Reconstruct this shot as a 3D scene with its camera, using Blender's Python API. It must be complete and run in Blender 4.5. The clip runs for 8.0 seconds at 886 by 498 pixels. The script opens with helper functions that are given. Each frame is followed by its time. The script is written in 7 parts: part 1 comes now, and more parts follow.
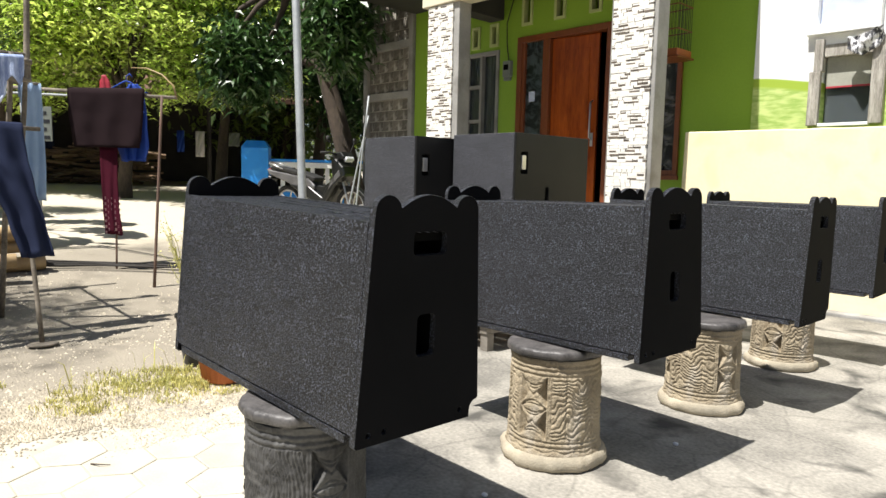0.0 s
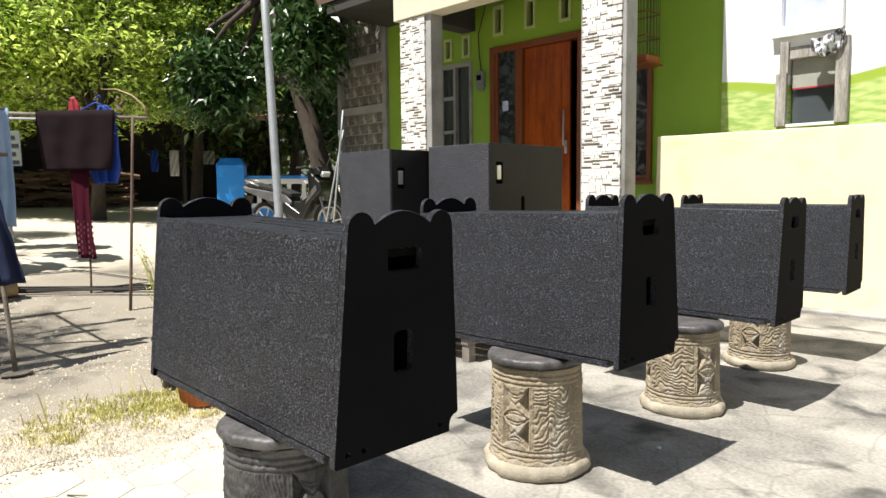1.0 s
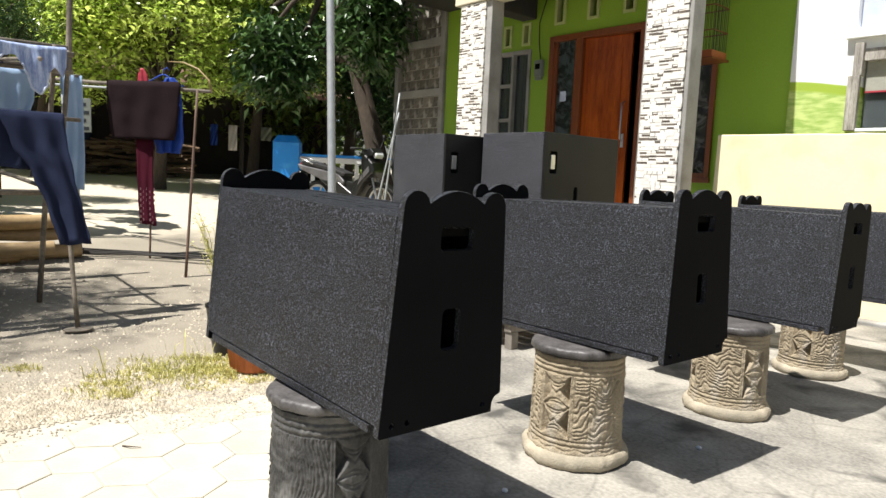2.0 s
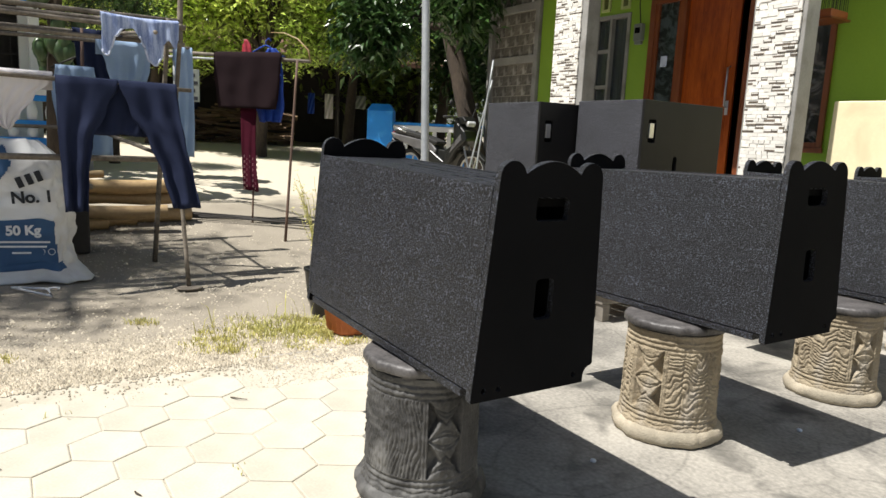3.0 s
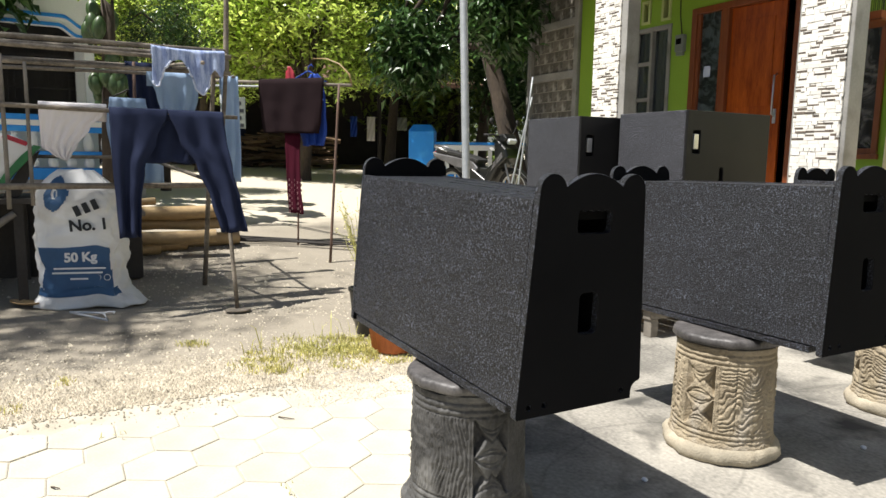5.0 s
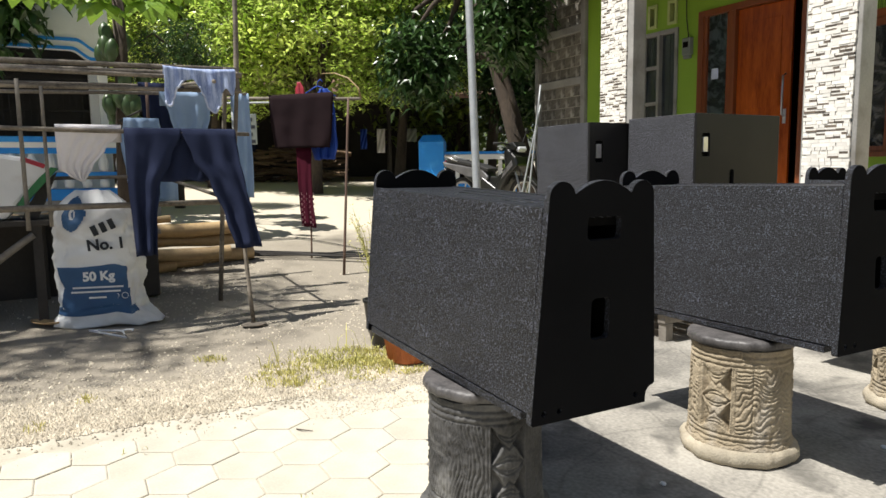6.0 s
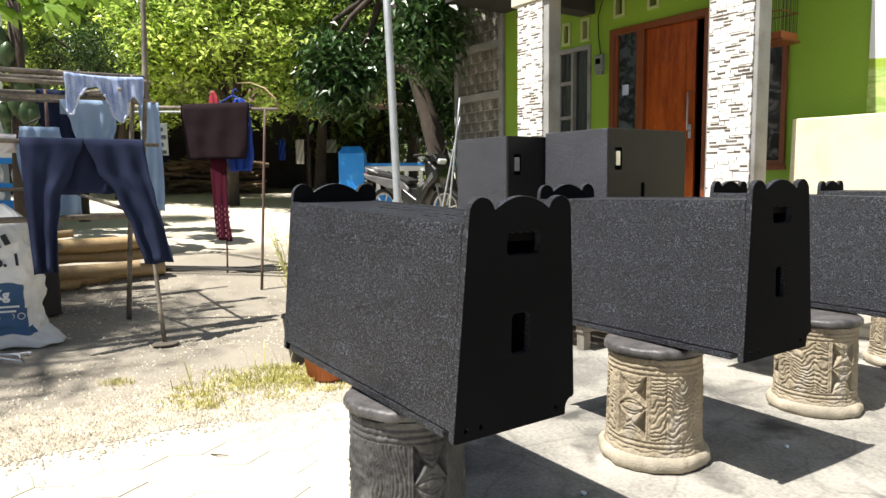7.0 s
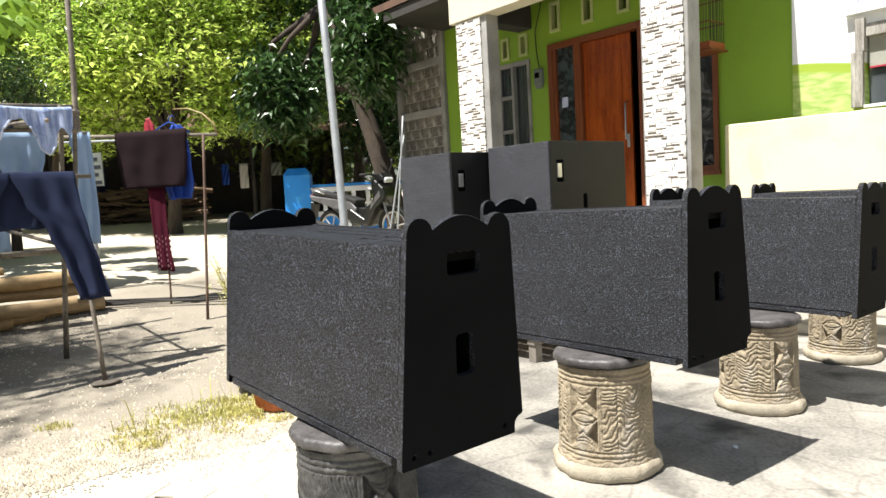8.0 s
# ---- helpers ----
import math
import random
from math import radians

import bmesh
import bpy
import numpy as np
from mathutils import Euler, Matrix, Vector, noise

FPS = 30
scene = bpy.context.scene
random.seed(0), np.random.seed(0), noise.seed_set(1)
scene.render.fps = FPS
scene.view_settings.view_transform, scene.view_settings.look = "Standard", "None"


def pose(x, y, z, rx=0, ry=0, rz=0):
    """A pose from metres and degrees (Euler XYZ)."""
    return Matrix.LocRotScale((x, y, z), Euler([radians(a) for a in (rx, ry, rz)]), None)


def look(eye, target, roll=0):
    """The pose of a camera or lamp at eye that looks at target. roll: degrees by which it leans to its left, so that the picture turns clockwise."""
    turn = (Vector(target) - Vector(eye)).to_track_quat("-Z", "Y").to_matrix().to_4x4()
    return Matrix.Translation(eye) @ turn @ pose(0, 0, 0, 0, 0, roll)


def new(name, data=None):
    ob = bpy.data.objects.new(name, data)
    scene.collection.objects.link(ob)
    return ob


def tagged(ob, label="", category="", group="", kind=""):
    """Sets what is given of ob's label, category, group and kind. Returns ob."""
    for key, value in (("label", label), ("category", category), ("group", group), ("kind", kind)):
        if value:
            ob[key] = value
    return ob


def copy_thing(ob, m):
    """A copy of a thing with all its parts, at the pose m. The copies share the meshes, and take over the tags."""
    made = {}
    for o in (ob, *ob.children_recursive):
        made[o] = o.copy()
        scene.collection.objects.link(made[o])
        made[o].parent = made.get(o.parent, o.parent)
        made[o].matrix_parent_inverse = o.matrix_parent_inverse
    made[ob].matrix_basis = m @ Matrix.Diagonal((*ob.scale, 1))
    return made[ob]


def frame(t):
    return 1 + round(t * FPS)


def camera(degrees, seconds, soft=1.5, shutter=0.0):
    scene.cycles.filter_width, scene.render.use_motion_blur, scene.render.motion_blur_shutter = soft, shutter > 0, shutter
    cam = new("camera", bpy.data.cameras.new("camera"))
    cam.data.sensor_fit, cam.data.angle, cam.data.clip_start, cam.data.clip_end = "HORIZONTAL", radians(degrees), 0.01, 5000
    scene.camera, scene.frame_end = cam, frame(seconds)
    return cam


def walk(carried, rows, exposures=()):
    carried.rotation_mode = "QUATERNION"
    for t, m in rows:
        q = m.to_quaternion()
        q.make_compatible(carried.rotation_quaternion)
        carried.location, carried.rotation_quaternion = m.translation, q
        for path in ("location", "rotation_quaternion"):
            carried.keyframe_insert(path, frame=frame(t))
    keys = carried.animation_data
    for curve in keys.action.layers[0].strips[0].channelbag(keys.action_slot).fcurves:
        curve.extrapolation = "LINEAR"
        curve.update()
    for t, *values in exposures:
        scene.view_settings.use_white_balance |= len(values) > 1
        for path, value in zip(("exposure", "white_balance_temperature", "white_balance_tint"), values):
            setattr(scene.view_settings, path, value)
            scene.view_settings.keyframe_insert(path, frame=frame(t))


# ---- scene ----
cam = camera(66.4, 8.0)
# seconds, eye, point looked at, roll
ROWS = [
    (0, (-0.010, 0.004, 1.061), (0.000, 1.994, 0.859), 1.3),
    (0.5, (0.000, 0.011, 1.067), (0.047, 2.002, 0.878), 0.1),
    (1, (0.006, 0.008, 1.071), (0.073, 2.000, 0.900), -0.6),
    (2.5, (-0.019, -0.035, 1.052), (-0.208, 1.939, 0.786), 4.1),
    (3, (-0.022, -0.042, 1.060), (-0.346, 1.907, 0.747), 2.7),
    (3.5, (-0.005, -0.042, 1.049), (-0.371, 1.905, 0.779), 1.0),
    (4, (-0.010, -0.039, 1.051), (-0.432, 1.901, 0.806), 0.6),
    (5.5, (-0.015, -0.041, 1.054), (-0.480, 1.886, 0.788), 0.6),
    (6, (-0.007, -0.062, 1.057), (-0.499, 1.863, 0.823), -0.8),
    (6.5, (-0.015, -0.053, 1.062), (-0.347, 1.904, 0.817), 1.6),
    (7, (-0.007, -0.037, 1.068), (-0.273, 1.935, 0.863), -0.7),
    (7.5, (0.016, -0.004, 1.073), (-0.144, 1.982, 0.896), -2.8),
    (8, (0.024, -0.007, 1.078), (-0.102, 1.983, 0.916), -3.2),
]
walk(cam, [(t, look(eye, target, roll)) for t, eye, target, roll in ROWS],
     exposures=((0, 0.85), (1.2, 0.85), (2.5, 0.72), (3.0, 0.62), (4.0, 0.86), (5.5, 0.70), (6.0, 0.63), (6.8, 1.0), (8, 1.12)))

# ---- light ----
# Yard axes: u runs along the house front, v from the camera towards it.
YARD = pose(0, 0, 0, 0, 0, -47)


def Y(u, v, z=0.0, rx=0, ry=0, rz=0):
    return YARD @ pose(u, v, z, rx, ry, rz)


to_sun = (YARD.to_3x3() @ Vector((-0.06, -0.48, 1.0))).normalized()
world = bpy.data.worlds.new("sky")
scene.world = world
world.use_nodes = True
wn = world.node_tree.nodes
sky = wn.new("ShaderNodeTexSky")
sky.sky_type = "NISHITA"
sky.sun_disc = False
sky.sun_elevation = math.asin(to_sun.z)
sky.sun_rotation = math.atan2(to_sun.x, to_sun.y)
sky.dust_density = 1.5
world.node_tree.links.new(sky.outputs[0], wn["Background"].inputs[0])
wn["Background"].inputs[1].default_value = 0.046
sun_data = bpy.data.lights.new("sun", "SUN")
sun_data.energy = 5.0
sun_data.angle = radians(0.55)
sun_data.color = (1.0, 0.965, 0.91)
sun_ob = new("sun", sun_data)
sun_ob.matrix_world = to_sun.to_track_quat("Z", "Y").to_matrix().to_4x4()


# ---- materials ----
def mat(name, col, col2=None, rough=0.7, scale=6.0, fine=60.0, bump=0.2, metal=0.0, spec=0.5, mix=0.5, obj_random=0.0,
        island_random=0.0, bump_dist=0.004, translucent=0.0, stretch=(1, 1, 1), stain=None, stain_scale=1.2):
    """A procedural surface: two colours mixed by coarse and fine noise, fine relief, optional stains and variety piece by piece."""
    m = bpy.data.materials.new(name)
    m.use_nodes = True
    nt = m.node_tree
    n, l = nt.nodes, nt.links
    bs = n["Principled BSDF"]
    bs.inputs["Roughness"].default_value = rough
    bs.inputs["Metallic"].default_value = metal
    bs.inputs["Specular IOR Level"].default_value = spec
    tc = n.new("ShaderNodeTexCoord")
    mp = n.new("ShaderNodeMapping")
    mp.inputs["Scale"].default_value = stretch
    l.new(tc.outputs["Object"], mp.inputs["Vector"])
    a = n.new("ShaderNodeTexNoise")
    a.inputs["Scale"].default_value = scale
    a.inputs["Detail"].default_value = 5
    b = n.new("ShaderNodeTexNoise")
    b.inputs["Scale"].default_value = fine
    b.inputs["Detail"].default_value = 4
    l.new(mp.outputs[0], a.inputs["Vector"])
    l.new(mp.outputs[0], b.inputs["Vector"])
    add = n.new("ShaderNodeMath")
    add.operation = "MULTIPLY_ADD"
    l.new(b.outputs[0], add.inputs[0])
    add.inputs[1].default_value = 0.5
    l.new(a.outputs[0], add.inputs[2])
    ramp = n.new("ShaderNodeMapRange")
    ramp.inputs[1].default_value = 0.75 - 0.5 * mix
    ramp.inputs[2].default_value = 0.75 + 0.5 * mix
    l.new(add.outputs[0], ramp.inputs[0])
    cm = n.new("ShaderNodeMix")
    cm.data_type = "RGBA"
    c2 = col2 or tuple(c * 0.75 for c in col)
    cm.inputs[6].default_value = (*col, 1)
    cm.inputs[7].default_value = (*c2, 1)
    l.new(ramp.outputs[0], cm.inputs[0])
    out = cm.outputs[2]
    if stain:
        s = n.new("ShaderNodeTexNoise")
        s.inputs["Scale"].default_value = stain_scale
        s.inputs["Detail"].default_value = 7
        s.inputs["Distortion"].default_value = 0.6
        l.new(tc.outputs["Object"], s.inputs["Vector"])
        sr = n.new("ShaderNodeMapRange")
        sr.inputs[1].default_value, sr.inputs[2].default_value = 0.52, 0.68
        l.new(s.outputs[0], sr.inputs[0])
        sm = n.new("ShaderNodeMix")
        sm.data_type = "RGBA"
        sm.inputs[7].default_value = (*stain, 1)
        l.new(sr.outputs[0], sm.inputs[0])
        l.new(out, sm.inputs[6])
        out = sm.outputs[2]
    if obj_random or island_random:
        if obj_random:
            src = n.new("ShaderNodeObjectInfo").outputs["Random"]
        else:
            src = n.new("ShaderNodeNewGeometry").outputs["Random Per Island"]
        amt = obj_random or island_random
        vr = n.new("ShaderNodeMapRange")
        vr.inputs[3].default_value, vr.inputs[4].default_value = 1 - amt, 1 + amt
        l.new(src, vr.inputs[0])
        hv = n.new("ShaderNodeHueSaturation")
        l.new(vr.outputs[0], hv.inputs["Value"])
        l.new(out, hv.inputs["Color"])
        out = hv.outputs[0]
    l.new(out, bs.inputs["Base Color"])
    if bump:
        bp = n.new("ShaderNodeBump")
        bp.inputs["Strength"].default_value = bump
        bp.inputs["Distance"].default_value = bump_dist
        l.new(add.outputs[0], bp.inputs["Height"])
        l.new(bp.outputs[0], bs.inputs["Normal"])
    if translucent:
        tr = n.new("ShaderNodeBsdfTranslucent")
        l.new(out, tr.inputs[0])
        mx = n.new("ShaderNodeMixShader")
        mx.inputs[0].default_value = translucent
        l.new(bs.outputs[0], mx.inputs[1])
        l.new(tr.outputs[0], mx.inputs[2])
        l.new(mx.outputs[0], n["Material Output"].inputs[0])
    return m


M = dict(
    plate_paint=mat("satin_black_paint", (0.0052, 0.0054, 0.0062), (0.0075, 0.0077, 0.0087), rough=0.75, scale=4, fine=240, bump=0.35, bump_dist=0.0015, spec=0.03),
    # near black; puts the shade of grips, seams and slots into colour
    dark_hole=mat("black_recess", (0.0015, 0.0015, 0.0015), rough=0.9, bump=0, spec=0.1),
    chrome=mat("pale_steel", (0.6, 0.6, 0.6), rough=0.35, metal=0.9, bump=0.05),
    # colour lifted to carry light reflected from the ground
    side_paint=mat("worn_satin_black_paint", (0.015, 0.0148, 0.0145), (0.010, 0.0098, 0.0095), rough=0.5, scale=4, fine=200, bump=0.25, bump_dist=0.001, spec=0.2),
    stone_tan=mat("tan_cast_concrete", (0.40, 0.335, 0.235), (0.22, 0.178, 0.12), rough=0.95, scale=9, fine=170, bump=1.0, bump_dist=0.009, stain=(0.40, 0.36, 0.30), stain_scale=5),
    stone_foot=mat("pale_worn_concrete", (0.46, 0.405, 0.31), (0.29, 0.25, 0.185), rough=0.95, scale=11, fine=150, bump=1.0, bump_dist=0.006, stain=(0.26, 0.235, 0.18), stain_scale=5),
    mortar=mat("pale_squeezed_mortar", (0.42, 0.39, 0.33), (0.27, 0.25, 0.21), rough=0.95, scale=9, fine=90, bump=0.7),
    vent_paint=mat("pale_green_vent_paint", (0.50, 0.56, 0.24), (0.40, 0.46, 0.18), rough=0.7, bump=0.15),
    # tones and pale patches spread wider to carry lit highlights and shade
    stone_dark=mat("dark_cast_concrete", (0.085, 0.083, 0.081), (0.014, 0.0138, 0.0135), rough=0.7, scale=8, fine=120, bump=0.6, bump_dist=0.003, stain=(0.16, 0.157, 0.15), stain_scale=6),
    stone_top=mat("worn_dark_stool_top", (0.016, 0.0155, 0.016), (0.12, 0.112, 0.11), rough=0.5, scale=13, fine=110, bump=0.7, bump_dist=0.003),
    paver=mat("pale_hexagonal_paver", (0.55, 0.515, 0.425), (0.42, 0.39, 0.315), rough=0.9, scale=5, fine=110, bump=0.4, obj_random=0.06),
    joint=mat("sandy_joint", (0.53, 0.49, 0.40), (0.36, 0.325, 0.255), rough=1.0, fine=150, bump=0.5),
    gravel=mat("pale_gravel", (0.60, 0.535, 0.42), (0.33, 0.29, 0.22), rough=0.95, scale=8, fine=70, bump=0.8, island_random=0.3),
    green_wall=mat("lime_green_wall_paint", (0.265, 0.435, 0.036), (0.225, 0.38, 0.028), rough=0.65, scale=1.5, fine=40, bump=0.12),
    cream=mat("cream_paint", (0.72, 0.66, 0.50), (0.62, 0.57, 0.44), rough=0.7, scale=4, fine=50, bump=0.15),
    concrete_raw=mat("grey_cement_render", (0.36, 0.35, 0.33), (0.24, 0.235, 0.22), rough=0.9, scale=3, fine=60, bump=0.4, stain=(0.2, 0.19, 0.17), stain_scale=2.5),
    block=mat("grey_brown_block", (0.22, 0.20, 0.165), (0.11, 0.10, 0.085), rough=0.95, scale=6, fine=80, bump=1.0, bump_dist=0.008, obj_random=0.25, stain=(0.36, 0.34, 0.30), stain_scale=7),
    strip=mat("split_stone_strip", (0.86, 0.84, 0.79), (0.72, 0.69, 0.62), rough=0.75, scale=14, fine=90, bump=0.4, obj_random=0.12),
    strip_dark=mat("brown_stone_strip", (0.075, 0.058, 0.044), (0.17, 0.135, 0.105), rough=0.75, scale=14, fine=90, bump=0.4, obj_random=0.4),
    door_wood=mat("varnished_red_brown_wood", (0.46, 0.098, 0.012), (0.17, 0.028, 0.005), rough=0.24, scale=2.2, fine=18, bump=0.06, stretch=(5, 5, 0.6), mix=0.5, spec=0.22),
    frame_wood=mat("dark_varnished_wood", (0.24, 0.07, 0.022), (0.15, 0.04, 0.015), rough=0.35, scale=3, fine=25, bump=0.08, stretch=(8, 8, 0.8)),
    jamb=mat("bleached_streaked_wood", (0.50, 0.475, 0.43), (0.16, 0.145, 0.125), rough=0.9, scale=5, fine=40, bump=0.7, stretch=(6, 6, 0.6), mix=0.45),
    rag=mat("dark_and_white_striped_rag", (0.62, 0.62, 0.64), (0.05, 0.05, 0.055), rough=0.9, scale=16, fine=60, bump=0.3, stretch=(1.5, 1, 0.5), mix=0.12),
    blind=mat("dusty_grey_blind", (0.36, 0.36, 0.31), (0.28, 0.28, 0.24), rough=0.8, fine=60, bump=0.15),
    yellow=mat("pale_yellow_render", (0.86, 0.775, 0.52), (0.80, 0.70, 0.44), rough=0.85, scale=1.6, fine=35, bump=0.4, stain=(0.74, 0.64, 0.41), stain_scale=3.2),
    white_wall=mat("white_wall_paint", (0.82, 0.83, 0.82), (0.75, 0.76, 0.75), rough=0.75, scale=2, fine=40, bump=0.15),
    old_wood=mat("weathered_grey_wood", (0.26, 0.235, 0.2), (0.13, 0.115, 0.095), rough=0.85, scale=4, fine=30, bump=0.5, stretch=(1, 1, 1)),
    pole_wood=mat("weathered_brown_pole", (0.281, 0.242, 0.191), (0.068, 0.056, 0.042), rough=0.8, scale=5, fine=50, bump=0.4),
    bamboo=mat("dry_bamboo", (0.42, 0.30, 0.15), (0.25, 0.165, 0.08), rough=0.5, scale=3, fine=30, bump=0.2, obj_random=0.25),
    rust=mat("rusty_steel", (0.16, 0.095, 0.065), (0.10, 0.065, 0.05), rough=0.8, scale=9, fine=90, bump=0.3),
    galv=mat("pale_galvanised_pipe", (0.42, 0.44, 0.45), (0.30, 0.32, 0.33), rough=0.5, metal=0.3, scale=8, fine=60, bump=0.15),
    navy=mat("navy_blue_cotton", (0.024, 0.031, 0.064), (0.017, 0.022, 0.046), rough=0.9, scale=5, fine=300, bump=0.3, spec=0.08, bump_dist=0.001),
    white_cloth=mat("white_cotton", (0.90, 0.87, 0.88), (0.84, 0.81, 0.82), rough=0.9, scale=5, fine=300, bump=0.3, bump_dist=0.001, translucent=0.35),
    denim=mat("light_blue_denim", (0.40, 0.54, 0.74), (0.30, 0.43, 0.62), rough=0.9, scale=5, fine=250, bump=0.3, bump_dist=0.001, translucent=0.15),
    denim_mid=mat("mid_blue_striped_cotton", (0.17, 0.23, 0.43), (0.42, 0.50, 0.70), rough=0.9, scale=7, fine=60, bump=0.5, bump_dist=0.004, stretch=(1, 7, 1), mix=0.3),
    lace=mat("pale_lace_trim", (0.62, 0.67, 0.80), (0.42, 0.48, 0.64), rough=0.9, fine=200, bump=0.4),
    brown_cloth=mat("dark_plum_brown_cotton", (0.022, 0.013, 0.015), (0.016, 0.0095, 0.011), rough=0.9, scale=5, fine=300, bump=0.3, spec=0.08, bump_dist=0.001),
    maroon=mat("maroon_cotton", (0.075, 0.010, 0.022), (0.05, 0.007, 0.016), rough=0.9, scale=5, fine=250, bump=0.3, spec=0.08, bump_dist=0.001),
    pale_check=mat("pale_pink_check", (0.55, 0.36, 0.36), rough=0.9, fine=250, bump=0.2),
    royal=mat("royal_blue_cloth", (0.012, 0.07, 0.42), (0.01, 0.045, 0.3), rough=0.75, scale=5, fine=200, bump=0.3, translucent=0.1),
    red=mat("red_plastic", (0.45, 0.03, 0.05), (0.3, 0.02, 0.04), rough=0.6, bump=0.1),
    blue_paint=mat("bright_blue_paint", (0.015, 0.27, 0.78), (0.012, 0.21, 0.66), rough=0.5, scale=3, fine=60, bump=0.15, stain=(0.05, 0.34, 0.80), stain_scale=3),
    terracotta=mat("orange_terracotta", (0.52, 0.17, 0.06), (0.40, 0.125, 0.045), rough=0.75, scale=6, fine=90, bump=0.3),
    black_plastic=mat("black_plastic", (0.007, 0.0075, 0.007), (0.012, 0.013, 0.012), rough=0.35, bump=0.15),
    rubber=mat("black_rubber", (0.015, 0.015, 0.015), rough=0.75, bump=0.2),
    silver_paint=mat("silver_bodywork", (0.15, 0.148, 0.15), (0.09, 0.088, 0.09), rough=0.45, metal=0.3, bump=0.02),
    sack=mat("white_woven_plastic", (0.80, 0.81, 0.81), (0.68, 0.69, 0.69), rough=0.6, scale=4, fine=260, bump=0.35, bump_dist=0.0015, stain=(0.60, 0.58, 0.54), stain_scale=3),
    sack_blue=mat("dark_blue_print", (0.02, 0.07, 0.17), (0.03, 0.10, 0.22), rough=0.6, scale=6, fine=200, bump=0.3, bump_dist=0.0015),
    ink=mat("dark_ink", (0.012, 0.016, 0.022), rough=0.7, bump=0),
    sign_white=mat("white_print", (0.78, 0.80, 0.82), rough=0.6, bump=0),
    crate_green=mat("green_plastic_edge", (0.03, 0.20, 0.06), (0.02, 0.14, 0.05), rough=0.5, bump=0.1),
    bark=mat("brown_grey_bark", (0.085, 0.063, 0.046), (0.028, 0.022, 0.017), rough=0.95, scale=7, fine=45, bump=1.0, bump_dist=0.012, stretch=(1, 1, 0.35)),
    # leaf_sun carries sunlit brightness in its colour, leaf_far the dark of foliage gaps
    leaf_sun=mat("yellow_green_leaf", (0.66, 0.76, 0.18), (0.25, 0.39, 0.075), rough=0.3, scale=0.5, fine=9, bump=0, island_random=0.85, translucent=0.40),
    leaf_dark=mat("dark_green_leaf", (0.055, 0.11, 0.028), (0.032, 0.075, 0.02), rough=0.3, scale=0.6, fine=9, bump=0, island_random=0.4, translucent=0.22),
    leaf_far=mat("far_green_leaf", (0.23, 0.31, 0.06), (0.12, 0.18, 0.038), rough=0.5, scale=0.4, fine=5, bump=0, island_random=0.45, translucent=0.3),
    papaya_leaf=mat("papaya_green_leaf", (0.22, 0.34, 0.04), (0.12, 0.22, 0.03), rough=0.45, scale=2, fine=20, bump=0.05, island_random=0.3, translucent=0.35),
    papaya_fruit=mat("green_papaya_skin", (0.05, 0.09, 0.028), (0.03, 0.06, 0.02), rough=0.4, scale=6, fine=60, bump=0.1),
    dry_grass=mat("dry_yellow_grass", (0.62, 0.57, 0.22), (0.48, 0.47, 0.16), rough=0.8, scale=3, fine=20, bump=0, island_random=0.4, translucent=0.3),
    firewood=mat("split_firewood", (0.19, 0.125, 0.075), (0.10, 0.065, 0.04), rough=0.9, scale=6, fine=50, bump=0.5, island_random=0.4),
    # dark boards; also paints shade under ceilings and inside openings
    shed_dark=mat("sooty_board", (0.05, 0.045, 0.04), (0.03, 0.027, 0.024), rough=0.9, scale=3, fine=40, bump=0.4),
    tile_roof=mat("old_clay_roof_tile", (0.16, 0.085, 0.055), (0.09, 0.055, 0.04), rough=0.9, scale=4, fine=40, bump=0.4),
    # plaster darkened in colour so that the rooms look unlit
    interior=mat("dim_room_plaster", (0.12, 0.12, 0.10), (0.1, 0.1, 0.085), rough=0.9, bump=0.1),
    meter_grey=mat("grey_meter_case", (0.22, 0.24, 0.21), (0.16, 0.18, 0.16), rough=0.5, bump=0.1),
    cage_wood=mat("orange_cage_wood", (0.42, 0.12, 0.035), (0.3, 0.08, 0.025), rough=0.5, fine=60, bump=0.2),
    wire=mat("dark_thin_wire", (0.03, 0.028, 0.025), rough=0.5, metal=0.4, bump=0),
)


def glass_mat(name, col, rough=0.08):
    m = bpy.data.materials.new(name)
    m.use_nodes = True
    b = m.node_tree.nodes["Principled BSDF"]
    b.inputs["Base Color"].default_value = (*col, 1)
    b.inputs["Roughness"].default_value = rough
    b.inputs["Transmission Weight"].default_value = 0.85
    b.inputs["IOR"].default_value = 1.45
    b.inputs["Specular IOR Level"].default_value = 0.12
    return m


M["glass"] = glass_mat("tinted_window_glass", (0.30, 0.34, 0.36))
M["frosted"] = glass_mat("frosted_patterned_glass", (0.40, 0.52, 0.55), 0.35)


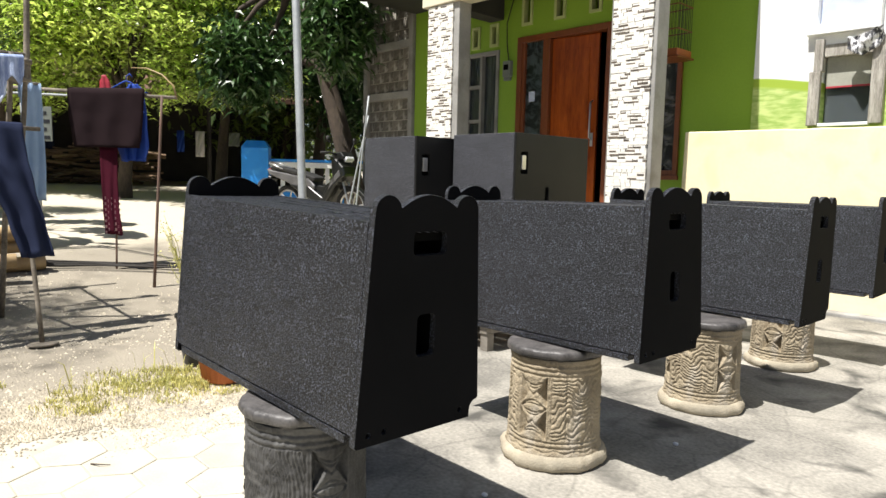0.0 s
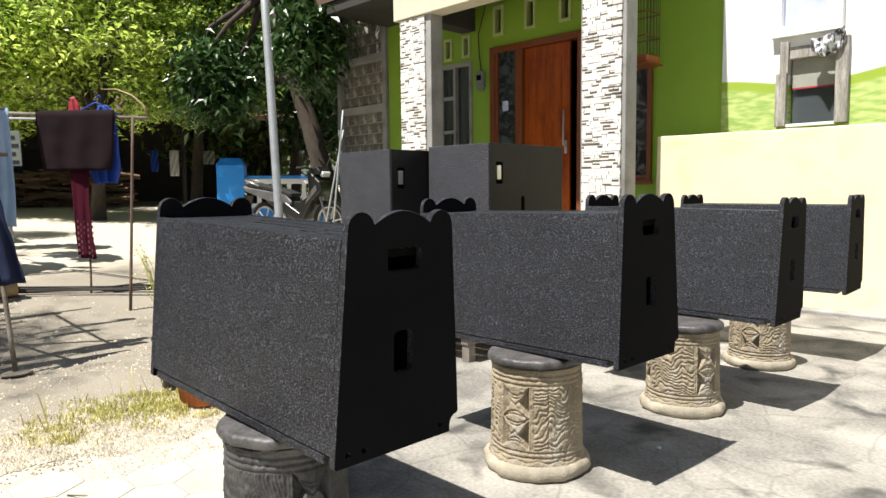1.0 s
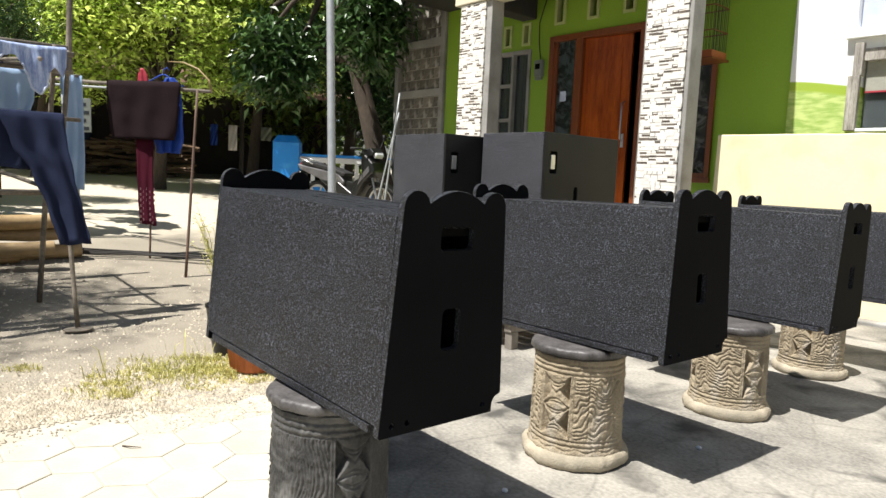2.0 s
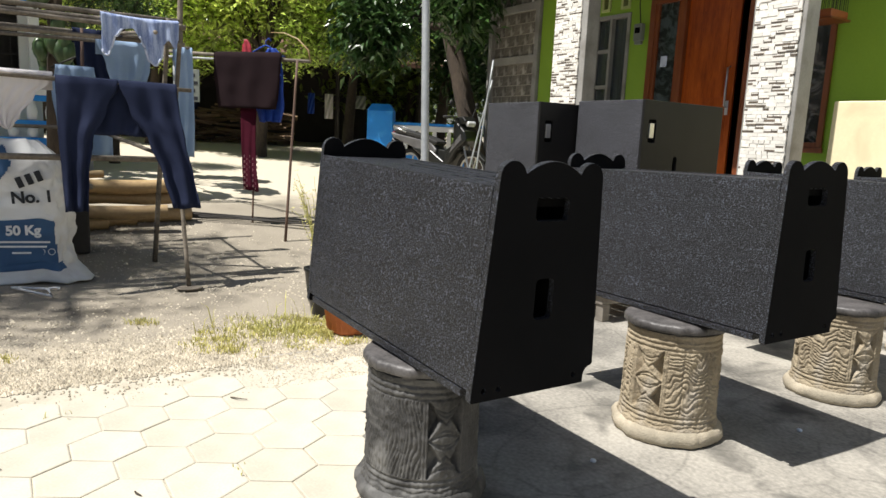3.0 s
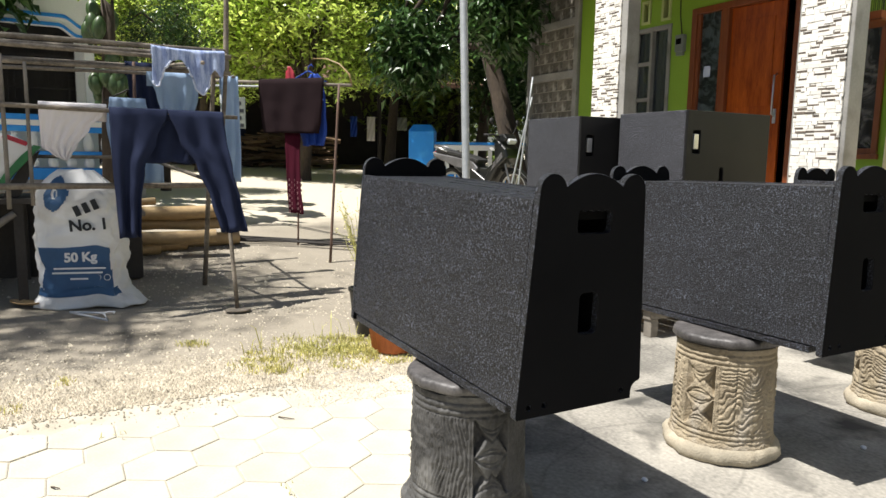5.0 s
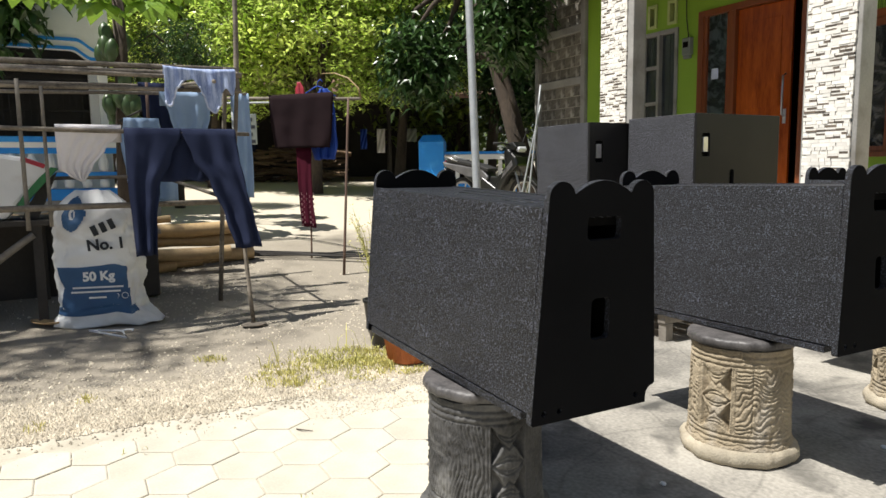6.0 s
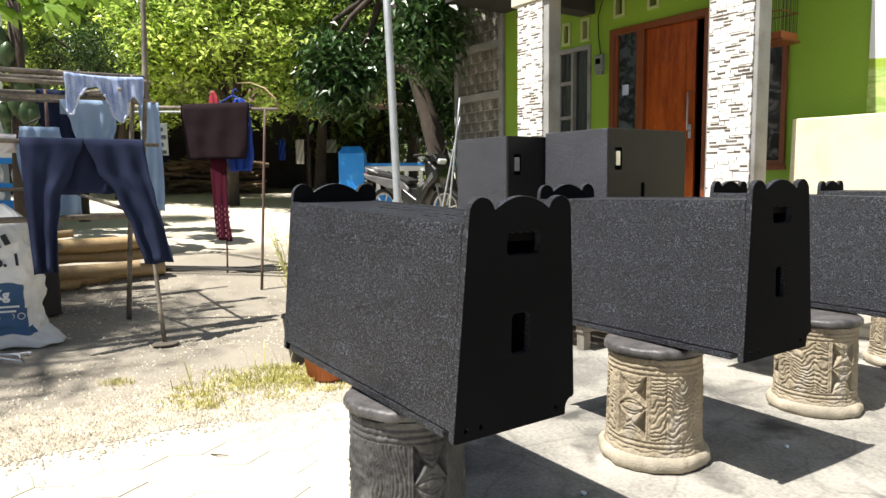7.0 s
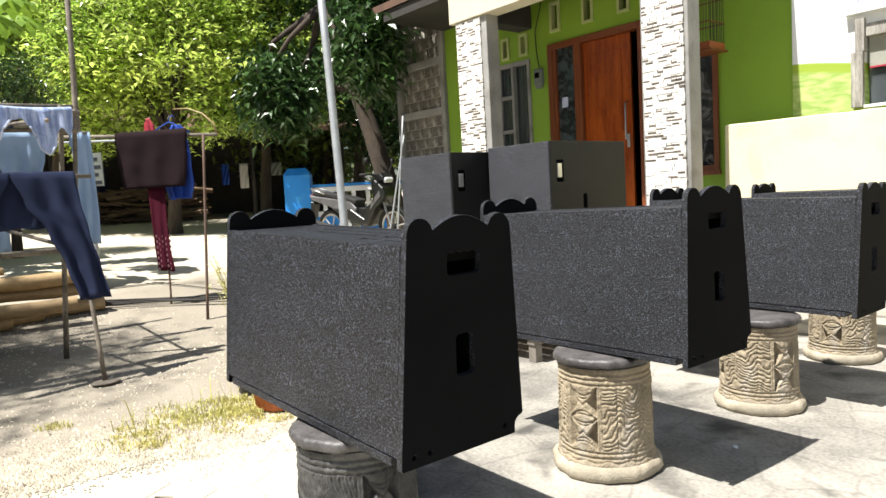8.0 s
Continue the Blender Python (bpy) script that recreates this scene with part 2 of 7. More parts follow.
def mottle(m, dark, pale, scale):
    """Mottling in a pane's colour, for reflected leaves or a curtain's pattern behind it."""
    n, l = m.node_tree.nodes, m.node_tree.links
    tc, a = n.new("ShaderNodeTexCoord"), n.new("ShaderNodeTexNoise")
    a.inputs["Scale"].default_value, a.inputs["Detail"].default_value, a.inputs["Distortion"].default_value = scale, 6, 1.6
    r = n.new("ShaderNodeMapRange")
    r.inputs[1].default_value, r.inputs[2].default_value = 0.44, 0.62
    mx = n.new("ShaderNodeMix")
    mx.data_type = "RGBA"
    mx.inputs[6].default_value, mx.inputs[7].default_value = (*dark, 1), (*pale, 1)
    l.new(tc.outputs["Object"], a.inputs["Vector"])
    l.new(a.outputs[0], r.inputs[0])
    l.new(r.outputs[0], mx.inputs[0])
    l.new(mx.outputs[2], m.node_tree.nodes["Principled BSDF"].inputs["Base Color"])


# sidelight: reflections of leaves painted into the glass colour
mottle(M["frosted"], (0.06, 0.085, 0.085), (0.42, 0.55, 0.58), 7)
M["etched"] = glass_mat("dark_etched_glass", (0.3, 0.3, 0.3), 0.25)
M["etched"].node_tree.nodes["Principled BSDF"].inputs["Transmission Weight"].default_value = 0.55
mottle(M["etched"], (0.03, 0.03, 0.03), (0.30, 0.29, 0.28), 6)


def ground_material():
    """Bare earth and old asphalt, worn into patches, with grit."""
    m = mat("grey_brown_earth", (0.225, 0.198, 0.155), (0.33, 0.292, 0.23), rough=0.95, scale=1.3, fine=75, bump=1.0, bump_dist=0.02, stain=(0.125, 0.11, 0.085), stain_scale=1.4)
    # pale gravel along the paving, grey earth across the drying ground; further off, sunlit brightness painted as a
    # paler tone
    nt = m.node_tree
    n, l = nt.nodes, nt.links
    bs = n["Principled BSDF"]
    src = bs.inputs["Base Color"].links[0].from_socket
    tc = n.new("ShaderNodeTexCoord")
    sp = n.new("ShaderNodeSeparateXYZ")
    l.new(tc.outputs["Object"], sp.inputs[0])
    nz = n.new("ShaderNodeTexNoise")
    nz.inputs["Scale"].default_value = 2.2
    nz.inputs["Detail"].default_value = 9
    nz.inputs["Roughness"].default_value = 0.7
    l.new(tc.outputs["Object"], nz.inputs["Vector"])
    w = n.new("ShaderNodeMath")
    w.operation = "MULTIPLY_ADD"
    l.new(nz.outputs[0], w.inputs[0])
    w.inputs[1].default_value = 1.1
    l.new(sp.outputs[0], w.inputs[2])
    fn = n.new("ShaderNodeTexNoise")
    fn.inputs["Scale"].default_value = 55
    fn.inputs["Detail"].default_value = 3
    l.new(tc.outputs["Object"], fn.inputs["Vector"])
    for lo, hi, c1, c2 in ((-3.15, -2.95, (0.50, 0.44, 0.34, 1), (0.24, 0.205, 0.155, 1)), (-6.7, -7.5, (0.62, 0.56, 0.45, 1), (0.47, 0.415, 0.32, 1))):
        gm = n.new("ShaderNodeMix")
        gm.data_type = "RGBA"
        gm.inputs[6].default_value, gm.inputs[7].default_value = c1, c2
        l.new(fn.outputs[0], gm.inputs[0])
        mr = n.new("ShaderNodeMapRange")
        mr.inputs[1].default_value, mr.inputs[2].default_value = lo, hi
        l.new(w.outputs[0], mr.inputs[0])
        mx = n.new("ShaderNodeMix")
        mx.data_type = "RGBA"
        l.new(mr.outputs[0], mx.inputs[0])
        l.new(src, mx.inputs[6])
        l.new(gm.outputs[2], mx.inputs[7])
        src = mx.outputs[2]
    l.new(src, bs.inputs["Base Color"])
    return m


def speckled_paint(name, dark, sky_glint, grain, rough, amount):
    """Coarse sprayed cabinet paint: near black, pimpled, with bluish sky glints painted as paler flecks on the pimples.
    """
    m = bpy.data.materials.new(name)
    m.use_nodes = True
    n, l = m.node_tree.nodes, m.node_tree.links
    bs = n["Principled BSDF"]
    tc = n.new("ShaderNodeTexCoord")
    a = n.new("ShaderNodeTexNoise")
    a.inputs["Scale"].default_value = grain
    a.inputs["Detail"].default_value = 3
    a.inputs["Roughness"].default_value = 0.65
    b = n.new("ShaderNodeTexNoise")
    b.inputs["Scale"].default_value = 3.5
    b.inputs["Detail"].default_value = 4
    l.new(tc.outputs["Object"], a.inputs["Vector"])
    l.new(tc.outputs["Object"], b.inputs["Vector"])
    r = n.new("ShaderNodeMapRange")
    r.inputs[1].default_value, r.inputs[2].default_value = 0.52, 0.66
    l.new(a.outputs[0], r.inputs[0])
    glint_amount = n.new("ShaderNodeMapRange")
    glint_amount.inputs[1].default_value, glint_amount.inputs[2].default_value = 0.35, 0.7
    glint_amount.inputs[3].default_value, glint_amount.inputs[4].default_value = amount * 0.6, amount
    l.new(b.outputs[0], glint_amount.inputs[0])
    mu = n.new("ShaderNodeMath")
    mu.operation = "MULTIPLY"
    l.new(r.outputs[0], mu.inputs[0])
    l.new(glint_amount.outputs[0], mu.inputs[1])
    mx = n.new("ShaderNodeMix")
    mx.data_type = "RGBA"
    mx.inputs[6].default_value, mx.inputs[7].default_value = (*dark, 1), (*sky_glint, 1)
    l.new(mu.outputs[0], mx.inputs[0])
    l.new(mx.outputs[2], bs.inputs["Base Color"])
    bs.inputs["Roughness"].default_value = rough
    bs.inputs["Specular IOR Level"].default_value = 0.36
    bp = n.new("ShaderNodeBump")
    bp.inputs["Strength"].default_value = 1.0
    bp.inputs["Distance"].default_value = 0.005
    l.new(a.outputs[0], bp.inputs["Height"])
    l.new(bp.outputs[0], bs.inputs["Normal"])
    return m


# the second colour puts reflected sky into the flecks
M["box_paint"] = speckled_paint("textured_black_paint", (0.0015, 0.0015, 0.002), (0.132, 0.146, 0.19), 225, 0.44, 1.0)
M["sub_paint"] = speckled_paint("textured_grey_black_paint", (0.02, 0.02, 0.024), (0.28, 0.295, 0.34), 165, 0.42, 1.0)


def concrete_material():
    """Smoothed cement yard: pale and dusty, with darker damp blotches and irregular hairline joints."""
    m = mat("pale_cement_yard", (0.40, 0.375, 0.325), (0.15, 0.142, 0.125), rough=0.85, scale=2.2, fine=60, bump=0.8, mix=0.4, stain=(0.075, 0.072, 0.064), stain_scale=3.1)
    nt = m.node_tree
    n, l = nt.nodes, nt.links
    bs = n["Principled BSDF"]
    tc = n.new("ShaderNodeTexCoord")
    nz = n.new("ShaderNodeTexNoise")
    nz.inputs["Scale"].default_value = 2.5
    mixv = n.new("ShaderNodeVectorMath")
    mixv.operation = "MULTIPLY_ADD"
    mixv.inputs[1].default_value = (0.16, 0.16, 0.16)
    l.new(tc.outputs["Object"], nz.inputs["Vector"])
    l.new(nz.outputs["Color"], mixv.inputs[0])
    l.new(tc.outputs["Object"], mixv.inputs[2])
    vo = n.new("ShaderNodeTexVoronoi")
    vo.feature = "DISTANCE_TO_EDGE"
    vo.inputs["Scale"].default_value = 2.3
    l.new(mixv.outputs[0], vo.inputs["Vector"])
    mr = n.new("ShaderNodeMapRange")
    mr.inputs[1].default_value, mr.inputs[2].default_value = 0.0, 0.022
    mr.inputs[3].default_value, mr.inputs[4].default_value = 0.78, 1.0
    l.new(vo.outputs["Distance"], mr.inputs[0])
    src = bs.inputs["Base Color"].links[0].from_socket
    hv = n.new("ShaderNodeHueSaturation")
    l.new(src, hv.inputs["Color"])
    l.new(mr.outputs[0], hv.inputs["Value"])
    l.new(hv.outputs[0], bs.inputs["Base Color"])
    return m


def mural_material():
    """White wall with a painted green field under a wavy edge."""
    m = mat("white_wall_with_painted_green_field", (0.84, 0.85, 0.85), (0.78, 0.79, 0.79), rough=0.75, scale=2, fine=40, bump=0.15)
    nt = m.node_tree
    n, l = nt.nodes, nt.links
    bs = n["Principled BSDF"]
    src = bs.inputs["Base Color"].links[0].from_socket
    tc = n.new("ShaderNodeTexCoord")
    sp = n.new("ShaderNodeSeparateXYZ")
    l.new(tc.outputs["Object"], sp.inputs[0])
    # field edge: z = 2.08 + 0.05 * cos(3.6 * (u + 2.95)), a shallow valley under the window
    a = n.new("ShaderNodeMath")
    a.operation = "MULTIPLY_ADD"
    l.new(sp.outputs[0], a.inputs[0])
    a.inputs[1].default_value = 3.6
    a.inputs[2].default_value = 3.6 * 2.95
    c = n.new("ShaderNodeMath")
    c.operation = "COSINE"
    l.new(a.outputs[0], c.inputs[0])
    e = n.new("ShaderNodeMath")
    e.operation = "MULTIPLY_ADD"
    l.new(c.outputs[0], e.inputs[0])
    e.inputs[1].default_value = 0.05
    e.inputs[2].default_value = 2.08
    dlt = n.new("ShaderNodeMath")
    dlt.operation = "SUBTRACT"
    l.new(e.outputs[0], dlt.inputs[0])
    l.new(sp.outputs[2], dlt.inputs[1])
    step = n.new("ShaderNodeMapRange")
    step.inputs[1].default_value, step.inputs[2].default_value = 0.0, 0.012
    l.new(dlt.outputs[0], step.inputs[0])
    nz = n.new("ShaderNodeTexNoise")
    nz.inputs["Scale"].default_value = 7
    nz.inputs["Detail"].default_value = 6
    mp = n.new("ShaderNodeMapping")
    mp.inputs["Scale"].default_value = (1, 1, 4)
    l.new(tc.outputs["Object"], mp.inputs[0])
    l.new(mp.outputs[0], nz.inputs["Vector"])
    gm = n.new("ShaderNodeMix")
    gm.data_type = "RGBA"
    gm.inputs[6].default_value = (0.30, 0.44, 0.10, 1)
    gm.inputs[7].default_value = (0.52, 0.62, 0.22, 1)
    gr = n.new("ShaderNodeMapRange")
    gr.inputs[1].default_value, gr.inputs[2].default_value = 0.38, 0.62
    l.new(nz.outputs[0], gr.inputs[0])
    l.new(gr.outputs[0], gm.inputs[0])
    band = n.new("ShaderNodeMapRange")
    band.inputs[1].default_value, band.inputs[2].default_value = 0.08, 0.11
    l.new(dlt.outputs[0], band.inputs[0])
    bm_ = n.new("ShaderNodeMix")
    bm_.data_type = "RGBA"
    bm_.inputs[6].default_value = (0.30, 0.42, 0.04, 1)
    l.new(band.outputs[0], bm_.inputs[0])
    l.new(gm.outputs[2], bm_.inputs[7])
    fm = n.new("ShaderNodeMix")
    fm.data_type = "RGBA"
    l.new(step.outputs[0], fm.inputs[0])
    l.new(src, fm.inputs[6])
    l.new(bm_.outputs[2], fm.inputs[7])
    l.new(fm.outputs[2], bs.inputs["Base Color"])
    return m


M["earth"] = ground_material()
M["cement"] = concrete_material()
M["mural"] = mural_material()


# ---- mesh helpers ----
def link_mesh(name, bm, material, smooth=False):
    me = bpy.data.meshes.new(name)
    bm.to_mesh(me)
    bm.free()
    me.materials.append(material)
    if smooth:
        me.polygons.foreach_set("use_smooth", [True] * len(me.polygons))
    return new(name, me)


def part(name, bm, material, parent=None, label="", m=None, smooth=False):
    """One mesh object from a bmesh, as a part of parent or as a top-level thing."""
    ob = link_mesh(name, bm, material, smooth)
    if parent:
        ob.parent = parent
    if m is not None:
        ob.matrix_basis = m
    if label:
        tagged(ob, label)
    return ob


def twin(ob, parent, m):
    """Another object on the same mesh."""
    o = new(ob.name.split(".")[0], ob.data)
    o.parent = parent
    o.matrix_basis = m
    return o


def thing(name, m, label, category, group="", kind=""):
    ob = new(name)
    ob.empty_display_size = 0.1
    ob.matrix_basis = m
    return tagged(ob, label, category, group, kind)


def box(bm, x0, x1, y0, y1, z0, z1, bevel=0.0, m=None):
    r = bmesh.ops.create_cube(bm, size=1.0)
    t = Matrix.Translation(((x0 + x1) / 2, (y0 + y1) / 2, (z0 + z1) / 2)) @ Matrix.Diagonal((abs(x1 - x0), abs(y1 - y0), abs(z1 - z0), 1))
    bmesh.ops.transform(bm, matrix=(m @ t) if m is not None else t, verts=r["verts"])
    if bevel:
        es = list({e for v in r["verts"] for e in v.link_edges})
        bmesh.ops.bevel(bm, geom=es, offset=bevel, segments=2, affect="EDGES", profile=0.5)
    return bm


def tube(bm, pts, radii, seg=10, cap=True):
    """A tapered round tube along points."""
    pts = [Vector(p) for p in pts]
    if not hasattr(radii, "__len__"):
        radii = [radii] * len(pts)
    rings = []
    for i, p in enumerate(pts):
        d = (pts[min(i + 1, len(pts) - 1)] - pts[max(i - 1, 0)]).normalized()
        side = d.cross(Vector((0, 0, 1)) if abs(d.z) < 0.9 else Vector((1, 0, 0))).normalized()
        up = side.cross(d)
        rings.append([bm.verts.new(p + radii[i] * (math.cos(a) * side + math.sin(a) * up)) for a in [2 * math.pi * k / seg for k in range(seg)]])
    for a, b in zip(rings, rings[1:]):
        for k in range(seg):
            bm.faces.new((a[k], a[(k + 1) % seg], b[(k + 1) % seg], b[k]))
    if cap:
        bm.faces.new(rings[0][::-1])
        bm.faces.new(rings[-1])
    return bm


def lathe(bm, profile, seg=32, warp=None):
    """Turn a profile of (radius, z) about z; warp(angle, z, radius) gives a changed radius."""
    rings = []
    for r, z in profile:
        ring = []
        for k in range(seg):
            a = 2 * math.pi * k / seg
            rr = warp(a, z, r) if warp else r
            ring.append(bm.verts.new((rr * math.cos(a), rr * math.sin(a), z)))
        rings.append(ring)
    for a, b in zip(rings, rings[1:]):
        for k in range(seg):
            bm.faces.new((a[k], a[(k + 1) % seg], b[(k + 1) % seg], b[k]))
    bm.faces.new(rings[0][::-1])
    bm.faces.new(rings[-1])
    return bm


def slab(bm, loops, x0, x1):
    """Outline with holes in the y-z plane (first loop outer), as a board from x0 to x1."""
    edges = []
    for loop in loops:
        vs = [bm.verts.new((x0, y, z)) for y, z in loop]
        edges += [bm.edges.new((vs[i], vs[(i + 1) % len(vs)])) for i in range(len(vs))]
    r = bmesh.ops.triangle_fill(bm, edges=edges, use_beauty=True, use_dissolve=False)
    fs = [g for g in r["geom"] if isinstance(g, bmesh.types.BMFace)]
    e = bmesh.ops.extrude_face_region(bm, geom=fs)
    bmesh.ops.translate(bm, verts=[g for g in e["geom"] if isinstance(g, bmesh.types.BMVert)], vec=(x1 - x0, 0, 0))
    bmesh.ops.recalc_face_normals(bm, faces=bm.faces)
    return bm


def rounded(y0, y1, z0, z1, r, n=4):
    pts = []
    for cy, cz, a0 in ((y1 - r, z1 - r, 0), (y0 + r, z1 - r, 90), (y0 + r, z0 + r, 180), (y1 - r, z0 + r, 270)):
        for k in range(n + 1):
            a = radians(a0 + 90 * k / n)
            pts.append((cy + r * math.cos(a), cz + r * math.sin(a)))
    return pts


def wall_bm(u0, u1, z0, z1, openings, v0, v1):
    """A wall along u with openings (u0, u1, z0, z1) cut through its whole thickness."""
    bm = bmesh.new()
    us = sorted({u0, u1, *[a for o in openings for a in o[:2]]})
    zs = sorted({z0, z1, *[a for o in openings for a in o[2:]]})
    vs = {(u, z): bm.verts.new((u, v0, z)) for u in us for z in zs}
    fs = []
    for a, b in zip(us, us[1:]):
        for c, d in zip(zs, zs[1:]):
            mu, mz = (a + b) / 2, (c + d) / 2
            if not any(o[0] < mu < o[1] and o[2] < mz < o[3] for o in openings):
                fs.append(bm.faces.new((vs[a, c], vs[b, c], vs[b, d], vs[a, d])))
    for v in [v for v in bm.verts if not v.link_faces]:
        bm.verts.remove(v)
    e = bmesh.ops.extrude_face_region(bm, geom=fs)
    bmesh.ops.translate(bm, verts=[g for g in e["geom"] if isinstance(g, bmesh.types.BMVert)], vec=(0, v1 - v0, 0))
    bmesh.ops.recalc_face_normals(bm, faces=bm.faces)
    return bm


def bevelled(ob, w=0.004, seg=2):
    b = ob.modifiers.new("edge", "BEVEL")
    b.width, b.segments, b.limit_method, b.angle_limit = w, seg, "ANGLE", radians(50)
    return ob


def rise(u):
    """Height of the ground: level near the camera, climbing gently away from the yard."""
    q = -u
    if q < 5:
        return 0.0
    if q < 8.4:
        t = q - 5
        return 0.12 * t * min(1.0, 0.35 + t / 2.2)
    return 0.408 + (0.05 * (q - 8.4) if q < 19 else 0.53 + 0.012 * (q - 19))


# ---- ground and paving ----
def ground():
    bm = bmesh.new()
    us = [-600, -200, -80, -40, -30, -25, -22] + [-20 + 0.4 * i for i in range(62)] + [6, 10, 20, 60, 300]
    vs = [-300, -80, -30, -15, -8] + [-6 + 0.4 * i for i in range(46)] + [14, 18, 25, 40, 100, 400]
    g = {}
    for u in us:
        for v in vs:
            w = 0.02 * noise.noise(Vector((u * 0.7, v * 0.7, 0))) if (u < -3.6 and u > -30) else 0
            g[u, v] = bm.verts.new((u, v, rise(u) + w - 0.012))
    for a, b in zip(us, us[1:]):
        for c, d in zip(vs, vs[1:]):
            bm.faces.new((g[a, c], g[b, c], g[b, d], g[a, d]))
    ob = part("ground", bm, M["earth"], m=Y(0, 0), smooth=True)
    tagged(ob, "bare grey-brown earth yard with grit and patches", "ground", kind="structure")


ground()


def cement_yard():
    bm = bmesh.new()
    # ragged edge towards the gravel
    pts = []
    for i in range(40):
        v = 0.98 + (6.9 - 0.98) * i / 39
        pts.append((-3.05 - (0.25 if v > 2.2 else 0.0) - 0.5 * max(0, min(1, (v - 2.6))) + 0.05 * noise.noise(Vector((v * 3, 1.7, 0))), v))
    outline = pts + [(6.0, 6.9), (6.0, 0.98)]
    vs = [bm.verts.new((u, v, 0.0)) for u, v in outline]
    f = bm.faces.new(vs)
    e = bmesh.ops.extrude_face_region(bm, geom=[f])
    bmesh.ops.translate(bm, verts=[x for x in e["geom"] if isinstance(x, bmesh.types.BMVert)], vec=(0, 0, -0.08))
    bmesh.ops.recalc_face_normals(bm, faces=bm.faces)
    tagged(part("pavement", bm, M["cement"], m=Y(0, 0)), "pale dusty cement yard with darker blotches", "pavement", kind="structure")


cement_yard()


# ---- house ----
FV = 6.9   # house front
PV = 5.8   # porch pillars' front
FLOOR = 0.6


def house():
    door_o = (-5.98, -4.54, FLOOR, 2.93)
    win_o = (-6.95, -6.31, 1.35, 2.82)
    brw_o = (-3.97, -3.66, 1.17, 2.47)
    vents = [(u - 0.055, u + 0.055, 3.10, 3.42) for u in (-5.84, -5.32, -4.80)] + [(u - 0.045, u + 0.045, 2.90, 3.14) for u in (-6.75, -6.41)]
    h = thing("house", Y(0, 0), "single-storey lime green house with tiled porch pillars", "house")
    part("wall", wall_bm(-8.05, -2.9, -0.3, 3.75, [door_o, win_o, brw_o] + vents, FV, FV + 0.15), M["green_wall"], h, "lime green painted front wall")
    # vents
    for o in vents:
        bm = bmesh.new()
        for a in ((o[0] - 0.03, o[0] + 0.004, o[2] - 0.03, o[3] + 0.03), (o[1] - 0.004, o[1] + 0.03, o[2] - 0.03, o[3] + 0.03), (o[0] + 0.004, o[1] - 0.004, o[3] - 0.004, o[3] + 0.03), (o[0] + 0.004, o[1] - 0.004, o[2] - 0.03, o[2] + 0.004)):
            box(bm, a[0], a[1], FV - 0.025, FV + 0.06, a[2], a[3])
        vf = part("vent", bm, M["vent_paint"], h, "pale green framed ventilation slot")
        # dark sheet standing for the shade inside the slot
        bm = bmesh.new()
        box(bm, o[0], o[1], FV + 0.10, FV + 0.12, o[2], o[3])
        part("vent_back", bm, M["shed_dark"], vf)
    # porch floor, steps and ceiling
    bm = bmesh.new()
    box(bm, -6.7, -3.2, PV - 0.12, FV - 0.002, -0.3, FLOOR, 0.01)
    part("porch_floor", bm, M["concrete_raw"], h, "grey cement porch floor")
    # soffit and inner beam take a dark colour for the porch shade
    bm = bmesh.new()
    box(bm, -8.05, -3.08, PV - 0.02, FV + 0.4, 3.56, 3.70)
    part("porch_ceiling", bm, M["shed_dark"], h, "porch soffit coloured dark for its shade")
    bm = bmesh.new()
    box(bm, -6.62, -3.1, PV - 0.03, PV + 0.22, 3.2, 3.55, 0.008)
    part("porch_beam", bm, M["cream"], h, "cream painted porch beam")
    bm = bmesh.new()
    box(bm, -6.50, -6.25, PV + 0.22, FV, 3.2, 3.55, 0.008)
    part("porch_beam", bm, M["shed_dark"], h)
    bm = bmesh.new()
    vs = [bm.verts.new(p) for p in ((-8.3, PV - 0.05, 3.71), (-2.95, PV - 0.05, 3.71), (-2.95, 9.6, 5.2), (-8.3, 9.6, 5.2), (-8.3, 12, 3.71), (-2.95, 12, 3.71))]
    bm.faces.new(vs[:4])
    bm.faces.new((vs[3], vs[2], vs[5], vs[4]))
    e = bmesh.ops.extrude_face_region(bm, geom=bm.faces[:])
    bmesh.ops.translate(bm, verts=[x for x in e["geom"] if isinstance(x, bmesh.types.BMVert)], vec=(0, 0, 0.1))
    bmesh.ops.recalc_face_normals(bm, faces=bm.faces)
    part("roof", bm, M["tile_roof"], h, "old clay tile roof")
    # room behind, its dimness put into the plaster colour
    bm = bmesh.new()
    box(bm, -8.05, -2.9, 10.2, 10.35, -0.3, 3.75)
    box(bm, -8.05, -7.9, FV + 0.15, 10.2, -0.3, 3.75)
    box(bm, -3.05, -2.9, FV + 0.15, 10.2, -0.3, 3.75)
    box(bm, -7.9, -3.05, FV + 0.15, 10.2, FLOOR - 0.1, FLOOR)
    box(bm, -7.9, -3.05, FV + 0.41, 10.2, 3.45, 3.55)
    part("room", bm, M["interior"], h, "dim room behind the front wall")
    return h


H = house()


def frame_bars(bm, u0, u1, z0, z1, w, v0, v1, sill=True):
    box(bm, u0, u0 + w, v0, v1, z0, z1, 0.004)
    box(bm, u1 - w, u1, v0, v1, z0, z1, 0.004)
    box(bm, u0 + w, u1 - w, v0, v1, z1 - w, z1, 0.004)
    if sill:
        box(bm, u0 + w, u1 - w, v0, v1, z0, z0 + w, 0.004)


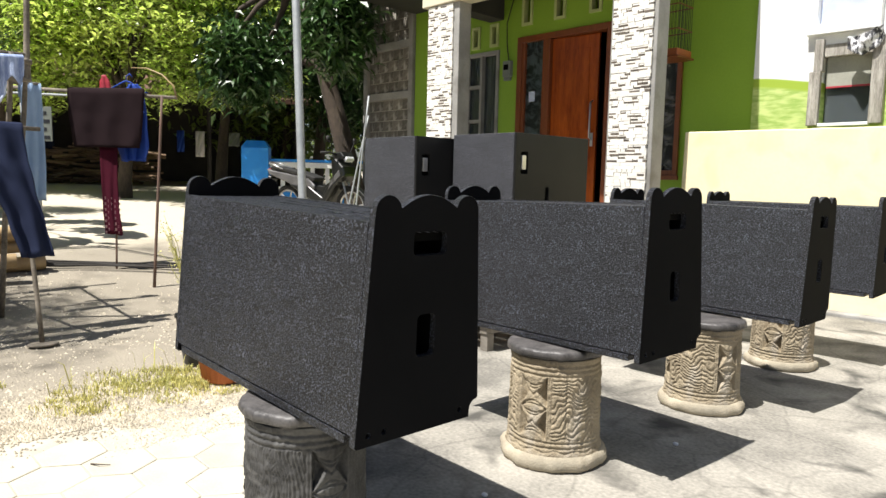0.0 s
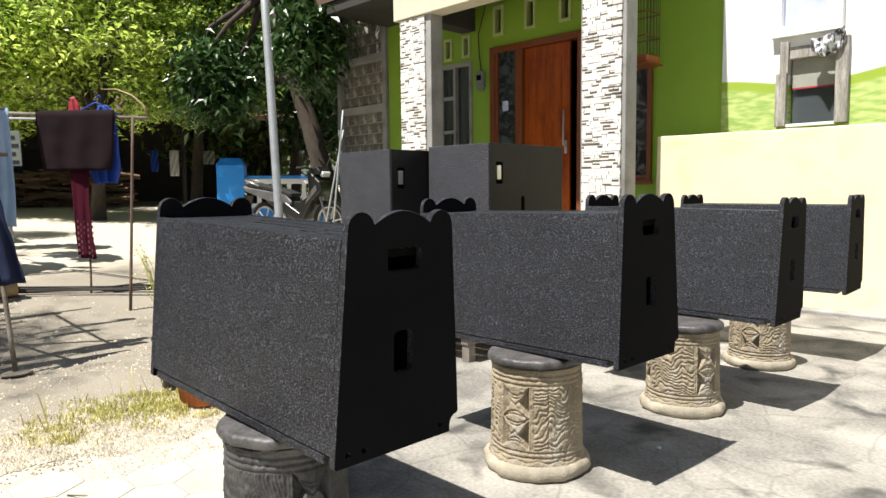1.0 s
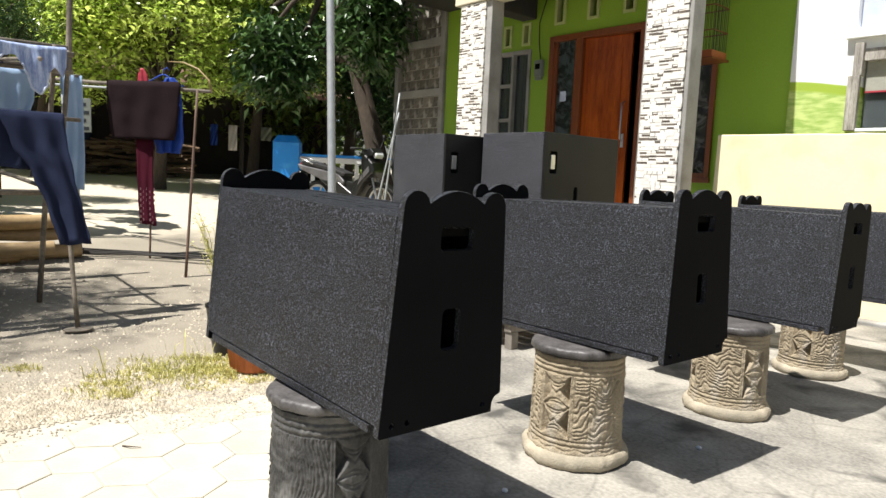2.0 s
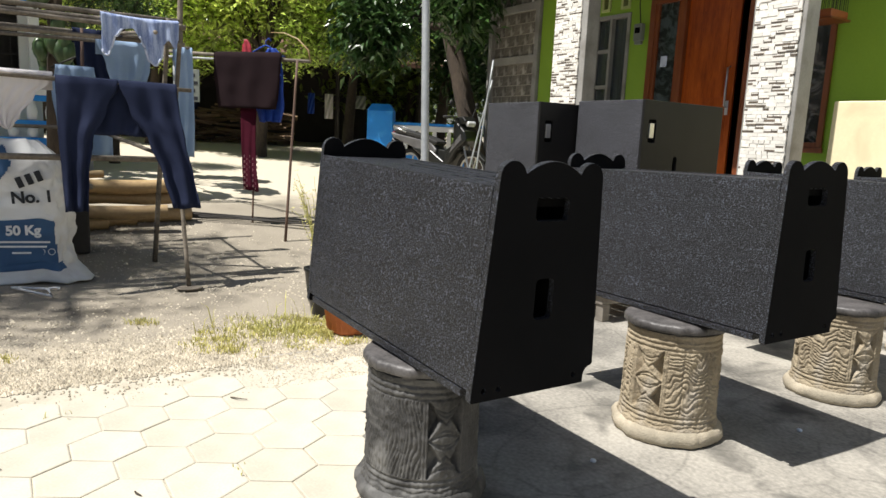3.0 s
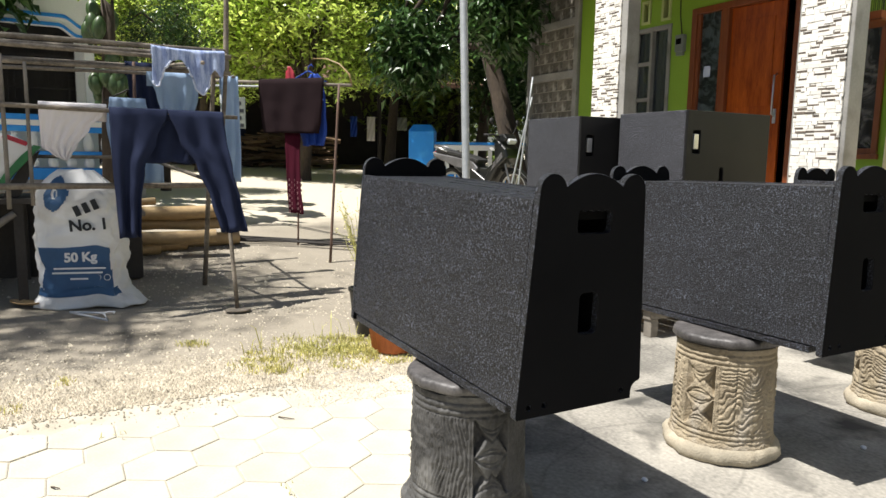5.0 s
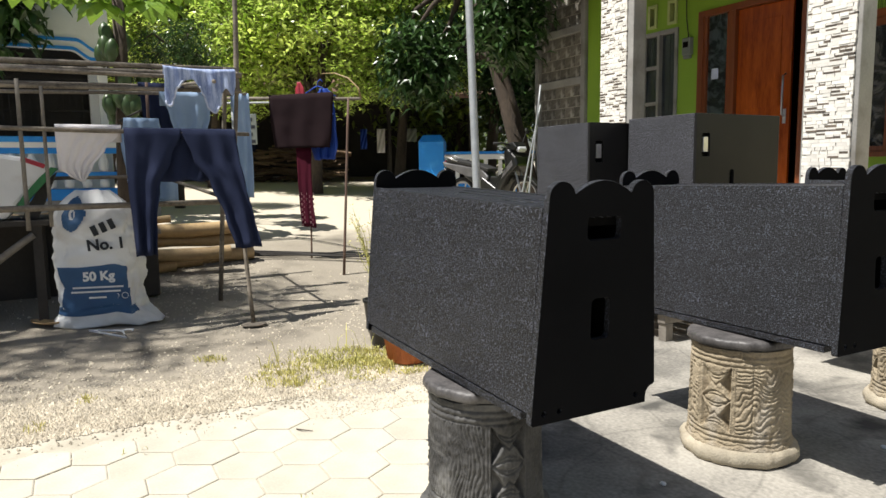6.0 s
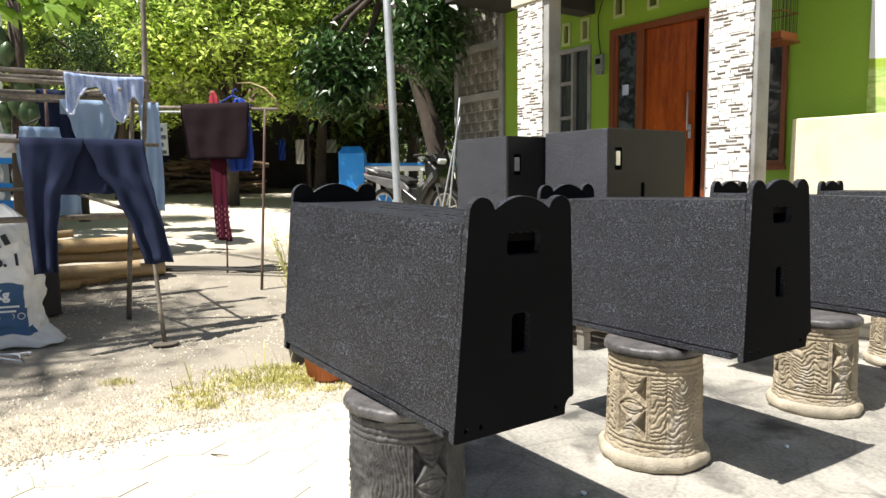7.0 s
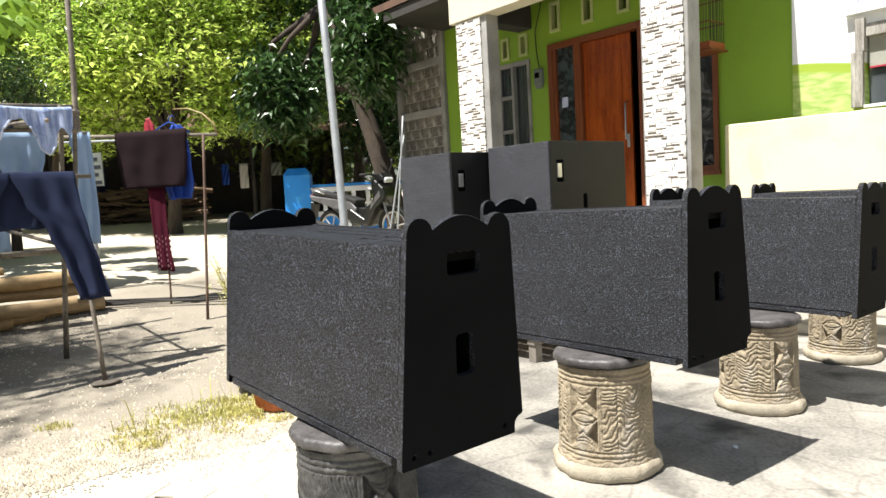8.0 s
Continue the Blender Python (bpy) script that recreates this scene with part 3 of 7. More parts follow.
def front_door():
    d = thing("door_1", Y(0, 0), "varnished red-brown wooden front door with glazed sidelight", "door", kind="structure")
    bm = bmesh.new()
    frame_bars(bm, -5.98, -4.54, FLOOR, 2.93, 0.075, FV - 0.03, FV + 0.12, False)
    box(bm, -5.525, -5.445, FV - 0.03, FV + 0.12, FLOOR, 2.855, 0.004)
    box(bm, -5.905, -5.525, FV - 0.02, FV + 0.11, FLOOR, FLOOR + 0.55, 0.004)
    box(bm, -5.905, -5.86, FV - 0.01, FV + 0.09, FLOOR + 0.55, 2.855)
    box(bm, -5.57, -5.525, FV - 0.01, FV + 0.09, FLOOR + 0.55, 2.855)
    bevelled(part("door_frame", bm, M["frame_wood"], d, "dark varnished door frame"), 0.003)
    bm = bmesh.new()
    box(bm, -5.86, -5.57, FV + 0.03, FV + 0.036, FLOOR + 0.55, 2.855)
    p = part("pane", bm, M["frosted"], d, "sidelight glass with leaf reflections painted in")
    p.visible_shadow = False
    # paper notice on the glass
    bm = bmesh.new()
    box(bm, -5.80, -5.70, FV + 0.020, FV + 0.0215, 2.1, 2.23)
    part("notice", bm, M["lace"], d, "small pale sticker on the glass")
    # leaf, standing slightly ajar, with raised stiles round panels
    leaf = part("door_leaf", box(bmesh.new(), 0, 0.66, 0.0, 0.04, 0, 2.24, 0.004), M["door_wood"], d, "orange-brown varnished leaf", pose(-5.443, FV + 0.03, FLOOR + 0.012, 0, 0, 4))
    for z0, z1 in ((0.18, 0.95), (1.1, 2.08)):
        bm = bmesh.new()
        box(bm, 0.12, 0.54, -0.009, -0.001, z0, z1, 0.003)
        part("panel", bm, M["door_wood"], leaf)
    bm = bmesh.new()
    tube(bm, [(0.60, -0.002, 0.98), (0.60, -0.05, 1.0), (0.60, -0.055, 1.2), (0.60, -0.05, 1.42), (0.60, -0.002, 1.44)], 0.011, 8)
    part("handle", bm, M["chrome"], leaf, "long pale metal pull handle", smooth=True)
    bm = bmesh.new()
    box(bm, 0.585, 0.622, -0.006, -0.0005, 0.9, 1.06, 0.002)
    part("lock_plate", bm, M["chrome"], leaf)


front_door()


def side_window():
    w = thing("window_1", Y(0, 0), "grey framed casement window with dark panes", "window", kind="structure")
    bm = bmesh.new()
    frame_bars(bm, -6.95, -6.31, 1.35, 2.82, 0.05, FV - 0.02, FV + 0.09)
    box(bm, -6.66, -6.62, FV - 0.015, FV + 0.08, 1.40, 2.77)
    part("window_frame", bm, M["concrete_raw"], w, "grey painted frame")
    for z in (1.87, 2.34):
        bm = bmesh.new()
        box(bm, -6.90, -6.66, FV - 0.005, FV + 0.045, z, z + 0.045)
        part("glazing_bar", bm, M["concrete_raw"], w)
    for a, b in ((-6.90, -6.66), (-6.62, -6.36)):
        bm = bmesh.new()
        box(bm, a, b, FV + 0.05, FV + 0.055, 1.40, 2.77)
        part("pane", bm, M["glass"], w).visible_shadow = False
    bm = bmesh.new()
    for k in range(13):
        u = -6.92 + 0.6 * k / 13
        box(bm, u, u + 0.03, FV + 0.17 + 0.012 * (k % 2), FV + 0.18 + 0.012 * (k % 2), 1.3, 2.8)
    part("curtain", bm, M["navy"], w, "dark blue curtain behind the panes")
    # brown framed window beside the right pillar
    w = thing("window_2", Y(0, 0), "tall brown wooden window with dark patterned glass", "window", kind="structure")
    bm = bmesh.new()
    frame_bars(bm, -3.97, -3.66, 1.17, 2.47, 0.055, FV - 0.03, FV + 0.09)
    part("window_frame", bm, M["frame_wood"], w, "dark brown frame")
    bm = bmesh.new()
    box(bm, -4.0, -3.63, FV - 0.06, FV - 0.031, 1.12, 1.17, 0.004)
    part("window_sill", bm, M["frame_wood"], w)
    bm = bmesh.new()
    box(bm, -3.915, -3.715, FV + 0.03, FV + 0.036, 1.225, 2.415)
    part("pane", bm, M["etched"], w).visible_shadow = False
    bm = bmesh.new()
    for k in range(7):
        pts = [(-3.90 + 0.03 * k + 0.012 * math.sin(3.0 * z + k), FV + 0.06, z) for z in [1.23 + 0.1 * j for j in range(12)]]
        tube(bm, pts, 0.006 + 0.002 * (k % 3), 6)
    part("curtain", bm, M["lace"], w, "thin gathered grey curtain", smooth=True)


side_window()


def meter():
    t = thing("electricity_meter", Y(-6.13, FV - 0.001, 2.44), "small grey electricity meter box on the wall", "meter")
    bm = bmesh.new()
    box(bm, -0.065, 0.065, -0.07, 0, 0, 0.21, 0.012)
    part("case", bm, M["meter_grey"], t)
    bm = bmesh.new()
    box(bm, -0.04, 0.04, -0.078, -0.0705, 0.09, 0.16, 0.003)
    part("display", bm, M["dark_hole"], t)
    bm = bmesh.new()
    box(bm, -0.05, 0.05, -0.06, -0.01, -0.045, -0.002, 0.006)
    part("terminal_cover", bm, M["meter_grey"], t)
    bm = bmesh.new()
    tube(bm, [(0, -0.02, 0.21), (-0.03, -0.03, 0.45), (-0.05, -0.02, 0.7), (0.05, -0.03, 0.95), (0.09, -0.02, 1.1)], 0.007, 6)
    part("cable", bm, M["wire"], t, smooth=True)


meter()


def pillar(name, u0, u1, u_side, ztop):
    """A square porch pillar, faced with split-stone strips on its front and plain cement on its sides."""
    t = thing(name, Y(u0, PV, 0), "porch pillar faced with white and brown split-stone strips", "pillar", "porch pillars")
    w = u1 - u0
    bm = bmesh.new()
    box(bm, -0.03, u_side - u0, 0.012, 0.215, -0.2, ztop, 0.008)
    part("core", bm, M["concrete_raw"], t, "bare grey cement pillar core")
    return t, w


PILLARS = [pillar("porch_pillar", -6.52, -6.08, -5.99, 3.2), pillar("porch_pillar", -3.83, -3.40, -3.36, 3.2)]


def bird_cage():
    t = thing("bird_cage", Y(-3.62, FV - 0.36, 2.36), "hanging wooden bird cage with an orange base", "bird cage")
    bm = bmesh.new()
    box(bm, -0.15, 0.15, -0.15, 0.15, 0, 0.07, 0.008)
    part("base", bm, M["cage_wood"], t, "orange-brown wooden base")
    bm = bmesh.new()
    box(bm, -0.17, 0.17, -0.17, 0.17, -0.022, -0.001, 0.004)
    part("tray", bm, M["frame_wood"], t)
    wire = None
    for k in range(9):
        for s in (-1, 1):
            for sw in (0, 1):
                c = -0.14 + 0.28 * k / 8
                x, y = (c, s * 0.14) if sw == 0 else (s * 0.14, c)
                if sw and k in (0, 8):
                    continue
                if wire is None:
                    wire = part("wire", tube(bmesh.new(), [(0, 0, 0.07), (0, 0, 0.72)], 0.003, 5), M["wire"], t, m=pose(x, y, 0))
                else:
                    twin(wire, t, pose(x, y, 0))
    for z in (0.26, 0.5, 0.72):
        bm = bmesh.new()
        frame_bars(bm, -0.15, 0.15, -0.15, 0.15, 0.012, -0.006, 0.006)
        part("hoop", bm, M["frame_wood"], t, m=pose(0, 0, z, 90))
    bm = bmesh.new()
    tube(bm, [(0, 0, 0.72), (0, 0, 1.19)], 0.006, 6)
    part("hook", bm, M["wire"], t)


bird_cage()


def block_wall():
    """Unrendered block infill between cement bands, left of the porch."""
    t = thing("wall_west", Y(-9.25, FV, 0), "unrendered grey block wall with cement bands", "wall", kind="structure")
    bm = bmesh.new()
    box(bm, 0, 1.14, 0.03, 0.15, -0.2, 4.2)
    part("mortar", bm, M["mortar"], t)
    for z in (0.75, 1.55, 2.32, 3.10, 3.9):
        bm = bmesh.new()
        box(bm, 0.02, 1.09, -0.03, 0.029, z, z + 0.12, 0.012)
        part("band", bm, M["concrete_raw"], t, "rough cement band")
    for u in (-0.06, 1.09):
        bm = bmesh.new()
        box(bm, u, u + 0.09, -0.05, 0.16, -0.2, 4.25, 0.01)
        part("post", bm, M["concrete_raw"], t)
    return t


BLOCKWALL = block_wall()


def mural_wall():
    o1 = (-2.28, -1.86, 1.66, 2.37)
    o2 = (-2.36, -1.88, 2.52, 3.3)
    bm = wall_bm(-2.898, 4.5, -0.2, 4.6, [o1, o2], FV - 0.03, FV + 0.12)
    w = part("wall_east", bm, M["mural"], m=Y(0, 0))
    tagged(w, "white wall painted with a green field", "wall", kind="structure")
    # same shade-darkened plaster behind the windows
    bm = bmesh.new()
    box(bm, -2.9, 4.5, 8.6, 8.7, 0, 4.6)
    box(bm, -2.895, 4.5, FV + 0.12, 8.6, 4.4, 4.5)
    box(bm, 4.4, 4.5, FV + 0.12, 8.6, 0, 4.4)
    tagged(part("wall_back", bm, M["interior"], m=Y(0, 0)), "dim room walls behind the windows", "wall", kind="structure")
    t = thing("window_3", Y(0, 0), "old grey wooden window with a half-drawn blind", "window", kind="structure")
    bm = bmesh.new()
    box(bm, -2.37, -2.275, FV - 0.09, FV - 0.031, 1.64, 2.13, 0.006)
    box(bm, -2.34, -2.265, FV - 0.08, FV + 0.02, 2.13, 2.42, 0.006)
    box(bm, -1.865, -1.76, FV - 0.09, FV - 0.031, 1.64, 2.40, 0.006)
    box(bm, -2.265, -1.87, FV - 0.04, FV + 0.05, 2.26, 2.37, 0.005)
    part("window_frame", bm, M["jamb"], t, "weathered grey frame")
    bm = bmesh.new()
    box(bm, -2.28, -1.86, FV - 0.07, FV + 0.05, 1.63, 1.66, 0.005)
    part("window_sill", bm, M["white_wall"], t)
    bm = bmesh.new()
    box(bm, -2.26, -1.875, FV + 0.03, FV + 0.035, 2.0, 2.26)
    part("blind", bm, M["blind"], t, "dusty grey half-drawn blind")
    bm = bmesh.new()
    box(bm, -2.26, -1.875, FV + 0.028, FV + 0.04, 1.985, 2.0)
    part("blind_bar", bm, M["red"], t)
    bm = bmesh.new()
    box(bm, -2.27, -1.87, FV + 0.06, FV + 0.066, 1.66, 2.26)
    part("pane", bm, M["glass"], t).visible_shadow = False
    t = thing("window_4", Y(0, 0), "white framed upper window with pale panes", "window", kind="structure")
    bm = bmesh.new()
    frame_bars(bm, -2.42, -1.82, 2.46, 3.36, 0.09, FV - 0.10, FV + 0.03)
    part("window_frame", bm, M["white_wall"], t)
    bm = bmesh.new()
    box(bm, -2.33, -1.91, FV - 0.02, FV - 0.012, 2.55, 3.27)
    part("pane", bm, M["lace"], t, "pale curtained pane")
    # rag hung over the window's corner, bunched towards the upper window
    bm = bmesh.new()
    n = 24
    g = []
    for i in range(n + 1):
        f = i / n
        col = []
        for k in range(n + 1):
            h = k / n
            fold = 0.022 * math.sin(5.5 * f + 3.2 * h) + 0.012 * math.sin(13 * f - 6 * h) + 0.02 * noise.noise(Vector((f * 5, h * 4, 2)))
            drop = 0.10 + 0.09 * math.sin(math.pi * f) + 0.03 * noise.noise(Vector((f * 4, 3, 0)))
            col.append(bm.verts.new((-2.06 + 0.27 * f + 0.02 * h * math.sin(9 * f), FV - 0.13 + fold, 2.40 + 0.07 * f * f - drop * h)))
        g.append(col)
    for i in range(n):
        for k in range(n):
            bm.faces.new((g[i][k], g[i + 1][k], g[i + 1][k + 1], g[i][k + 1]))
    r = part("rag", bm, M["rag"], m=Y(0, 0), smooth=True)
    r.modifiers.new("thick", "SOLIDIFY").thickness = 0.006
    tagged(r, "crumpled dark and white rag on the window frame", "rag")


mural_wall()


def yellow_wall():
    bm = bmesh.new()
    vs = [(-3.36, -0.1), (6.0, -0.1), (6.0, 1.52)]
    top = [(6.0 - 9.33 * i / 60, 1.52 + 0.07 * i / 60 + 0.008 * noise.noise(Vector((i * 0.8, 0, 0)))) for i in range(1, 61)]
    pts = vs + top
    f = bm.faces.new([bm.verts.new((u, 6.38, z)) for u, z in pts])
    e = bmesh.ops.extrude_face_region(bm, geom=[f])
    bmesh.ops.translate(bm, verts=[x for x in e["geom"] if isinstance(x, bmesh.types.BMVert)], vec=(0, 0.12, 0))
    bmesh.ops.recalc_face_normals(bm, faces=bm.faces)
    w = bevelled(part("wall_yard", bm, M["yellow"], m=Y(0, 0)), 0.012)
    tagged(w, "low pale yellow rendered yard wall with stains", "wall", kind="structure")
    bm = bmesh.new()
    box(bm, -3.4, 6.0, 6.24, 6.38, -0.05, 0.03, 0.012)
    tagged(part("trim", bm, M["concrete_raw"], m=Y(0, 0)), "low grey cement skirt along the wall", "trim", kind="structure")


yellow_wall()


# ---- loudspeaker cabinets on their stools ----
L, HP, HB, WB, WT = 1.037, 0.592, 0.529, 0.41, 0.335


def half(z):
    return WB / 2 + (WT - WB) / 2 * z / HP


def plate_outline():
    """Tapered end board with a notched back foot and a top of two round ears and a low arch."""
    pts = [(-half(0) + 0.006, 0), (WB / 2 - 0.034, 0), (WB / 2 - 0.034, 0.018)]
    for k in range(5):
        a = radians(180 - 90 * k / 4)
        pts.append((WB / 2 - 0.008 + 0.026 * math.cos(a), 0.020 + 0.026 * math.sin(a)))
    pts.append((half(0.05), 0.052))
    r = 0.040
    zc = HP - r
    for k in range(9):
        a = radians(0 + 145 * k / 8)
        pts.append((WT / 2 - r + r * math.cos(a), zc + r * math.sin(a)))
    w = WT / 2 - r - r * math.cos(radians(35)) - 0.006
    for k in range(13):
        s = 1 - 2 * k / 12
        pts.append((w * s, HP - 0.030 + 0.031 * math.cos(s * math.pi / 2) ** 0.9))
    for k in range(9):
        a = radians(35 + 145 * k / 8)
        pts.append((-WT / 2 + r + r * math.cos(a), zc + r * math.sin(a)))
    pts.append((-half(0.006), 0.006))
    return pts


def cabinet():
    t = thing("loudspeaker_cabinet", pose(0, 0, 0), "textured black tapered loudspeaker cabinet lying on a stool", "loudspeaker", "row of loudspeaker cabinets")
    # upper grip with a scalloped top edge, lower grip upright
    grip = rounded(-0.048, 0.059, 0.447, 0.506, 0.013)
    grip = [p for p in grip if p[1] < 0.4935] + [(0.059, 0.4945)] + [(0.055 - 0.0088 * k, 0.5005 + 0.0045 * abs(math.sin(k * math.pi / 3))) for k in range(12)] + [(-0.048, 0.4945)]
    grip.sort(key=lambda p: math.atan2(p[1] - 0.476, p[0] - 0.0055))
    low = rounded(-0.027, 0.033, 0.195, 0.300, 0.014)
    bolts = [[(y + 0.0075 * math.cos(a), 0.028 + 0.0075 * math.sin(a)) for a in [k * math.pi / 4 for k in range(8)]] for y in (-0.165, -0.118, 0.135)]
    for u0, nm in ((-0.021, "near"), (-L, "far")):
        ob = bevelled(part("end_plate", slab(bmesh.new(), [plate_outline(), grip, low] + bolts, u0, u0 + 0.021), M["plate_paint"], t, "smooth black end board with two hand grips"), 0.005, 3)
        ob.data.materials.append(M["box_paint"])
        for f in ob.data.polygons:
            f.material_index = int(abs(f.normal.x) < 0.5)
        s = 1 if nm == "near" else -1
        # cups behind the grips, blackened for the shade inside
        for y0, y1, z0, z1 in ((-0.055, 0.066, 0.44, 0.512), (-0.034, 0.04, 0.188, 0.307)):
            bm = bmesh.new()
            a, b = (u0 - 0.09, u0 - 0.002) if s > 0 else (u0 + 0.023, u0 + 0.11)
            box(bm, a, b, y0, y1, z0, z1)
            # open the side that faces the hole
            face = max(bm.faces, key=lambda f: s * f.calc_center_median().x)
            bmesh.ops.delete(bm, geom=[face], context="FACES_ONLY")
            part("grip_cup", bm, M["dark_hole"], ob)
        a = u0 + (0.004 if s > 0 else 0.012)
        for y in (-0.165, -0.118, 0.135):
            bm = bmesh.new()
            box(bm, a, a + 0.004, y - 0.0085, y + 0.0085, 0.0195, 0.0365)
            part("bolt_head", bm, M["dark_hole"], ob)
    # carcass: front and back boards, top and bottom, between the end boards
    def board(y_sign, z0, z1, inset, thick, u0=-L + 0.0213, u1=-0.0213):
        bm = bmesh.new()
        prof = [(y_sign * (half(z0) - inset), z0), (y_sign * (half(z1) - inset), z1), (y_sign * (half(z1) - inset - thick), z1), (y_sign * (half(z0) - inset - thick), z0)]
        return slab(bm, [prof], u0, u1)
    bevelled(part("front_board", board(-1, 0.030, HB, 0.001, 0.018), M["box_paint"], t, "coarse textured black paint"), 0.0012)
    bevelled(part("back_board", board(1, 0.030, HB, 0.004, 0.018), M["box_paint"], t), 0.0012)
    bm = bmesh.new()
    box(bm, -L + 0.05, -0.045, -WB / 2 + 0.002, WB / 2 - 0.04, 0.004, 0.0255, 0.002)
    part("bottom_board", bm, M["box_paint"], t)
    bm = bmesh.new()
    box(bm, -L + 0.0225, -0.0225, -WB / 2 + 0.022, WB / 2 - 0.05, 0.026, 0.034)
    part("seam", bm, M["dark_hole"], t)
    # top: slats with port slots between them, the floor blackened for their shade
    w = half(HB) - 0.0205
    bm = bmesh.new()
    box(bm, -L + 0.0225, -0.0225, -w, w, HB - 0.05, HB - 0.03)
    part("port_floor", bm, M["dark_hole"], t)
    for y0, y1 in ((-w, -w + 0.072), (-w + 0.096, -0.013), (0.013, w - 0.096), (w - 0.072, w)):
        bm = bmesh.new()
        box(bm, -L + 0.0225, -0.0225, y0, y1, HB - 0.029, HB - 0.003, 0.002)
        part("top_slat", bm, M["box_paint"], t)
    for y0, y1, gaps in ((-w + 0.0725, -w + 0.0955, ((-0.34, -0.06),)), (-0.0125, 0.0125, ((-0.70, -0.36), (-0.33, -0.06))), (w - 0.0955, w - 0.0725, ((-0.78, -0.40), (-0.34, -0.10)))):
        ends = [-L + 0.0225] + [a for g in gaps for a in g] + [-0.0225]
        for u0, u1 in zip(ends[::2], ends[1::2]):
            bm = bmesh.new()
            box(bm, u0, u1, y0, y1, HB - 0.0285, HB - 0.0035)
            part("top_filler", bm, M["box_paint"], t)
    return t


HS = 0.44
CABS = [(-1.237, 1.089, -0.007, 0.0, -0.031, -0.006), (-1.159, 2.202, 0.022, -2.2, 0.015, 0.006),
        (-1.093, 3.425, -0.008, 1.2, -0.015, -0.018), (-1.132, 4.689, -0.009, 1.7, -0.004, 0.0)]


def cab_pose(u, v, dz, yaw, tu, tv):
    return Y(u, v, HS + dz, 0, 0, yaw) @ pose(0, 0, 0, math.degrees(tv), -math.degrees(tu), 0)


first = cabinet()
first.matrix_basis = cab_pose(*CABS[0])
for row in CABS[1:]:
    copy_thing(first, cab_pose(*row))


def carve(a, z, turn, grain):
    """Depth of the carving on a stool's side at an angle and height: panels of crossed leaves with deep triangles, incised lines between them, rings above and below."""
    def cut(d, w=0.0028, deep=0.0055):
        return -deep * math.exp(-(d / w) ** 2)
    dep = 0.0
    for zz in (0.078, 0.094, 0.306, 0.322, 0.338):
        dep += cut(z - zz, 0.0035, 0.005)
    if 0.102 < z < 0.300:
        s = ((a - turn + math.pi / 3) % (2 * math.pi / 3)) - math.pi / 3
        w = s * 0.175                   # metres along the drum from the panel's middle
        x, y = w / 0.052, (z - 0.2) / 0.098
        if abs(x) < 1.0:
            tri = abs(x) - 0.30 - abs(abs(y) - 0.52) * 1.5
            if tri > 0:
                dep -= 0.028 * min(1, tri * 9)
            for off in (0.0, 0.10):
                dep += cut((abs(y) - (0.24 - off) * math.cos(x * math.pi / 2)) * 0.098)
                dep += cut((abs(y) - 0.97 + (0.34 - off) * math.cos(x * math.pi / 2)) * 0.098)
            dep += cut((abs(y) - 0.52 - (0.45 * abs(x) - 0.1)) * 0.09) * (abs(x) < 0.6)
        for edge in (0.0545, 0.0635, 0.0725):
            dep += cut(abs(w) - edge, 0.0025, 0.0045)
        if abs(w) > 0.076:
            if grain:
                f = (w * 95 + 1.2 * math.sin(z * 26 + 5 * w) + 0.8 * noise.noise(Vector((w * 30, z * 16, turn)))) % 1.0
            else:
                c = abs(w) - 0.128
                f = (z * 58 + 26 * abs(c) + 0.75 * math.sin(z * 34 + a * 4) + 1.1 * noise.noise(Vector((a * 6, z * 22, turn)))) % 1.0
                dep += cut(c, 0.003, 0.004)
            dep -= 0.0055 * math.exp(-((f - 0.5) / 0.17) ** 2)
    elif z <= 0.078:
        zig = 0.062 + 0.008 * abs(((a * 14 / math.pi) % 2) - 1)
        dep += cut(z - zig, 0.003, 0.004)
    p = Vector((math.cos(a), math.sin(a), 0))
    dep += 0.0030 * noise.noise(p * 14 + Vector((0, 0, z * 60 + turn))) + 0.0022 * noise.noise(p * 4 + Vector((0, 0, z * 18 + turn)))
    return dep


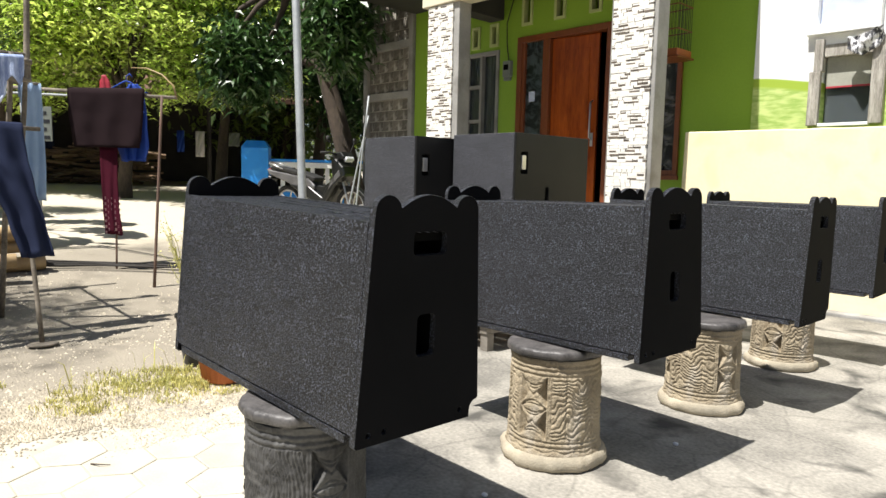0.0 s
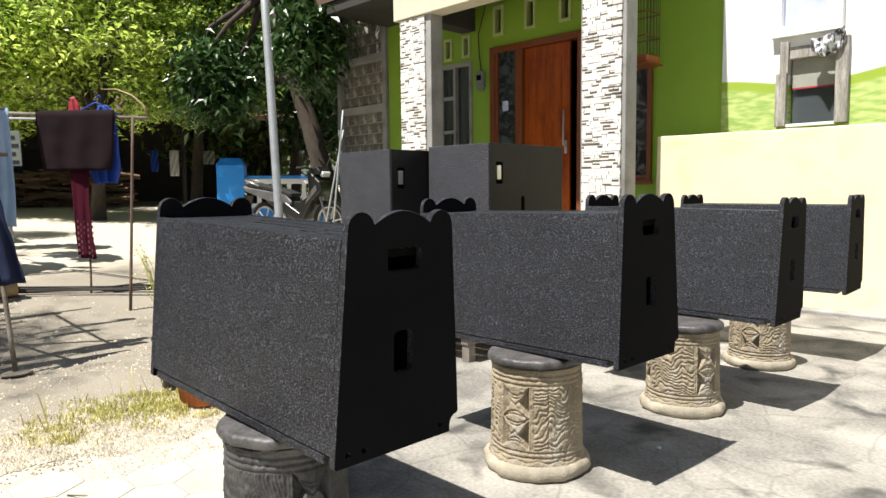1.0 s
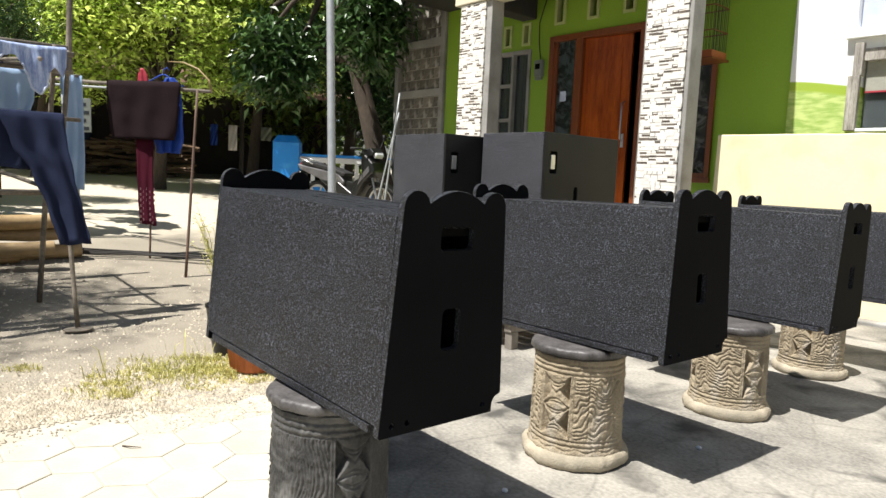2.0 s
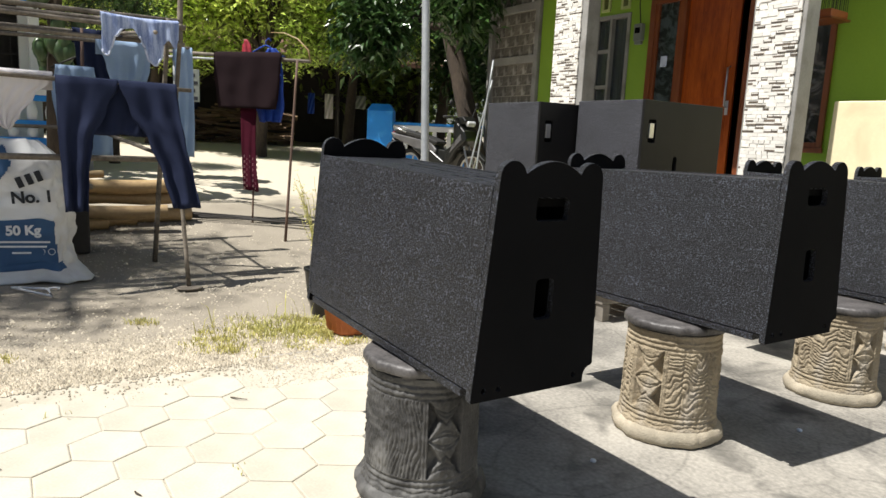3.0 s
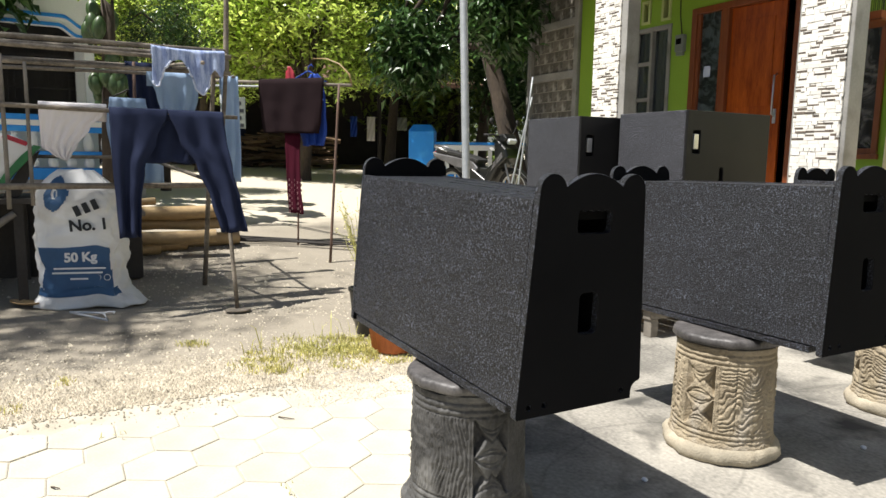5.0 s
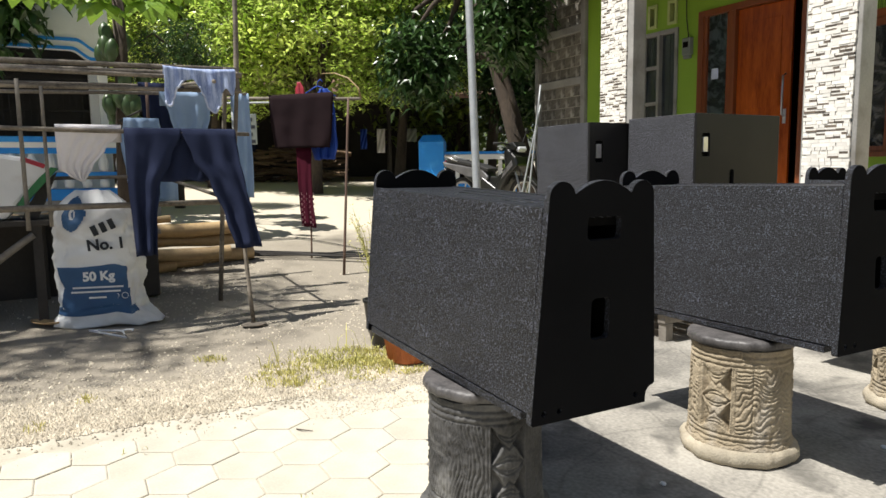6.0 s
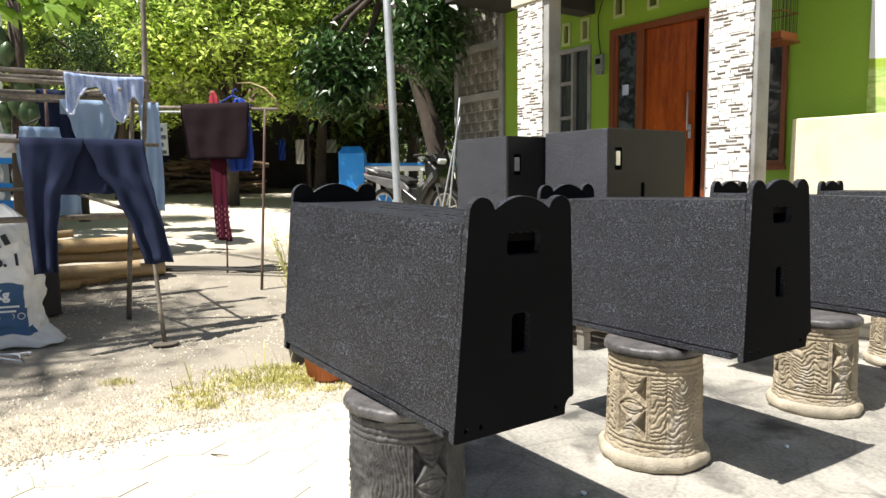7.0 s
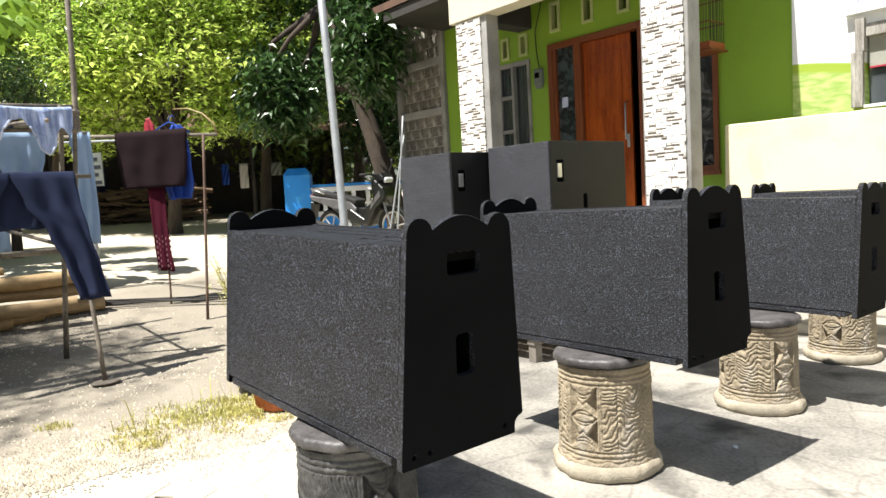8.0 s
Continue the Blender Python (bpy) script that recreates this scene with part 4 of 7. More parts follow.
def stool(u, v, turn, body_mat, label, tall=1.0, wide=1.0):
    t = thing("stool", Y(u, v, 0) @ Matrix.Diagonal((wide, wide, tall, 1)), label, "stool", "carved stools under the cabinets")
    prof = []
    grain = body_mat == M["stone_dark"]
    for k in range(121):
        z = 0.05 + (0.356 - 0.05) * k / 120
        prof.append((0.174 - 0.006 * (z / 0.35) + 0.006 * math.exp(-((z - 0.05) / 0.02) ** 2), z))
    bm = lathe(bmesh.new(), prof, 360, lambda a, z, r: r + carve(a, z, turn, grain))
    for q in bm.verts:
        q.co.z = 0.05 + (q.co.z - 0.05) * 1.118
    part("body", bm, body_mat, t, "carved drum with leaf panels and wavy lines", smooth=True)
    foot = [(0.17, 0.0), (0.193, 0.004), (0.200, 0.016), (0.199, 0.034), (0.190, 0.048), (0.178, 0.054), (0.16, 0.056)]
    bm = lathe(bmesh.new(), foot, 120, lambda a, z, r: r + 0.010 * noise.noise(Vector((math.cos(a) * 3.5, math.sin(a) * 3.5, z * 14 + turn))) + 0.004 * noise.noise(Vector((math.cos(a) * 17, math.sin(a) * 17, z * 60 + turn))))
    part("foot_ring", bm, body_mat if grain else M["stone_foot"], t, "uneven pale foot ring", smooth=True)
    top = [(0.14, 0.388), (0.166, 0.390), (0.162, 0.394), (0.170, 0.397), (0.179, 0.400), (0.1815, 0.405), (0.182, 0.419), (0.178, 0.426), (0.169, 0.4292), (0.06, 0.4295)]
    bm = lathe(bmesh.new(), top, 160, lambda a, z, r: r + (0.007 * noise.noise(Vector((math.cos(a) * 5, math.sin(a) * 5, z * 12 + turn))) + 0.003 * noise.noise(Vector((math.cos(a) * 22, math.sin(a) * 22, z * 90 + turn))) if r > 0.1 else 0))
    part("top", bm, M["stone_top"], t, "dark worn rounded stool top", smooth=True)
    return t


stool(-1.645, 1.010, radians(-8), M["stone_dark"], "dark grey carved concrete stool under a cabinet", 1.03, 1.01)
stool(-1.580, 2.092, radians(-80), M["stone_tan"], "tan carved concrete stool under a cabinet", 1.056, 1.035)
stool(-1.483, 3.137, radians(-23), M["stone_tan"], "tan carved concrete stool under a cabinet", 1.015)
stool(-1.521, 4.242, radians(-88), M["stone_tan"], "tan carved concrete stool under a cabinet")


def platform():
    """Low slatted wooden platform that the subwoofers stand on."""
    t = thing("low_platform", Y(0, 0), "low raw wooden platform under the subwoofers", "platform")
    for k in range(9):
        bm = bmesh.new()
        v = 3.02 + 0.146 * k
        box(bm, -4.35, -2.80, v, v + 0.13, 0.165, 0.195, 0.003)
        part("plank", bm, M["bamboo"], t)
    for u in (-4.28, -3.6, -2.86):
        bm = bmesh.new()
        box(bm, u - 0.03, u + 0.03, 3.04, 4.32, 0.11, 0.1645, 0.003)
        part("bearer", bm, M["old_wood"], t)
        for v in (3.08, 4.26):
            bm = bmesh.new()
            box(bm, u - 0.03, u + 0.03, v - 0.03, v + 0.03, 0, 0.1095, 0.003)
            part("leg", bm, M["old_wood"], t)


platform()


# ---- subwoofers ----
def subwoofer(u, v, h, yaw):
    """Upright cabinet: corner nearest the camera at (u, v)."""
    t = thing("subwoofer_cabinet", Y(u, v, 0.1955, 0, 0, yaw), "upright textured dark grey subwoofer cabinet on a platform", "loudspeaker", "pair of subwoofers")
    w, d = 0.60, 0.82
    bm = bmesh.new()
    box(bm, -w, -0.02, 0.0, d, 0.03, h, 0.004)
    part("body", bm, M["sub_paint"], t)
    grip = rounded(0.055, 0.125, h - 0.275, h - 0.125, 0.012)
    slot = rounded(0.325, 0.365, h - 0.52, h - 0.36, 0.018)
    side = bevelled(part("side_panel", slab(bmesh.new(), [[(0, 0.03), (d, 0.03), (d, h), (0, h)], grip, slot], -0.0195, 0.0), M["side_paint"], t, "smooth black side panel with grips"), 0.003)
    # thin black sheets in the holes stand for shade inside the grips
    for y0, y1, z0, z1 in ((0.05, 0.13, h - 0.28, h - 0.12), (0.32, 0.37, h - 0.525, h - 0.355)):
        bm = bmesh.new()
        box(bm, -0.0190, -0.0165, y0, y1, z0, z1)
        part("grip_cup", bm, M["dark_hole"], side)
    bm = bmesh.new()
    box(bm, -0.012, 0.004, 0.062, 0.105, h - 0.245, h - 0.15, 0.003)
    part("grip_bar", bm, M["chrome"], side, "pale metal grip")
    for x, y in ((-0.08, 0.08), (-w + 0.08, 0.08), (-0.08, d - 0.08), (-w + 0.08, d - 0.08)):
        bm = lathe(bmesh.new(), [(0.025, 0), (0.03, 0.03)], 12)
        part("foot", bm, M["rubber"], t, m=pose(x, y, 0))


subwoofer(-3.0, 3.46, 1.195, 0)
subwoofer(-3.62, 3.12, 1.17, 0)


# ---- clothes racks ----
def pole(bm, a, b, r, wob=0.006, seg=8, n=7, taper=0.85):
    """A slightly crooked pole between two points."""
    a, b = Vector(a), Vector(b)
    k = random.random() * 50
    pts = [a.lerp(b, i / (n - 1)) + Vector((noise.noise(Vector((k, i, 0))), noise.noise(Vector((k, i, 5))), noise.noise(Vector((k, i, 9))))) * wob * (0 < i < n - 1) for i in range(n)]
    return tube(bm, pts, [r * (1 - (1 - taper) * i / (n - 1)) for i in range(n)], seg)


def rack():
    t = thing("clothes_rack", Y(0, 0), "rough clothes-drying rack of weathered wooden poles", "clothes rack")
    rails = [((-5.06, -1.9, 1.70), (-5.22, 1.13, 1.775), 0.022), ((-5.10, -1.9, 1.755), (-5.26, 1.10, 1.82), 0.020), ((-5.00, -1.9, 1.715), (-5.18, 1.08, 1.735), 0.017),
             ((-5.10, -1.9, 1.60), (-5.20, 1.12, 1.655), 0.017), ((-5.02, -1.9, 1.37), (-4.93, 1.10, 1.325), 0.016), ((-4.98, -1.9, 0.845), (-4.95, 0.93, 0.85), 0.022),
             ((-5.72, -1.5, 1.62), (-5.80, 1.30, 1.70), 0.015), ((-6.15, -1.5, 1.74), (-6.25, 1.1, 1.80), 0.015), ((-5.55, -1.5, 1.02), (-5.6, 1.05, 1.04), 0.014)]
    for a, b, r in rails:
        part("rail", pole(bmesh.new(), a, b, r), M["pole_wood"], t, smooth=True)
    posts = [((-5.57, 0.96, 0.03), (-5.24, 1.02, 1.83), 0.019, "pole_wood"), ((-5.40, 1.06, 0.75), (-5.22, 1.10, 1.80), 0.017, "pole_wood"), ((-4.656, 1.008, 0.01), (-4.92, 0.97, 1.34), 0.015, "pole_wood"),
             ((-6.03, 0.53, 0.09), (-6.12, 0.56, 1.80), 0.014, "rust"), ((-5.06, -0.30, 0.70), (-5.06, -0.30, 1.66), 0.014, "old_wood"), ((-5.05, -0.17, 0.72), (-5.06, -0.17, 1.62), 0.012, "old_wood"),
             ((-5.1, -1.5, 0.0), (-5.1, -1.5, 1.8), 0.024, "pole_wood"), ((-6.1, -1.4, 0.1), (-6.15, -1.4, 1.8), 0.02, "pole_wood")]
    for a, b, r, mt in posts:
        part("post", pole(bmesh.new(), a, b, r, 0.004), M[mt], t, smooth=True)
    # short planks tied across the top
    for a, b in (((-5.0, -0.9, 1.74), (-6.3, -0.9, 1.82)), ((-5.05, 0.9, 1.70), (-6.25, 0.8, 1.80)), ((-4.9, 0.95, 0.86), (-6.1, 0.6, 1.04))):
        part("crossbar", pole(bmesh.new(), a, b, 0.015), M["pole_wood"], t, smooth=True)
    bm = bmesh.new()
    bmesh.ops.create_uvsphere(bm, u_segments=12, v_segments=6, radius=0.07, matrix=Matrix.Diagonal((1, 1.3, 0.18, 1)))
    part("foot_pad", bm, M["pole_wood"], t, "flat dry shell under the rack's foot", m=pose(-4.65, 1.01, 0.004), smooth=True)
    t = thing("clothes_rail", Y(0, 0), "second drying rail on rusty and pale metal posts", "clothes rack")
    part("rail", pole(bmesh.new(), (-7.72, 1.45, 1.86), (-6.05, 2.42, 1.73), 0.018), M["pole_wood"], t, smooth=True)
    part("rail", pole(bmesh.new(), (-7.72, 1.40, 1.80), (-6.7, 2.02, 1.75), 0.012), M["galv"], t, smooth=True)
    part("post", pole(bmesh.new(), (-5.96, 2.163, 0.07), (-6.12, 2.32, 1.74), 0.014, 0.002), M["rust"], t, smooth=True)
    part("post", pole(bmesh.new(), (-6.562, 2.046, 0.16), (-6.58, 2.07, 1.0), 0.010, 0.002), M["rust"], t, smooth=True)
    for dx in (0, 0.07):
        part("post", pole(bmesh.new(), (-7.60 + dx, 1.60 + dx, 0.28), (-7.64 + dx, 1.56 + dx, 1.82), 0.024, 0.002), M["galv"], t, "pale metal post", smooth=True)
    bm = bmesh.new()
    tube(bm, [(-6.05, 2.42, 1.73), (-6.06, 2.40, 1.83), (-6.16, 2.34, 1.93), (-6.3, 2.26, 1.99), (-6.45, 2.18, 2.0)], [0.009, 0.008, 0.007, 0.006, 0.004], 6)
    part("bent_cane", bm, M["bamboo"], t, smooth=True)


rack()


def cloth(name, rows, u_of, material, label, category="clothing", fold=0.02, nf=4, thick=0.004, nc=22, sub=5, over=0.10):
    """A hanging cloth: rows of (z, v left, v right) from its top down, folded over a rail and rippling in u."""
    bm = bmesh.new()
    dense = []
    for (z0, a0, b0), (z1, a1, b1) in zip(rows, rows[1:]):
        for k in range(sub):
            f = k / sub
            s = f * f * (3 - 2 * f)
            dense.append((z0 + (z1 - z0) * f, a0 + (a1 - a0) * s, b0 + (b1 - b0) * s))
    dense.append(rows[-1])
    ztop, zbot = dense[0][0], dense[-1][0]
    seed = random.random() * 40
    lines = []
    if over:
        for k in (2, 1):
            z, a, b = dense[0]
            lines.append([(a + (b - a) * i / nc, -0.05 if k == 2 else -0.035, z - over * (k == 2) + 0.012 * (k == 1)) for i in range(nc + 1)])
    for z, a, b in dense:
        f = (ztop - z) / max(1e-6, ztop - zbot)
        line = []
        for i in range(nc + 1):
            s = i / nc
            v = a + (b - a) * s
            d = fold * (0.25 + f) * math.sin(2 * math.pi * nf * s + seed + 1.6 * f + 1.2 * noise.noise(Vector((s * 2, f * 2, seed))))
            d += 0.5 * fold * noise.noise(Vector((s * 5, f * 6, seed)))
            line.append((v, d, z + 0.012 * noise.noise(Vector((s * 4, f * 3, seed + 9))) * (0 < f)))
        lines.append(line)
    verts = [[bm.verts.new((u_of(v) + d, v, z)) for v, d, z in line] for line in lines]
    for r0, r1 in zip(verts, verts[1:]):
        for i in range(nc):
            bm.faces.new((r0[i], r0[i + 1], r1[i + 1], r1[i]))
    ob = part(name, bm, M[material], m=Y(0, 0), smooth=True)
    ob.modifiers.new("thick", "SOLIDIFY").thickness = thick
    return tagged(ob, label, category)


def clothes():
    # navy trousers over the middle rail: two legs and the back panel joined in one mesh
    t = cloth("trousers", [(1.345, 0.285, 0.64), (1.15, 0.285, 0.56), (0.97, 0.285, 0.475), (0.75, 0.295, 0.44), (0.525, 0.30, 0.425)], lambda v: -4.90, "navy", "navy blue trousers hung over the rail", "trousers", 0.022, 2)
    leg = cloth("leg", [(1.345, 0.64, 1.0), (1.15, 0.70, 1.01), (0.97, 0.80, 1.035), (0.75, 0.875, 1.075), (0.535, 0.925, 1.105)], lambda v: -4.90, "navy", "", "", 0.022, 2)
    back = cloth("seat", [(1.33, 0.42, 0.9), (1.15, 0.42, 0.88), (1.0, 0.44, 0.84)], lambda v: -4.955, "navy", "", "", 0.012, 3, over=0)
    for o in (t, leg, back):
        for q in o.data.vertices:
            if q.co.z < 1.345:
                q.co.x += 0.23 * (1.345 - q.co.z)
    for o in (leg, back):
        o.parent = t
        o.matrix_basis = Matrix.Identity(4)
    cloth("white_cloth", [(1.365, -0.11, 0.276), (1.30, -0.11, 0.257), (1.225, -0.108, 0.175), (1.10, -0.106, 0.09), (1.05, -0.05, 0.057), (1.014, 0.012, 0.035)], lambda v: -4.97, "white_cloth", "white cotton cloth hung over the rail", "cloth", 0.014, 5)
    # blue camisole slung over the top rail, its scooped neck and lace straps hanging
    hem = [(0.572, 1.56), (0.585, 1.525), (0.608, 1.52), (0.628, 1.575), (0.657, 1.65), (0.70, 1.70), (0.758, 1.71), (0.80, 1.66), (0.83, 1.60), (0.86, 1.51), (0.905, 1.482), (0.938, 1.53), (0.955, 1.62), (0.985, 1.655), (1.03, 1.60), (1.058, 1.67)]

    def hem_z(v):
        for (a, za), (b, zb) in zip(hem, hem[1:]):
            if a <= v <= b:
                f = (v - a) / (b - a)
                return za + (zb - za) * f * f * (3 - 2 * f)
        return hem[-1][1]

    def drape(v, z):
        return -5.08 + 0.014 * math.sin(v * 60 + z * 14) * min(1, (1.80 - z) * 9) + 0.012 * noise.noise(Vector((v * 14, z * 10, 3)))
    bm = bmesh.new()
    cols = []
    for i in range(73):
        v = 0.572 + 0.486 * i / 72
        top = 1.788 - 0.012 * math.sin((v - 0.572) / 0.486 * math.pi)
        zs = [top + (hem_z(v) - top) * j / 12 for j in range(13)]
        cols.append([bm.verts.new((-5.15, v, top - 0.06)), bm.verts.new((-5.12, v, top + 0.012))] + [bm.verts.new((drape(v, z), v, z)) for z in zs])
    for p, q in zip(cols, cols[1:]):
        for j in range(14):
            bm.faces.new((p[j], q[j], q[j + 1], p[j + 1]))
    c = part("camisole", bm, M["denim_mid"], m=Y(0, 0), smooth=True)
    c.modifiers.new("thick", "SOLIDIFY").thickness = 0.003
    tagged(c, "blue striped camisole with pale lace straps over the rail", "clothing")
    for v0, v1 in ((0.574, 0.70), (0.80, 0.955)):
        bm = bmesh.new()
        tube(bm, [(drape(v, hem_z(v)) + 0.004, v, hem_z(v)) for v in [v0 + (v1 - v0) * k / 20 for k in range(21)]], 0.0075, 6)
        part("strap", bm, M["lace"], c, "pale lace strap", smooth=True)
    cloth("denim_shirt", [(1.675, 0.60, 0.98), (1.5, 0.66, 0.96), (1.36, 0.69, 0.93)], lambda v: -5.62, "denim", "faded light blue denim shirt on the rack", "clothing", 0.015, 3)
    cloth("navy_skirt", [(1.80, 0.50, 0.86), (1.6, 0.52, 0.88), (1.36, 0.55, 0.92)], lambda v: -6.2, "navy", "dark navy skirt on the rack", "clothing", 0.02, 4)
    cloth("denim_trousers", [(1.50, 0.36, 0.62), (1.3, 0.33, 0.66), (1.05, 0.36, 0.74), (0.82, 0.38, 0.74)], lambda v: -5.98, "denim", "light blue denim trousers on the rack", "trousers", 0.02, 3, over=0)
    cloth("blue_towel", [(1.70, 1.17, 1.31), (1.4, 1.18, 1.315), (1.1, 1.17, 1.32), (0.84, 1.16, 1.315)], lambda v: -5.79, "denim", "long light blue towel over a rail", "towel", 0.012, 2)
    ub = lambda v: -6.84 + (v - 1.75) * 1.07
    cloth("brown_shirt", [(1.80, 1.755, 2.235), (1.6, 1.75, 2.225), (1.42, 1.77, 2.215), (1.285, 1.785, 2.20)], lambda v: ub(v) + 0.03, "brown_cloth", "dark plum-brown shirt over the drying rail", "clothing", 0.012, 3)
    m = cloth("patterned_scarf", [(1.30, 1.955, 2.07), (1.0, 1.96, 2.065), (0.75, 1.965, 2.07), (0.50, 1.975, 2.09)], lambda v: ub(v) - 0.03, "maroon", "maroon scarf with a pale chequered end", "scarf", 0.008, 2, over=0)
    chk = None
    for i in range(13):
        for j in range(5):
            if (i + j) % 2:
                continue
            z, v = 0.52 + 0.026 * i, 1.975 + 0.021 * j
            mm = pose(ub(v) - 0.03 + 0.013, v + 0.012, z, 0, 0, 0)
            if chk is None:
                chk = part("check", box(bmesh.new(), -0.001, 0.001, -0.010, 0.010, -0.012, 0.012), M["pale_check"], m, m=mm)
            else:
                twin(chk, m, mm)
    cloth("blue_shirt", [(1.86, 2.17, 2.23), (1.80, 2.14, 2.27), (1.5, 2.12, 2.29), (1.30, 2.10, 2.30), (1.17, 2.12, 2.28)], lambda v: ub(v) - 0.12, "royal", "royal blue shirt on a hanger behind the rail", "clothing", 0.025, 3, over=0)
    cloth("red_pouch", [(1.93, 1.985, 2.01), (1.86, 1.975, 2.04), (1.78, 1.97, 2.05)], lambda v: ub(v) - 0.05, "red", "small red mesh pouch hanging on the rail", "bag", 0.01, 2, nc=8, over=0)


clothes()


def wire_hanger(m, label, mt="sign_white"):
    bm = bmesh.new()
    tube(bm, [(-0.2, 0, 0), (0.2, 0, 0), (0.03, 0.09, 0), (0, 0.10, 0), (-0.03, 0.09, 0), (-0.2, 0, 0)], 0.0075, 6)
    tube(bm, [(0, 0.10, 0), (0.0, 0.14, 0), (0.03, 0.165, 0.0), (0.055, 0.14, 0)], 0.006, 6)
    return tagged(part("clothes_hanger", bm, M[mt], m=m, smooth=True), label, "hanger")


def small_things():
    t = thing("notice_board", Y(-7.75, 1.74, 1.30, 0, 0, 47), "small white board with unreadable writing under the rail", "sign")
    bm = bmesh.new()
    box(bm, -0.11, 0.11, 0, 0.012, 0.06, 0.40, 0.003)
    part("board", bm, M["meter_grey"], t)
    for k in range(4):
        bm = bmesh.new()
        box(bm, -0.09, 0.09 - 0.03 * (k % 2), -0.003, -0.0005, 0.08 + 0.08 * k, 0.115 + 0.08 * k)
        part("writing_bar", bm, M["ink"], t)
    bm = bmesh.new()
    n = 12
    g = [[bm.verts.new((0.13 * (2 * i / n - 1), 0.055 * math.sqrt(max(0, 1 - (2 * i / n - 1) ** 2)) * (2 * j / n - 1), 0.012 + 0.02 * (2 * j / n - 1) ** 2 + 0.01 * (2 * i / n - 1) ** 2)) for j in range(n + 1)] for i in range(n + 1)]
    for i in range(n):
        for j in range(n):
            bm.faces.new((g[i][j], g[i + 1][j], g[i + 1][j + 1], g[i][j + 1]))
    o = part("dry_leaf", bm, M["bamboo"], m=Y(-5.30, -0.25, 0.02, 0, 0, 50), smooth=True)
    o.modifiers.new("thick", "SOLIDIFY").thickness = 0.003
    tagged(o, "curled dry brown leaf sheath on the earth", "leaf")
    rng = random.Random(31)
    for k, (u, v) in enumerate(((-2.0, 0.25), (-1.75, 0.55), (-2.35, -0.1), (-1.62, -0.35), (-2.6, 0.7))):
        bm = bmesh.new()
        a = rng.uniform(0, 3)
        ln = rng.uniform(0.03, 0.09)
        tube(bm, [(0, 0, 0.004), (ln * 0.5 * math.cos(a), ln * 0.5 * math.sin(a), 0.009), (ln * math.cos(a + 0.3), ln * math.sin(a + 0.3), 0.005)], [0.003, 0.0025, 0.0015], 5)
        tagged(part("twig", bm, M["bark"], m=Y(u, v, 0.002)), "small dry twig on the paving", "twig", "litter on the paving")
    for k, (u, v) in enumerate(((-1.30, 2.55), (-1.05, 1.75), (-0.95, 2.0), (-1.5, 1.62))):
        bm = bmesh.new()
        bmesh.ops.create_icosphere(bm, subdivisions=2, radius=0.011)
        for q in bm.verts:
            q.co *= 1 + 0.3 * noise.noise(q.co * 90 + Vector((k, 0, 0)))
            q.co.z *= 0.6
        tagged(part("pebble", bm, M["sign_white"], m=Y(u, v, 0.005), smooth=True), "small white pebble on the cement", "pebble", "litter on the cement")


small_things()
wire_hanger(Y(-4.80, 0.10, 0.022, 0, 0, 30), "white plastic clothes hanger lying on the earth")
wire_hanger(Y(-6.35, 0.55, 1.50, 90, 0, 80), "thin wire hanger on the rack", "wire")
wire_hanger(Y(-6.62, 2.19, 1.80, 90, 0, 45), "blue hanger on the drying rail", "royal")


